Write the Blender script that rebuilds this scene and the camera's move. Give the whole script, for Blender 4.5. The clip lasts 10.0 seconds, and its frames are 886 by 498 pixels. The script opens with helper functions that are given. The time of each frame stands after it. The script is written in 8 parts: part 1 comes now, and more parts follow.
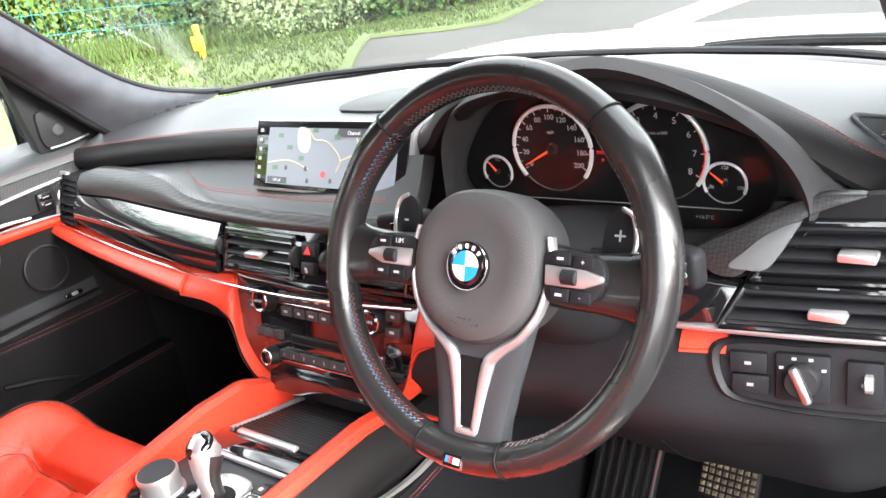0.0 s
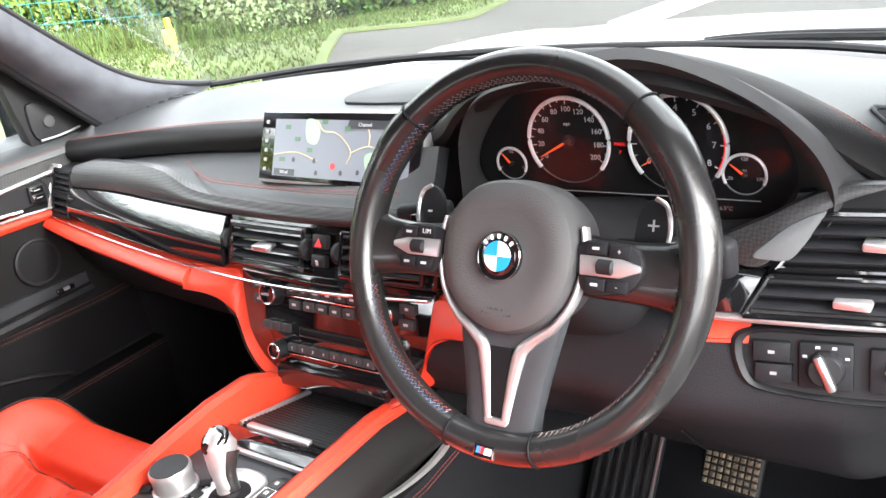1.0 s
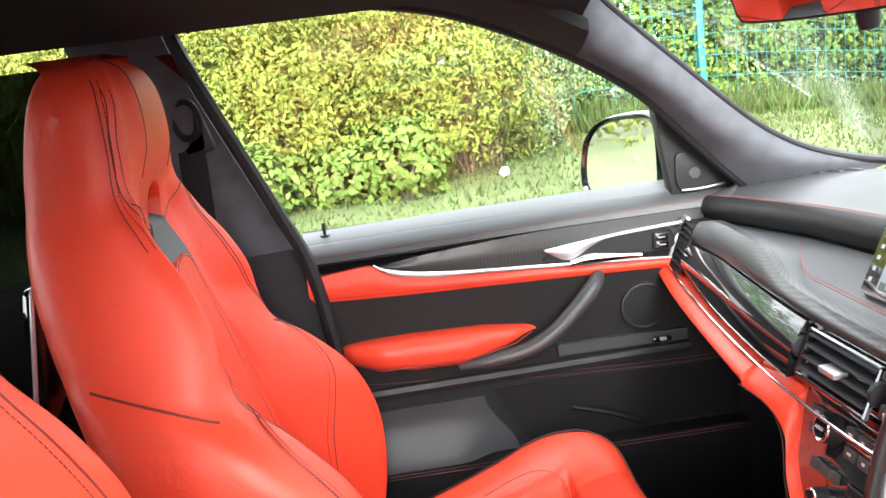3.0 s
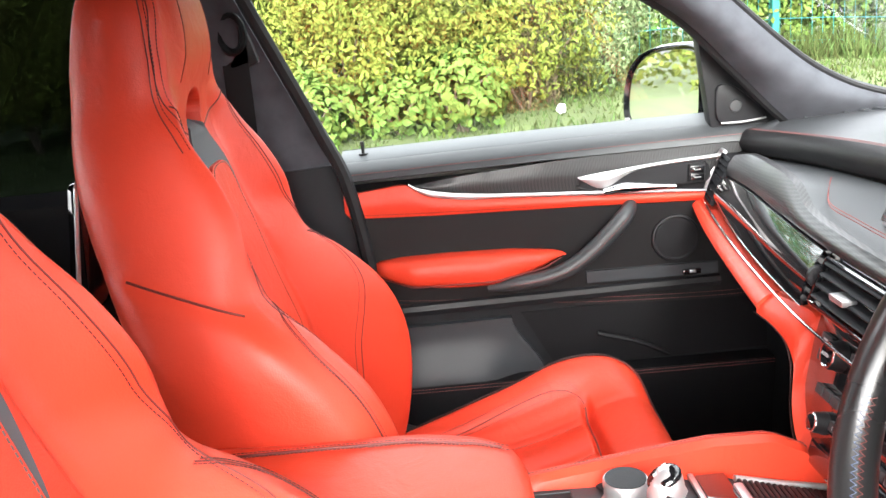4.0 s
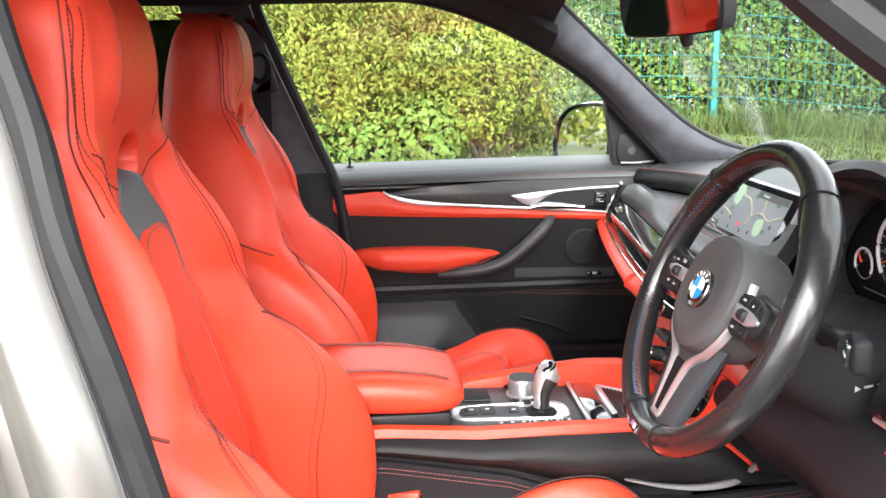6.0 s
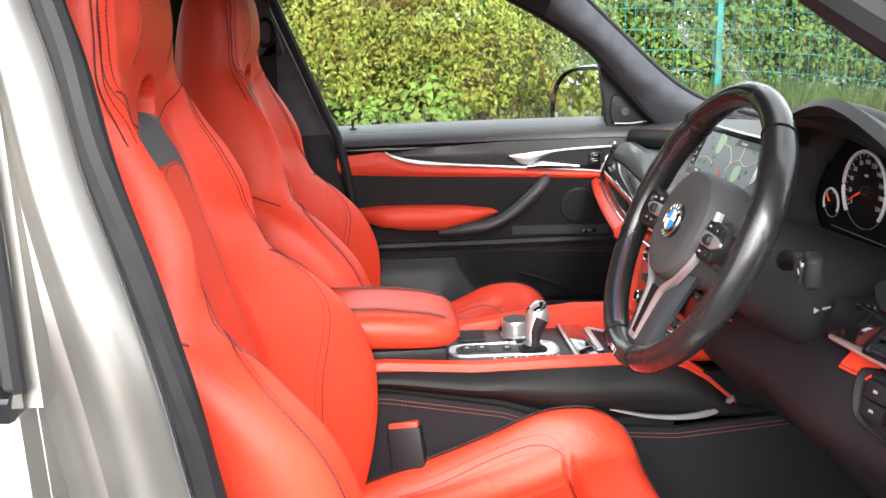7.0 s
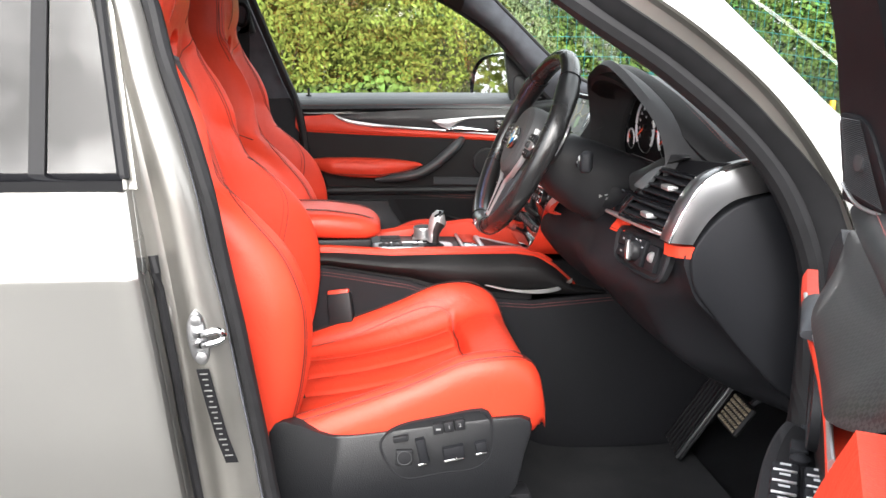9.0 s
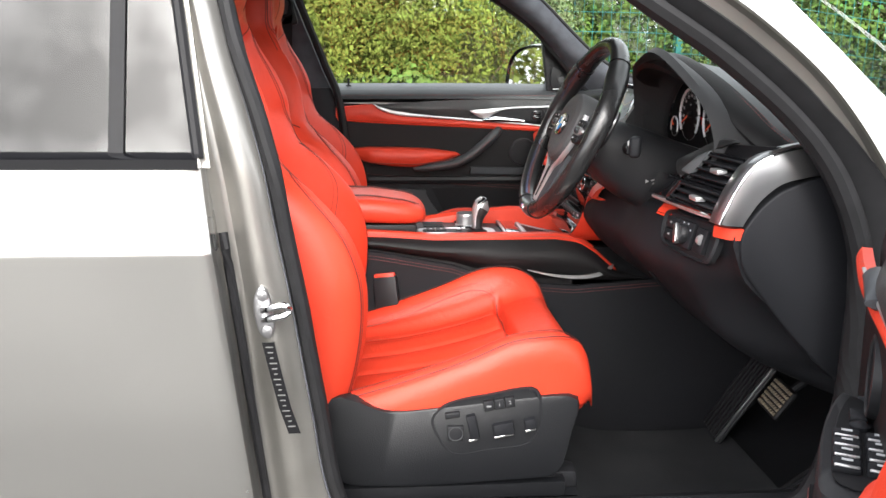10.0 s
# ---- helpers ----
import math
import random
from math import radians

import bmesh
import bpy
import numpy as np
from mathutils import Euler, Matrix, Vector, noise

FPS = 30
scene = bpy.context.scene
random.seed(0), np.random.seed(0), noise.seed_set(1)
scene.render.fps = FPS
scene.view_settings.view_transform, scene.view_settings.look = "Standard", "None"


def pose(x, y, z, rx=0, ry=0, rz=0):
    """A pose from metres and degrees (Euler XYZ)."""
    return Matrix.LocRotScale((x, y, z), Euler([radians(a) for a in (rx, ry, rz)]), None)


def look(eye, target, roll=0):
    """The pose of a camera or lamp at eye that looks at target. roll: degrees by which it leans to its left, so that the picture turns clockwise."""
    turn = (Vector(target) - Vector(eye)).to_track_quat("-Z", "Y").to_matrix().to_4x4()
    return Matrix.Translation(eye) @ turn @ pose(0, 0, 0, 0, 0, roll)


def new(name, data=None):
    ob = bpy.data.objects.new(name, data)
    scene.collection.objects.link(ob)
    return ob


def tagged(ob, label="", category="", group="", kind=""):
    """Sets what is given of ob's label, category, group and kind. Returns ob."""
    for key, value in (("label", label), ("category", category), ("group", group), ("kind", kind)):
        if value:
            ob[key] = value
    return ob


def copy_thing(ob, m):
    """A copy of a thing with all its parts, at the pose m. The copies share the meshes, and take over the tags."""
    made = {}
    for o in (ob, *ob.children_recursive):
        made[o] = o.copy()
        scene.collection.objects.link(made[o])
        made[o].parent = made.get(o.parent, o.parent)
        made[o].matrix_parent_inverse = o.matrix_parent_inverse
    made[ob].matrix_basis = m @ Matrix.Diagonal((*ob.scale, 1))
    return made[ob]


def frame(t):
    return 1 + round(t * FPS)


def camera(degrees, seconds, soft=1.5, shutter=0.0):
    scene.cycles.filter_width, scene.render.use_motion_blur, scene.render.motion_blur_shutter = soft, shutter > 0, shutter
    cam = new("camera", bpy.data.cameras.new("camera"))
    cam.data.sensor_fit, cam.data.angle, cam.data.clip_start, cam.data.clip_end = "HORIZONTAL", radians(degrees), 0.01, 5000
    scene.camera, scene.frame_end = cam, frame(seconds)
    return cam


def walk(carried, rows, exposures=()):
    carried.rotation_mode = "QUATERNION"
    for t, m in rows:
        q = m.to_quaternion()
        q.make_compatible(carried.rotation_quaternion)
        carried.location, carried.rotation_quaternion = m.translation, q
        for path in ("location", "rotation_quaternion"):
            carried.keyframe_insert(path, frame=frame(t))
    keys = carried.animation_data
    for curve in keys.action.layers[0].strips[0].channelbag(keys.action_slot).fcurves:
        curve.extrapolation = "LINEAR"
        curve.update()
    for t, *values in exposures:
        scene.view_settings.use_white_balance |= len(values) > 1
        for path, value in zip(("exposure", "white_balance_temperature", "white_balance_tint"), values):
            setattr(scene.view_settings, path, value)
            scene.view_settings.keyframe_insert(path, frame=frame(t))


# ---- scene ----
cam = camera(54.9, 10.0)
PATH = [
    (0, (0.805, -0.532, 1.376), (-0.414, 0.872, 0.64), -11.1),
    (0.5, (0.765, -0.563, 1.384), (-0.401, 0.88, 0.637), -10.3),
    (1, (0.76, -0.564, 1.38), (-0.4, 0.879, 0.623), -10.4),
    (1.5, (0.755, -0.533, 1.376), (-0.537, 0.822, 0.672), -9.7),
    (2, (0.778, -0.413, 1.377), (-0.921, 0.465, 0.791), -8.6),
    (2.5, (0.737, -0.388, 1.368), (-1.157, 0.078, 0.928), -7.7),
    (2.7, (0.735, -0.368, 1.37), (-1.202, -0.068, 0.972), -8.2),
    (3.8, (0.751, -0.323, 1.339), (-1.19, -0.318, 0.856), -6.4),
    (4, (0.776, -0.31, 1.338), (-1.151, -0.297, 0.802), -5.8),
    (4.5, (0.87, -0.296, 1.334), (-1.017, -0.159, 0.684), -3.6),
    (5, (1.023, -0.345, 1.343), (-0.863, -0.181, 0.698), -2.2),
    (5.5, (1.176, -0.366, 1.345), (-0.745, -0.187, 0.819), -1.0),
    (5.7, (1.217, -0.359, 1.339), (-0.726, -0.2, 0.891), -0.9),
    (6.8, (1.342, -0.338, 1.318), (-0.613, -0.226, 0.909), -1.5),
    (7, (1.358, -0.338, 1.298), (-0.583, -0.224, 0.831), -1.6),
    (7.5, (1.415, -0.33, 1.255), (-0.475, -0.206, 0.614), -1.8),
    (8, (1.533, -0.34, 1.215), (-0.319, -0.113, 0.497), -0.8),
    (8.5, (1.728, -0.359, 1.237), (-0.146, -0.087, 0.595), -0.1),
    (9, (1.943, -0.309, 1.243), (0.008, -0.091, 0.787), 0.6),
    (9.5, (2.047, -0.301, 1.244), (0.104, -0.111, 0.812), 0.9),
    (10, (1.982, -0.371, 1.227), (0.044, -0.196, 0.762), 0.7),
]
walk(cam, [(t, look(eye, target, roll)) for t, eye, target, roll in PATH],
     [(0, 2.0), (1.5, 1.98), (2.5, 1.95), (4.0, 1.92), (4.5, 1.85), (5.5, 1.62), (7.0, 1.13), (7.5, 1.02), (8.0, 1.05), (8.5, 1.17), (9.0, 0.92), (9.5, 0.74), (10.0, 0.68)])

# ---------------------------------------------------------------- light
world = bpy.data.worlds.new("world")
scene.world = world
world.use_nodes = True
wn = world.node_tree.nodes
sky = wn.new("ShaderNodeTexSky")
sky.sky_type, sky.sun_disc = "NISHITA", False
sky.sun_elevation, sky.sun_rotation = radians(35), radians(96)
sky.dust_density, sky.air_density = 4.0, 1.0
wash = wn.new("ShaderNodeHueSaturation")
wash.inputs["Saturation"].default_value = 0.25
world.node_tree.links.new(sky.outputs[0], wash.inputs["Color"])
cloud = wn.new("ShaderNodeTexNoise")
cloud.inputs["Scale"].default_value, cloud.inputs["Detail"].default_value, cloud.inputs["Roughness"].default_value = 5.5, 7.0, 0.55
shade = wn.new("ShaderNodeMapRange")
shade.inputs["From Min"].default_value, shade.inputs["From Max"].default_value = 0.36, 0.62
shade.inputs["To Min"].default_value, shade.inputs["To Max"].default_value = 0.42, 1.30
overcast = wn.new("ShaderNodeMix")
overcast.data_type, overcast.blend_type = "RGBA", "MULTIPLY"
overcast.inputs["Factor"].default_value = 1.0
links = world.node_tree.links
links.new(wn.new("ShaderNodeTexCoord").outputs["Generated"], cloud.inputs["Vector"])
links.new(cloud.outputs["Fac"], shade.inputs["Value"])
cover = wn.new("ShaderNodeMix")
cover.data_type = "RGBA"
cover.inputs["Factor"].default_value, cover.inputs["B"].default_value = 0.5, (3.7, 3.75, 3.9, 1)
links.new(wash.outputs[0], cover.inputs["A"])
links.new(cover.outputs["Result"], overcast.inputs["A"])
links.new(shade.outputs[0], overcast.inputs["B"])
links.new(overcast.outputs["Result"], wn["Background"].inputs[0])
wn["Background"].inputs[1].default_value = 0.72
sun = new("sun", bpy.data.lights.new("sun", "SUN"))
sun.data.energy, sun.data.angle, sun.data.color = 1.1, radians(60), (1.0, 0.97, 0.93)
sun.matrix_world = look((9, -1, 6.3), (0, 0, 0))

# ---------------------------------------------------------------- materials
def mk(name, base, rough=0.5, metal=0.0, var=0.12, vscale=6.0, grain="noise", gscale=300.0, bump=0.05, coat=0.0, rvar=0.1, spec=0.5, island=0.0):
    """A node material with colour variation at a coarse scale, fine relief, and uneven gloss."""
    m = bpy.data.materials.new(name)
    m.use_nodes = True
    nt, n = m.node_tree, m.node_tree.nodes
    link = nt.links.new
    p = n["Principled BSDF"]
    tc = n.new("ShaderNodeTexCoord")
    big = n.new("ShaderNodeTexNoise")
    big.inputs["Scale"].default_value, big.inputs["Detail"].default_value = vscale, 5.0
    link(tc.outputs["Object"], big.inputs["Vector"])
    ramp = n.new("ShaderNodeMapRange")
    ramp.inputs["From Min"].default_value, ramp.inputs["From Max"].default_value = 0.25, 0.75
    ramp.inputs["To Min"].default_value, ramp.inputs["To Max"].default_value = 1 - var, 1 + var
    link(big.outputs["Fac"], ramp.inputs["Value"])
    mul = n.new("ShaderNodeMix")
    mul.data_type, mul.blend_type = "RGBA", "MULTIPLY"
    mul.inputs["Factor"].default_value = 1.0
    mul.inputs["A"].default_value = (*base, 1)
    link(ramp.outputs[0], mul.inputs["B"])
    out = mul.outputs["Result"]
    if island:
        geo = n.new("ShaderNodeNewGeometry")
        hsv = n.new("ShaderNodeHueSaturation")
        r2 = n.new("ShaderNodeMapRange")
        r2.inputs["To Min"].default_value, r2.inputs["To Max"].default_value = 1 - island, 1 + island
        r3 = n.new("ShaderNodeMapRange")
        r3.inputs["To Min"].default_value, r3.inputs["To Max"].default_value = 0.5 - island * 0.07, 0.5 + island * 0.07
        link(geo.outputs["Random Per Island"], r2.inputs["Value"])
        link(geo.outputs["Random Per Island"], r3.inputs["Value"])
        link(r2.outputs[0], hsv.inputs["Value"])
        link(r3.outputs[0], hsv.inputs["Hue"])
        link(out, hsv.inputs["Color"])
        out = hsv.outputs[0]
    link(out, p.inputs["Base Color"])
    rr = n.new("ShaderNodeMapRange")
    rr.inputs["To Min"].default_value, rr.inputs["To Max"].default_value = max(0.02, rough - rvar), min(1.0, rough + rvar)
    link(big.outputs["Fac"], rr.inputs["Value"])
    link(rr.outputs[0], p.inputs["Roughness"])
    p.inputs["Metallic"].default_value = metal
    p.inputs["Specular IOR Level"].default_value = spec
    p.inputs["Coat Weight"].default_value = coat
    p.inputs["Coat Roughness"].default_value = 0.04
    if bump:
        if grain == "cell":
            fine = n.new("ShaderNodeTexVoronoi")
            fine.inputs["Scale"].default_value = gscale
            h = fine.outputs["Distance"]
        else:
            fine = n.new("ShaderNodeTexNoise")
            fine.inputs["Scale"].default_value, fine.inputs["Detail"].default_value = gscale, 4.0
            h = fine.outputs["Fac"]
        link(tc.outputs["Object"], fine.inputs["Vector"])
        b = n.new("ShaderNodeBump")
        b.inputs["Strength"].default_value, b.inputs["Distance"].default_value = bump, 0.002
        link(h, b.inputs["Height"])
        if name.startswith("red_leather"):
            crease = n.new("ShaderNodeTexNoise")
            crease.inputs["Scale"].default_value, crease.inputs["Detail"].default_value = 22.0, 3.0
            crease.inputs["Distortion"].default_value = 1.2
            link(tc.outputs["Object"], crease.inputs["Vector"])
            b2 = n.new("ShaderNodeBump")
            b2.inputs["Strength"].default_value, b2.inputs["Distance"].default_value = 0.26, 0.005
            link(crease.outputs["Fac"], b2.inputs["Height"])
            link(b.outputs[0], b2.inputs["Normal"])
            link(b2.outputs[0], p.inputs["Normal"])
        else:
            link(b.outputs[0], p.inputs["Normal"])
    return m


def glow(name, colour, strength):
    m = bpy.data.materials.new(name)
    m.use_nodes = True
    p = m.node_tree.nodes["Principled BSDF"]
    p.inputs["Base Color"].default_value = (*[c * 0.5 for c in colour], 1)
    p.inputs["Emission Color"].default_value = (*colour, 1)
    p.inputs["Emission Strength"].default_value = strength
    p.inputs["Roughness"].default_value = 0.3
    return m


def pane(name, tint, gloss):
    """Thin window glass: lets light straight through and mirrors a little."""
    m = bpy.data.materials.new(name)
    m.use_nodes = True
    nt, n = m.node_tree, m.node_tree.nodes
    n.remove(n["Principled BSDF"])
    t, g, mix = n.new("ShaderNodeBsdfTransparent"), n.new("ShaderNodeBsdfGlossy"), n.new("ShaderNodeMixShader")
    t.inputs[0].default_value = (*tint, 1)
    g.inputs["Roughness"].default_value = 0.02
    mix.inputs[0].default_value = gloss
    nt.links.new(t.outputs[0], mix.inputs[1])
    nt.links.new(g.outputs[0], mix.inputs[2])
    nt.links.new(mix.outputs[0], n["Material Output"].inputs[0])
    return m


def weave(name, scale=400.0, light=0.26):
    """Lacquered carbon fibre: a twill of small light and dark tows."""
    m = mk(name, (0.03, 0.031, 0.033), 0.42, 0.1, coat=0.12, bump=0.0, spec=0.35)
    nt, n = m.node_tree, m.node_tree.nodes
    p = n["Principled BSDF"]
    tc = n.new("ShaderNodeTexCoord")
    mp = n.new("ShaderNodeMapping")
    mp.inputs["Rotation"].default_value = (radians(20), radians(45), radians(12))
    ck = n.new("ShaderNodeTexChecker")
    ck.inputs["Scale"].default_value = scale
    ck.inputs["Color1"].default_value = (0.012, 0.012, 0.013, 1)
    ck.inputs["Color2"].default_value = (light, light, light * 1.02, 1)
    nt.links.new(tc.outputs["Object"], mp.inputs["Vector"])
    nt.links.new(mp.outputs[0], ck.inputs["Vector"])
    nt.links.new(ck.outputs["Color"], p.inputs["Base Color"])
    return m


RED = mk("red_leather", (0.60, 0.043, 0.018), 0.45, spec=0.36, var=0.05, grain="cell", gscale=520, bump=0.10)
RED_DARK = mk("red_seam", (0.13, 0.010, 0.006), 0.6, bump=0)
RED_THREAD = mk("red_thread", (0.20, 0.045, 0.040), 0.6, bump=0)
BLACK_THREAD = mk("dark_thread", (0.045, 0.008, 0.007), 0.7, bump=0)
BLUE_THREAD = mk("blue_thread", (0.10, 0.14, 0.25), 0.6, bump=0)
PALE_THREAD = mk("pale_thread", (0.075, 0.055, 0.055), 0.6, bump=0)
LEATHER = mk("black_leather", (0.0105, 0.0102, 0.0108), 0.50, grain="cell", gscale=560, bump=0.14, spec=0.18)
DASH_LEATHER = mk("dash_leather", (0.030, 0.0325, 0.035), 0.46, grain="cell", gscale=620, bump=0.10, spec=0.5)
CAP_LEATHER = mk("door_cap_leather", (0.017, 0.019, 0.021), 0.45, grain="cell", gscale=620, bump=0.10, spec=0.4)
PAD_PLASTIC = mk("wheel_plastic", (0.055, 0.055, 0.057), 0.58, grain="cell", gscale=700, bump=0.14, spec=0.35)
RIM_LEATHER = mk("rim_leather", (0.013, 0.013, 0.0135), 0.28, grain="cell", gscale=900, bump=0.04, coat=0.2)
SEAT_GREY = mk("grey_seat_cloth", (0.085, 0.090, 0.098), 0.7, gscale=900, bump=0.15, spec=0.3)
# Dark trim coloured pale grey to carry the sky's sheen.
SHEEN_GREY = mk("sheen_grey", (0.085, 0.092, 0.096), 0.5, grain="cell", gscale=700, bump=0.1, spec=0.4)
HOOD_GREY = mk("hood_grey", (0.040, 0.040, 0.042), 0.65, grain="cell", gscale=700, bump=0.12, spec=0.25)
GREY_PANEL = mk("grey_shell", (0.030, 0.033, 0.037), 0.5, bump=0.05, spec=0.3)
SUEDE = mk("grey_suede", (0.060, 0.063, 0.072), 0.95, var=0.22, vscale=25, gscale=900, bump=0.3, spec=0.15)
LINING = mk("dark_lining", (0.024, 0.024, 0.026), 0.95, gscale=800, bump=0.3, spec=0.15)
PLASTIC = mk("black_plastic", (0.013, 0.0133, 0.015), 0.48, gscale=900, bump=0.10, spec=0.26)
BUTTON = mk("button_grey", (0.040, 0.041, 0.043), 0.5, gscale=900, bump=0.06, spec=0.3)
SKIRT = mk("skirt_plastic", (0.0085, 0.009, 0.0105), 0.42, grain="cell", gscale=520, bump=0.20, spec=0.45)
SOFT_PLASTIC = mk("grained_plastic", (0.0095, 0.010, 0.012), 0.6, grain="cell", gscale=700, bump=0.16, spec=0.20)
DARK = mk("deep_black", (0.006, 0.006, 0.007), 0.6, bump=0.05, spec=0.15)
RUBBER = mk("rubber_seal", (0.009, 0.009, 0.010), 0.6, var=0.3, vscale=40, gscale=900, bump=0.12, spec=0.25)
PIANO = mk("gloss_black", (0.006, 0.006, 0.007), 0.06, var=0.1, bump=0, coat=1.0, rvar=0.02)
RING = mk("dial_ring", (0.80, 0.81, 0.83), 0.35, 0.3, bump=0)
CHROME = mk("chrome", (0.82, 0.82, 0.83), 0.12, 1.0, bump=0, rvar=0.05)
TRIM = mk("satin_trim", (0.46, 0.46, 0.47), 0.36, 0.75, bump=0.02, gscale=800, rvar=0.06)
SATIN = mk("satin_metal", (0.58, 0.58, 0.59), 0.34, 0.8, bump=0.03, gscale=800, rvar=0.06)
STEEL = mk("brushed_steel", (0.46, 0.46, 0.47), 0.35, 1.0, bump=0.05, gscale=400)
CARBON = weave("carbon_fibre", 420.0, 0.055)
DOOR_CARBON = weave("door_carbon_fibre", 300.0, 0.032)
CARBON_FINE = weave("fine_carbon_fibre", 330.0, 0.026)
CARPET = mk("dark_carpet", (0.008, 0.0084, 0.0095), 0.95, var=0.3, vscale=14, gscale=1500, bump=0.8, spec=0.1)
MAT = mk("floor_mat", (0.026, 0.027, 0.029), 0.95, var=0.25, vscale=10, gscale=1300, bump=0.8, spec=0.1)
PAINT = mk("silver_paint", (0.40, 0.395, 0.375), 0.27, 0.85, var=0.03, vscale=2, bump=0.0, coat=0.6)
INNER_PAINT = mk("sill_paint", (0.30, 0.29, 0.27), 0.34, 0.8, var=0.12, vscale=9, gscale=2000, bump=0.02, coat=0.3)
GLASS = pane("clear_glass", (0.97, 0.99, 0.975), 0.045)
WINDSCREEN = pane("windscreen_glass", (0.92, 0.94, 0.925), 0.10)
SCREEN_GLASS = pane("dial_glass", (0.95, 0.95, 0.95), 0.012)
TINT = pane("tinted_glass", (0.10, 0.11, 0.12), 0.045)
MIRROR = mk("mirror_glass", (0.9, 0.9, 0.92), 0.02, 1.0, bump=0, var=0, rvar=0)
# Print gets a faint emission of its own, on unlit keys as well.
WHITE_PRINT = glow("glowing_white_print", (0.80, 0.81, 0.84), 0.03)
GREY_PRINT = glow("glowing_grey_print", (0.5, 0.5, 0.5), 0.03)
NEEDLE = glow("needle", (1.0, 0.09, 0.02), 0.25)
RED_LIGHT = glow("red_telltale", (1.0, 0.03, 0.03), 0.25)
MAP = glow("map_ground", (0.27, 0.31, 0.37), 0.05)
MAP_DARK = glow("map_bar", (0.03, 0.035, 0.045), 0.08)
MAP_GREEN = glow("map_green", (0.42, 0.62, 0.44), 0.13)
MAP_ROAD = glow("map_road", (0.62, 0.54, 0.33), 0.12)
MAP_SIGN = glow("map_sign", (0.08, 0.20, 0.10), 0.1)
BADGE_BLUE = mk("badge_blue", (0.02, 0.27, 0.75), 0.2, coat=1.0, bump=0)
BADGE_WHITE = mk("badge_white", (0.8, 0.8, 0.8), 0.2, coat=1.0, bump=0)
RED_PLASTIC = mk("red_plastic", (0.62, 0.05, 0.025), 0.4, bump=0)
LABEL_WHITE = mk("sticker_print", (0.13, 0.13, 0.125), 0.5, bump=0)
LEAF_YELLOW = mk("leaf_yellow_green", (0.122, 0.142, 0.026), 0.85, var=0.35, vscale=1.5, bump=0, island=0.35, spec=0.15)
LEAF_GREEN = mk("leaf_green", (0.070, 0.125, 0.028), 0.85, var=0.35, vscale=1.2, bump=0, island=0.55, spec=0.15)
LEAF_PALE = mk("leaf_pale", (0.14, 0.18, 0.085), 0.85, var=0.3, vscale=2.0, bump=0, island=0.5, spec=0.15)
LEAF_DARK = mk("leaf_dark", (0.025, 0.052, 0.013), 0.85, var=0.3, vscale=1.0, bump=0, island=0.5, spec=0.15)
LEAF_DRY = mk("leaf_dry", (0.11, 0.085, 0.045), 0.85, var=0.3, vscale=2.0, bump=0, island=0.5, spec=0.15)
LEAF_BRIGHT = mk("leaf_bright", (0.085, 0.130, 0.026), 0.85, var=0.2, vscale=3.0, bump=0, island=0.35, spec=0.15)
GRASS = mk("grass", (0.060, 0.080, 0.024), 0.8, var=0.4, vscale=1.6, gscale=60, bump=0.6)
BLADE = mk("grass_blade", (0.055, 0.078, 0.022), 0.85, var=0.3, vscale=1.3, bump=0, island=0.5, spec=0.15)
ASPHALT = mk("asphalt", (0.060, 0.059, 0.057), 0.9, spec=0.2, var=0.2, vscale=0.8, gscale=120, bump=0.5)
KERB = mk("kerb_concrete", (0.36, 0.35, 0.33), 0.85, var=0.2, gscale=80, bump=0.4)
ROADPAINT = mk("road_paint", (0.72, 0.72, 0.7), 0.7, var=0.15, vscale=8, bump=0.2)
FENCE_TEAL = mk("teal_post", (0.015, 0.16, 0.15), 0.5, bump=0.05)
YELLOW = mk("yellow_marker", (0.85, 0.45, 0.02), 0.5, bump=0.05)
WHITE_CAR = mk("white_paint", (0.75, 0.76, 0.78), 0.25, coat=0.6, bump=0)
FRAME_BLACK = mk("frame_black", (0.030, 0.028, 0.026), 0.5, var=0.12, gscale=700, bump=0.06, spec=0.25)
BARK = mk("bark", (0.10, 0.075, 0.05), 0.9, var=0.3, gscale=60, bump=0.6)


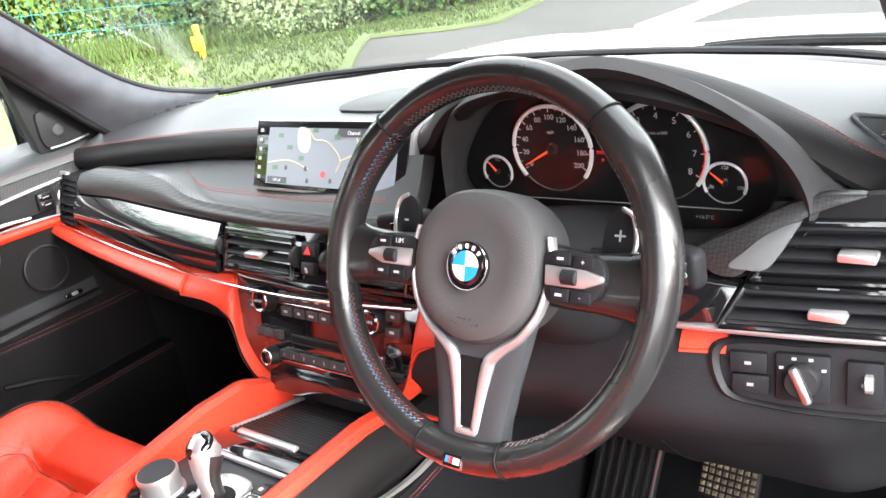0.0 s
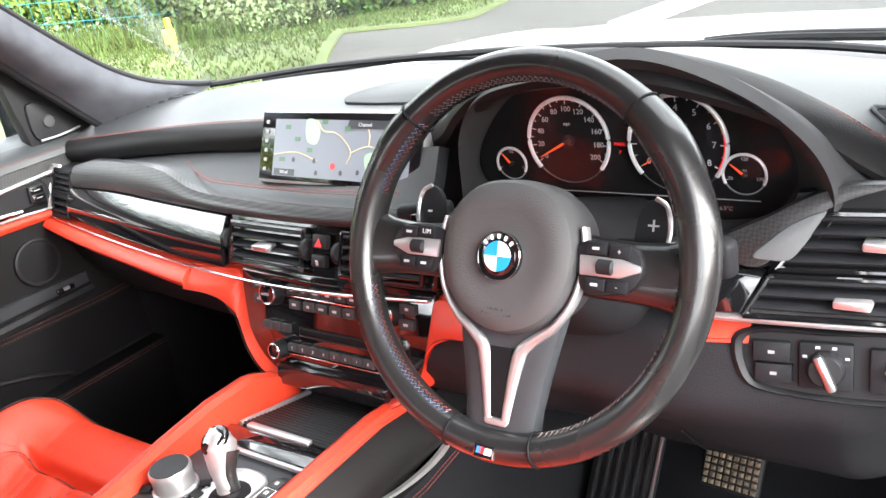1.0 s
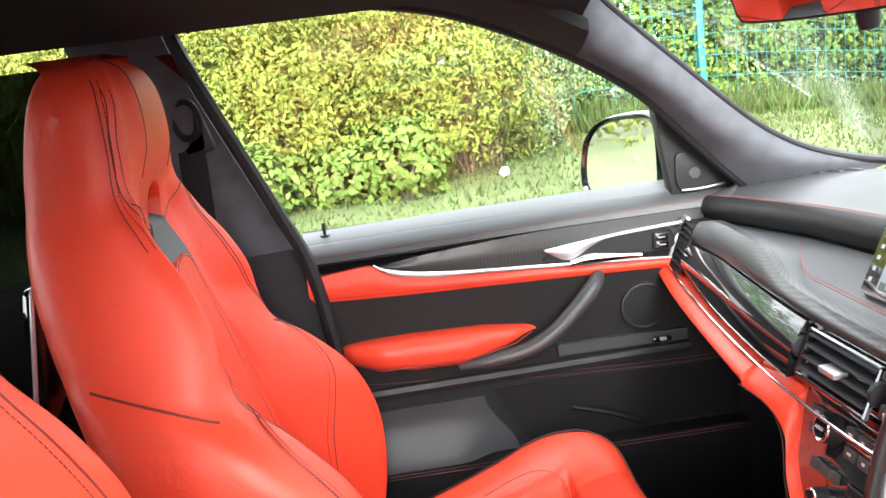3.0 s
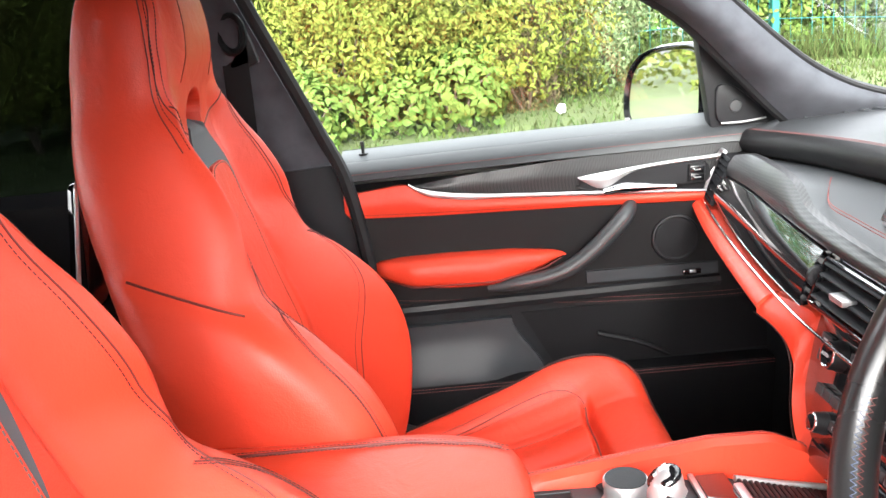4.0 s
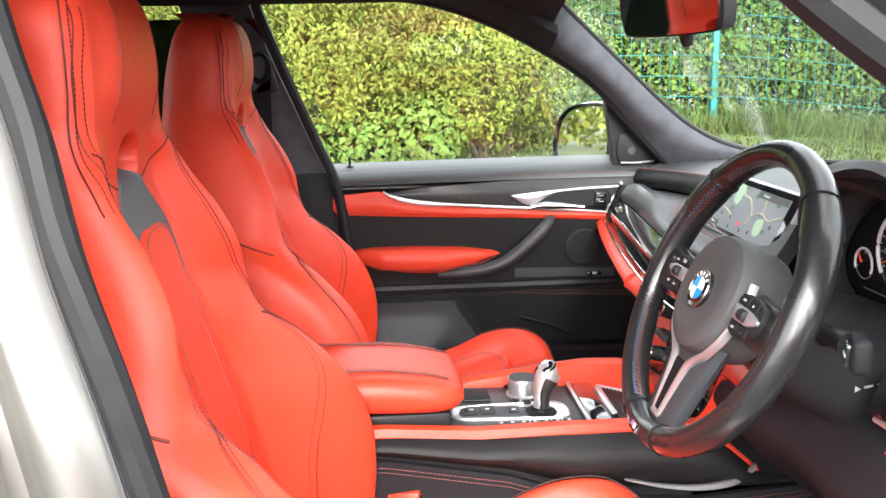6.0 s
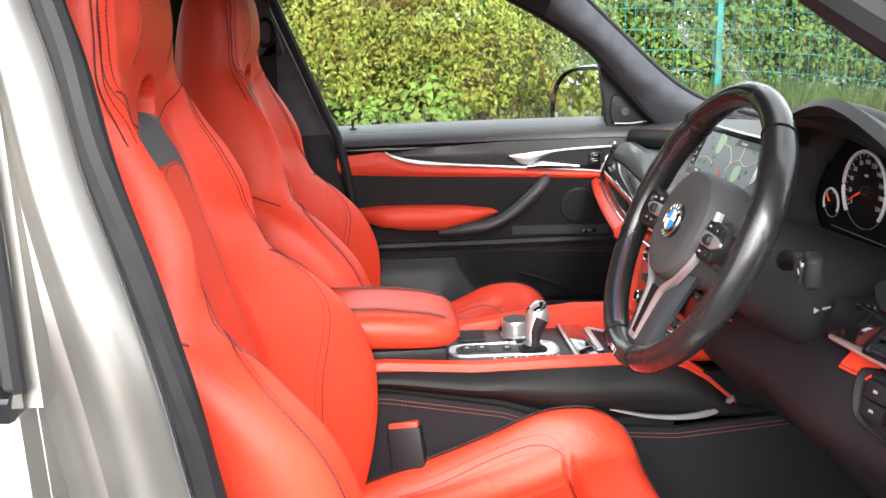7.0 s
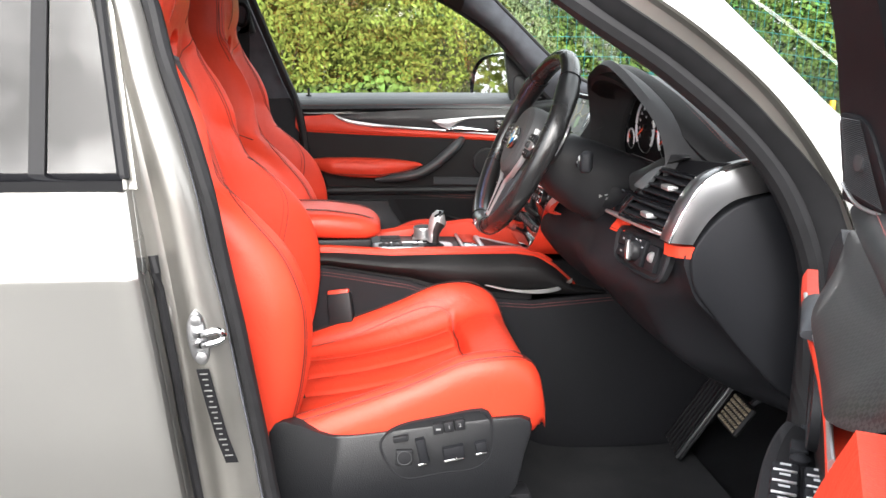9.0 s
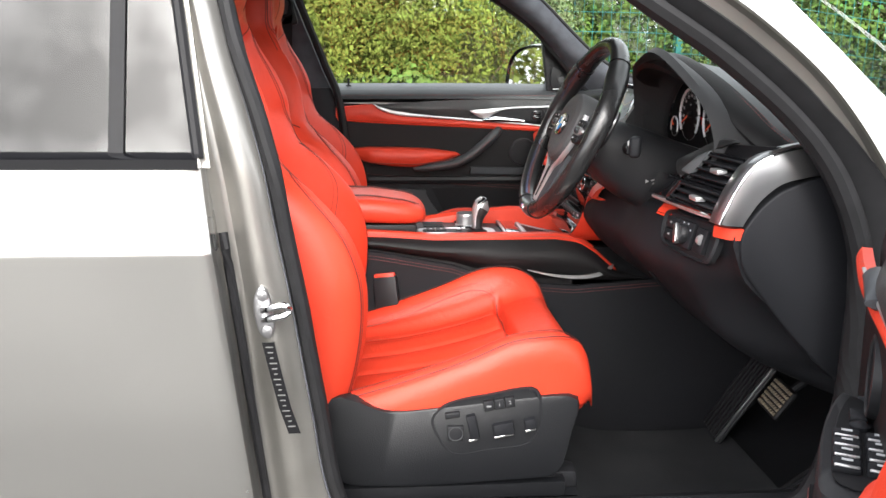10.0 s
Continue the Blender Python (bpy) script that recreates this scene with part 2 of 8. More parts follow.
# ---------------------------------------------------------------- building helpers
def cr(points, n, closed=False):
    """n points on a smooth curve through the given ones, evenly by chord."""
    p = np.array(points, float)
    if closed:
        p = np.vstack([p, p[:1]])
    m = len(p)
    if m == 2:
        t = np.linspace(0, 1, n)[:, None]
        return p[0] * (1 - t) + p[1] * t
    d = np.concatenate([[0], np.cumsum(np.maximum(1e-9, np.linalg.norm(np.diff(p, axis=0), axis=1)))])
    if closed:
        tang = np.array([(p[(i + 1) % (m - 1)] - p[(i - 1) % (m - 1)]) for i in range(m - 1)])
        span = np.array([d[1] + d[-1] - d[-2] if i == 0 else d[i + 1] - d[i - 1] for i in range(m - 1)])
        tang = tang / span[:, None]
        tang = np.vstack([tang, tang[:1]])
        ts = np.linspace(0, d[-1], n, endpoint=False)
    else:
        tang = np.zeros_like(p)
        tang[1:-1] = (p[2:] - p[:-2]) / (d[2:] - d[:-2])[:, None]
        tang[0], tang[-1] = (p[1] - p[0]) / (d[1] - d[0]), (p[-1] - p[-2]) / (d[-1] - d[-2])
        ts = np.linspace(0, d[-1], n)
    i = np.clip(np.searchsorted(d, ts, side="right") - 1, 0, m - 2)
    h = d[i + 1] - d[i]
    s = ((ts - d[i]) / h)[:, None]
    h = h[:, None]
    return (2 * s**3 - 3 * s**2 + 1) * p[i] + (s**3 - 2 * s**2 + s) * h * tang[i] + (-2 * s**3 + 3 * s**2) * p[i + 1] + (s**3 - s**2) * h * tang[i + 1]


def raw(verts, faces):
    bm = bmesh.new()
    vs = [bm.verts.new(v) for v in verts]
    for f in faces:
        try:
            bm.faces.new([vs[i] for i in f])
        except ValueError:
            pass
    bmesh.ops.recalc_face_normals(bm, faces=bm.faces)
    return bm


def shell(rows, off):
    """A slab: the grid of points as its face, and the same grid moved by off as its back."""
    a = np.array(rows, float)
    nu, nv = a.shape[:2]
    b = a + np.array(off, float)
    verts = np.vstack([a.reshape(-1, 3), b.reshape(-1, 3)])
    k = nu * nv
    q = []
    for i in range(nu - 1):
        for j in range(nv - 1):
            c = i * nv + j
            q.append((c, c + 1, c + nv + 1, c + nv))
            q.append((k + c, k + c + nv, k + c + nv + 1, k + c + 1))
    rim = [j for j in range(nv)] + [i * nv + nv - 1 for i in range(1, nu)] + [(nu - 1) * nv + j for j in range(nv - 2, -1, -1)] + [i * nv for i in range(nu - 2, 0, -1)]
    for c, d in zip(rim, rim[1:] + rim[:1]):
        q.append((c, k + c, k + d, d))
    return raw(verts, q)


def rings(sections, caps=True):
    """A closed body through closed rings of points."""
    a = np.array(sections, float)
    nu, nv = a.shape[:2]
    q = [(i * nv + j, i * nv + (j + 1) % nv, (i + 1) * nv + (j + 1) % nv, (i + 1) * nv + j) for i in range(nu - 1) for j in range(nv)]
    if caps:
        q += [tuple(range(nv)), tuple((nu - 1) * nv + j for j in range(nv))]
    return raw(a.reshape(-1, 3), q)


def tube(path, rad, seg=10, closed=False, flat=1.0, up=(0, 0, 1)):
    """A pipe along a path; rad may vary; flat squeezes it across up."""
    p = np.array(path, float)
    n = len(p)
    r = np.broadcast_to(np.array(rad, float), (n,))
    t = np.roll(p, -1, 0) - np.roll(p, 1, 0)
    if not closed:
        t[0], t[-1] = p[1] - p[0], p[-1] - p[-2]
    t /= np.linalg.norm(t, axis=1)[:, None]
    side = np.cross(t, np.array(up, float))
    bad = np.linalg.norm(side, axis=1) < 1e-3
    side[bad] = np.cross(t[bad], np.array((0.3, 1, 0.1)))
    side /= np.linalg.norm(side, axis=1)[:, None]
    v = np.cross(side, t)
    a = np.linspace(0, 2 * np.pi, seg, endpoint=False)
    rows = p[:, None] + r[:, None, None] * (np.cos(a)[None, :, None] * side[:, None] + flat * np.sin(a)[None, :, None] * v[:, None])
    if closed:
        rows = np.concatenate([rows, rows[:1]])
        q = [(i * seg + j, i * seg + (j + 1) % seg, ((i + 1) % n) * seg + (j + 1) % seg, ((i + 1) % n) * seg + j) for i in range(n) for j in range(seg)]
        return raw(rows[:-1].reshape(-1, 3), q)
    return rings(rows)


def lathe(profile, m=Matrix(), seg=32):
    """A turned body: (radius, height) pairs round the z axis of the matrix m."""
    a = np.linspace(0, 2 * np.pi, seg, endpoint=False)
    rows = [[m @ Vector((r * math.cos(x), r * math.sin(x), h)) for x in a] for r, h in profile]
    return rings(rows)


def prism(poly, off, bevel=0.0, seg=2):
    """A flat outline given depth, its edges rounded."""
    bm = bmesh.new()
    off = Vector(off)
    a = [bm.verts.new(p) for p in poly]
    b = [bm.verts.new(Vector(p) + off) for p in poly]
    bm.faces.new(a)
    bm.faces.new(b[::-1])
    for i in range(len(a)):
        j = (i + 1) % len(a)
        bm.faces.new((a[j], a[i], b[i], b[j]))
    bmesh.ops.recalc_face_normals(bm, faces=bm.faces)
    if bevel:
        bmesh.ops.bevel(bm, geom=bm.edges[:], offset=bevel, segments=seg, profile=0.5, affect="EDGES", clamp_overlap=True)
    return bm


def block(size, bevel, m=Matrix(), seg=2):
    x, y, z = (s / 2 for s in size)
    bm = prism([m @ Vector(c) for c in ((-x, -y, -z), (x, -y, -z), (x, y, -z), (-x, y, -z))], m.to_3x3() @ Vector((0, 0, 2 * z)), bevel, seg)
    return bm


def join(*bms):
    out = bmesh.new()
    for b in bms:
        tmp = bpy.data.meshes.new("tmp")
        b.to_mesh(tmp)
        b.free()
        out.from_mesh(tmp)
        bpy.data.meshes.remove(tmp)
    return out


def stitches(path, lift, pitch=0.0046, size=0.0034, r=0.0006):
    """Separate short threads along a seam."""
    p = np.array(path, float) + np.array(lift, float)
    d = np.concatenate([[0], np.cumsum(np.linalg.norm(np.diff(p, axis=0), axis=1))])
    n = max(1, int(d[-1] / pitch))
    verts, faces = [], []
    for k in range(n):
        s0 = (k + 0.15) * pitch
        a, b = [np.array([np.interp(s, d, p[:, i]) for i in range(3)]) for s in (s0, s0 + size)]
        t = b - a
        t /= max(1e-9, np.linalg.norm(t))
        u = np.cross(t, (0.31, 0.22, 0.92))
        u /= np.linalg.norm(u)
        v = np.cross(t, u)
        c = len(verts)
        for e in (a, b):
            verts += [e + r * u, e + r * v, e - r * u, e - r * v]
        faces += [(c, c + 1, c + 5, c + 4), (c + 1, c + 2, c + 6, c + 5), (c + 2, c + 3, c + 7, c + 6), (c + 3, c, c + 4, c + 7), (c, c + 3, c + 2, c + 1), (c + 4, c + 5, c + 6, c + 7)]
    return quick(verts, faces)


def quick(verts, faces):
    me = bpy.data.meshes.new("m")
    me.from_pydata([tuple(v) for v in verts], [], faces)
    return me


def part(name, bm, material, parent=None, label="", angle=35):
    """One mesh object, under a thing or a part if given."""
    if isinstance(bm, bmesh.types.BMesh):
        me = bpy.data.meshes.new(name)
        bm.to_mesh(me)
        bm.free()
    else:
        me = bm
        me.name = name
    me.materials.append(material)
    me.polygons.foreach_set("use_smooth", [True] * len(me.polygons))
    me.set_sharp_from_angle(angle=radians(angle))
    ob = new(name, me)
    if parent is not None:
        ob.parent = parent
        if parent.parent is None:
            ob.matrix_parent_inverse = parent.matrix_basis.inverted()
    if label:
        ob["label"] = label
    return ob


def thing(name, at, label, category, group="", kind=""):
    """An empty at the foot of a thing, for its parts."""
    ob = new(name)
    ob.matrix_basis = Matrix.Translation(at)
    ob.empty_display_size = 0.05
    return tagged(ob, label, category, group, kind)


def solid(name, bm, material, label, category, kind="", group="", angle=35):
    return tagged(part(name, bm, material, None, "", angle), label, category, group, kind)


def lettering(body, size, m, align="CENTER"):
    """Printed characters as a thin mesh, in the xy plane of m."""
    cu = bpy.data.curves.new("text", "FONT")
    cu.body, cu.size, cu.align_x, cu.align_y, cu.extrude = body, size, align, "CENTER", 0.0002
    cu.resolution_u = 2
    tmp = bpy.data.objects.new("text", cu)
    me = bpy.data.meshes.new_from_object(tmp)
    bpy.data.objects.remove(tmp)
    me.transform(m)
    return me


def basis(o, x, y):
    """A matrix with its origin at o, its x axis along x, and its z axis square to x and y."""
    x, y = Vector(x).normalized(), Vector(y)
    z = x.cross(y).normalized()
    y = z.cross(x)
    return Matrix(((x.x, y.x, z.x, o[0]), (x.y, y.y, z.y, o[1]), (x.z, y.z, z.z, o[2]), (0, 0, 0, 1)))


def smooth(a, b, x):
    t = np.clip((x - a) / (b - a), 0, 1)
    return t * t * (3 - 2 * t)


# ---------------------------------------------------------------- ground and greenery
def height(x, y):
    """The verge rises beside the passenger side."""
    x, y = np.asarray(x, float), np.asarray(y, float)
    bank = 0.62 * smooth(2.2, 5.6, -x) * (1 - 0.75 * smooth(2.5, 8.0, y))
    return bank + 0.015 * np.sin(x * 1.7 + y * 0.6) * smooth(2.4, 4, -x)


def verge_edge(y):
    """Where the grass meets the tarmac."""
    return -2.3 - 0.25 * y if y < 3 else float(np.interp(y, (3, 5.7, 6.3, 7.0, 8.0, 12), (-3.05, -5.0, -4.65, -4.4, -4.6, -5.2)))


gx = np.concatenate([[-2000, -400, -120, -60], np.linspace(-40, 20, 121), [60, 200, 2000]])
gy = np.concatenate([[-2000, -300, -80], np.linspace(-30, 40, 141), [80, 300, 2000]])
GXX, GYY = np.meshgrid(gx, gy)
gz = height(GXX, GYY)
verts = np.stack([GXX, GYY, gz], -1).reshape(-1, 3)
nx = len(gx)
quads = [(j * nx + i, j * nx + i + 1, (j + 1) * nx + i + 1, (j + 1) * nx + i) for j in range(len(gy) - 1) for i in range(nx - 1)]
solid("ground", quick(verts, quads), ASPHALT, "pale grey tarmac of a car park", "ground", "structure")

rows = []
for y in np.concatenate([np.linspace(-30, 12, 120)]):
    e = min(verge_edge(y), -1.9)
    xs = np.linspace(e, -34, 60)
    rows.append([(x, y, float(height(x, y)) + 0.035) for x in xs])
solid("lawn", shell(rows, (0, 0, -0.03)), GRASS, "mown grass verge beside the car", "lawn", "structure")
rows = []
for y in np.linspace(-30, 12, 90):
    e = min(verge_edge(y), -1.9)
    rows.append([(e + 0.12, y, 0.0), (e + 0.115, y, 0.09), (e + 0.09, y, 0.105), (e, y, 0.105), (e - 0.01, y, 0.0)])
solid("kerb", shell(rows, (0, 0, -0.02)), KERB, "concrete kerb along the grass", "kerb", "structure")


def blades(name, n, box, hmax, material, label, seed):
    """Upright grass blades over a stretch of ground."""
    r = np.random.RandomState(seed)
    x, y = r.uniform(box[0], box[1], n), r.uniform(box[2], box[3], n)
    keep = np.array([xx < min(verge_edge(yy), -1.9) - 0.1 for xx, yy in zip(x, y)])
    x, y = x[keep], y[keep]
    n = len(x)
    z = height(x, y) + 0.03
    h = hmax * r.uniform(0.35, 1.0, n)
    a = r.uniform(0, 2 * np.pi, n)
    w = 0.006 + 0.006 * r.rand(n)
    lx, ly = r.normal(0, 0.35, n) * h, r.normal(0, 0.35, n) * h
    p0 = np.stack([x - w * np.cos(a), y - w * np.sin(a), z], 1)
    p1 = np.stack([x + w * np.cos(a), y + w * np.sin(a), z], 1)
    p2 = np.stack([x + lx, y + ly, z + h], 1)
    v = np.stack([p0, p1, p2], 1).reshape(-1, 3)
    return tagged(part(name, quick(v, [(3 * i, 3 * i + 1, 3 * i + 2) for i in range(n)]), material), label, "grass", kind="stuff")


def leaves(blobs, n, size, seed, flat=0.6, upright=0.0):
    """A crown: leaf blades strewn over the skins of overlapping uneven lumps."""
    r = np.random.RandomState(seed)
    vol = np.array([b[3] * b[5] + b[4] * b[5] for b in blobs])
    pick = r.choice(len(blobs), n, p=vol / vol.sum())
    B = np.array(blobs)[pick]
    d = r.normal(size=(n, 3))
    d /= np.linalg.norm(d, axis=1)[:, None]
    d[:, 2] = np.where(d[:, 2] < -0.75, -d[:, 2], d[:, 2])
    bumpy = 1 + 0.22 * np.sin(5 * d[:, 0] + 3 * pick) * np.sin(6 * d[:, 2] + pick) + 0.10 * np.sin(13 * d[:, 1] + 2 * pick)
    rad = bumpy * (1 - 0.32 * r.rand(n) ** 2) * (1 + 0.10 * (r.rand(n) > 0.93))
    c = B[:, :3] + d * B[:, 3:6] * rad[:, None]
    nrm = d + r.normal(size=(n, 3)) * 0.5 + np.array((0.25, 0, 0.45))
    nrm /= np.linalg.norm(nrm, axis=1)[:, None]
    t = np.cross(nrm, r.normal(size=(n, 3)))
    t = t * (1 - upright) + upright * (np.array((0.25, 0, 1.1)) + 0.6 * d + 0.45 * r.normal(size=(n, 3)))
    t /= np.linalg.norm(t, axis=1)[:, None]
    s = np.cross(nrm, t)
    L = size * r.uniform(0.55, 1.35, n)[:, None]
    w = L * flat * 0.5
    a, b = c - t * L * 0.5, c + t * L * 0.5 - nrm * L * 0.15
    l, q = c - s * w + nrm * L * 0.08, c + s * w + nrm * L * 0.08
    v = np.stack([a, l, b, q], 1).reshape(-1, 3)
    f = [(4 * i, 4 * i + 1, 4 * i + 2, 4 * i + 3) for i in range(n)]
    return quick(v, f)


def stems(foot, tips, r0):
    bms = []
    for tip in tips:
        mid = (np.array(foot) + np.array(tip)) / 2 + np.array((0.05, -0.04, 0.1))
        path = cr([foot, mid, tip], 10)
        bms.append(tube(path, np.linspace(r0, r0 * 0.3, 10), 6))
    return join(*bms)


def shrub(name, blobs, n, size, material, label, seed, flat=0.6, upright=0.0):
    lo = min(b[2] - b[5] for b in blobs)
    cx, cy = np.mean([b[0] for b in blobs]), np.mean([b[1] for b in blobs])
    top = thing(name, (cx, cy, float(height(cx, cy))), label, "shrub", "shrubs")
    part("crown", leaves(blobs, n, size, seed, flat, upright), material, top, angle=180)
    bms = []
    for b in blobs[:6]:
        g = float(height(b[0], b[1]))
        bms.append(stems((b[0] + 0.1, b[1], g - 0.05), [(b[0] + 0.12 * k, b[1] + 0.2 * k, b[2] + b[5] * 0.4) for k in (-1, 0, 1)], 0.018))
    for b_ in bms:
        part("stem", b_, BARK, top)
    return top


def lumps(x0, x1, y0, y1, z, rx, rz, n, seed):
    r = np.random.RandomState(seed)
    out = []
    for k in range(n):
        f = (k + 0.5) / n
        x, y = x0 + (x1 - x0) * f + r.uniform(-0.25, 0.25), y0 + (y1 - y0) * f + r.uniform(-0.2, 0.2)
        s = r.uniform(0.8, 1.2)
        out.append((x, y, float(height(x, y)) + z * r.uniform(0.85, 1.1), rx * s, rx * s, rz * s))
    return out


shrub("privet_bush", lumps(-5.3, -5.7, -3.3, 0.5, 0.65, 0.62, 0.66, 9, 1) + lumps(-5.9, -6.1, -3.0, 0.2, 1.0, 0.5, 0.45, 6, 2), 105000, 0.048, LEAF_YELLOW, "large yellow-green privet bush on the verge", 11, 0.42, 0.4)
shrub("bramble", [(-4.95, -0.05, 0.80, 0.28, 0.32, 0.30), (-5.0, -0.45, 0.70, 0.25, 0.3, 0.26), (-4.9, -1.0, 0.74, 0.25, 0.3, 0.28)], 2600, 0.070, LEAF_BRIGHT, "low bramble with bright green leaves", 12, 0.6)
shrub("withered_bush", [(-5.35, 0.42, 0.80, 0.26, 0.30, 0.34), (-5.5, 0.62, 0.95, 0.25, 0.28, 0.42)], 4500, 0.036, LEAF_DRY, "brownish half-dry bush beside the privet", 31, 0.3, 0.75)
shrub("grey_bush", [(-5.9, 0.95, 1.1, 0.4, 0.4, 0.6), (-6.1, 1.2, 1.35, 0.35, 0.4, 0.45)], 14000, 0.045, LEAF_PALE, "pale grey-green bush beside the privet", 13, 0.4, 0.5)
shrub("green_thicket", lumps(-8.4, -8.6, -6.0, 8.5, 1.3, 1.05, 1.25, 14, 3), 55000, 0.085, LEAF_GREEN, "tall green thicket behind the mesh fence", 14)
shrub("dark_thicket", lumps(-10.2, -9.8, -7.0, 9.5, 2.0, 1.3, 1.7, 14, 4), 30000, 0.11, LEAF_DARK, "dark green trees behind the thicket", 15)
shrub("bright_thicket", lumps(-7.7, -7.9, -3.5, 9.0, 0.7, 0.62, 0.80, 18, 7), 60000, 0.055, LEAF_BRIGHT, "bright green young growth along the fence", 24)
shrub("dry_bush", lumps(-8.6, -8.0, 5.6, 6.7, 0.8, 0.55, 0.8, 3, 5), 7000, 0.07, LEAF_DRY, "untidy brown-green bush by the fence", 16)
shrub("variegated_bush", lumps(-7.5, -6.8, 6.2, 6.7, 0.75, 0.75, 0.9, 4, 6) + [(-7.1, 6.5, 1.6, 0.75, 0.75, 0.65)], 45000, 0.048, LEAF_PALE, "dense pale green bush at the corner of the lawn", 17, 0.7)
shrub("clipped_hedge", lumps(-7.0, -5.2, 8.2, 8.5, 0.70, 0.75, 0.80, 6, 8) + lumps(-5.5, -6.0, 9.2, 17.0, 0.75, 0.8, 0.8, 8, 10), 46000, 0.07, LEAF_GREEN, "green hedge along the car park", 18)
shrub("roadside_hedge", lumps(-5.6, -6.0, -4.2, -17.0, 0.8, 0.9, 0.85, 12, 9) + lumps(-6.2, -4.0, -17.0, -46.0, 1.5, 1.7, 1.8, 14, 19), 32000, 0.13, LEAF_YELLOW, "yellow-green hedge running on behind the car", 19)
blades("verge_grass", 60000, (-9.0, -2.0, -3.5, 9.0), 0.055, BLADE, "uneven tufts of grass on the verge", 21)
blades("long_grass", 9000, (-8.2, -6.4, 0.8, 7.0), 0.30, BLADE, "long grass under the fence", 22)

fence = thing("mesh_fence", (-7.0, 2.0, 0.5), "green wire mesh fence with teal posts", "fence", kind="structure")
for y in (-3.4, -0.2, 2.95, 6.1):
    x = -7.05 - 0.03 * y
    part("post", block((0.06, 0.06, 2.3), 0.004, pose(x, y, float(height(x, y)) + 1.15)), FENCE_TEAL, fence)
wires = []
for z in np.linspace(0.15, 2.15, 11):
    wires.append(tube([(-7.05 - 0.03 * y, y, float(height(-7.05, y)) + z) for y in np.linspace(-5, 7, 25)], 0.0035, 4))
for y in np.linspace(-5, 7, 121):
    x = -7.05 - 0.03 * y
    g = float(height(x, y))
    wires.append(tube([(x, y, g + 0.05), (x, y, g + 2.2)], 0.0025, 4))
part("mesh", join(*wires), FENCE_TEAL, fence)

mark = thing("marker_post", (-5.41, 4.04, 0.55), "small yellow marker post with a square plate", "marker post")
g = float(height(-5.41, 4.04))
part("post", block((0.04, 0.04, 0.32), 0.006, pose(-5.41, 4.04, g + 0.15)), YELLOW, mark)
part("plate", block((0.10, 0.02, 0.12), 0.008, pose(-5.39, 4.01, g + 0.16, 0, 0, 40)), YELLOW, mark)

stone = thing("white_stone", (-5.0, 0.62, 0.6), "white stone lying in the grass", "stone")
a = np.random.RandomState(5)
bm = bmesh.new()
bmesh.ops.create_icosphere(bm, subdivisions=2, radius=0.035, matrix=pose(-5.0, 0.62, float(height(-5.0, 0.62)) + 0.07))
for v in bm.verts:
    v.co += Vector(a.normal(size=3)) * 0.005
part("rock", bm, WHITE_CAR, stone)

# a parked van behind the fence
van = thing("parked_van", (-12.5, 1.8, 0.6), "white parked vehicle beyond the fence, partly hidden", "vehicle")
part("body", prism([(-12.0, -0.6, 1.25), (-12.0, 3.9, 1.25), (-12.0, 4.0, 1.9), (-12.0, 3.0, 2.1), (-12.0, 2.2, 2.8), (-12.0, -0.5, 2.85)], (-1.9, 0, 0), 0.08, 3), WHITE_CAR, van)
for y in (0.5, 3.0):
    wheel = part("wheel", lathe([(0.02, 0), (0.20, 0.01), (0.22, 0.03), (0.33, 0.03), (0.35, 0), (0.35, -0.2), (0.02, -0.2)], basis((-11.97, y, 1.25), (0, 1, 0), (0, 0, 1)), 28), RUBBER, van)
    part("rim", lathe([(0.01, 0.02), (0.08, 0.03), (0.20, 0.012), (0.20, 0.0), (0.01, 0.0)], basis((-11.96, y, 1.25), (0, 1, 0), (0, 0, 1)), 24), STEEL, wheel)

# markings of the car park
for (xa, ya), (xb, yb_) in (((-4.88, 9.36), (-3.07, 7.29)), ((-4.45, 9.56), (-2.83, 7.62)), ((-3.72, 9.23), (-2.62, 8.05)), ((-5.02, 7.68), (-3.03, 7.10)), ((-3.3, 10.2), (-2.4, 9.0))):
    l = math.hypot(xb - xa, yb_ - ya)
    solid("road_marking", block((l, 0.09, 0.006), 0.001, pose((xa + xb) / 2, (ya + yb_) / 2, 0.006, 0, 0, math.degrees(math.atan2(yb_ - ya, xb - xa)))), ROADPAINT, "white painted parking line on the tarmac", "marking", "structure", "parking lines")
isl = thing("kerb_island", (-2.0, 9, 0), "raised concrete kerb between parking areas", "kerb", kind="structure")
for k in range(10):
    part("kerbstone", block((0.9, 0.14, 0.24), 0.02, pose(-2.45 + 0.21 * k, 6.9 + 0.91 * k, 0.0, 0, 0, 77)), KERB, isl)
# ---------------------------------------------------------------- car body round the cabin
def between(a, b, n, bulge=(0, 0, 0)):
    """Rows from curve a to curve b, bowed out by bulge midway."""
    a, b, u = np.array(a), np.array(b), np.array(bulge, float)
    return [a * (1 - t) + b * t + u * 4 * t * (1 - t) for t in np.linspace(0, 1, n)]


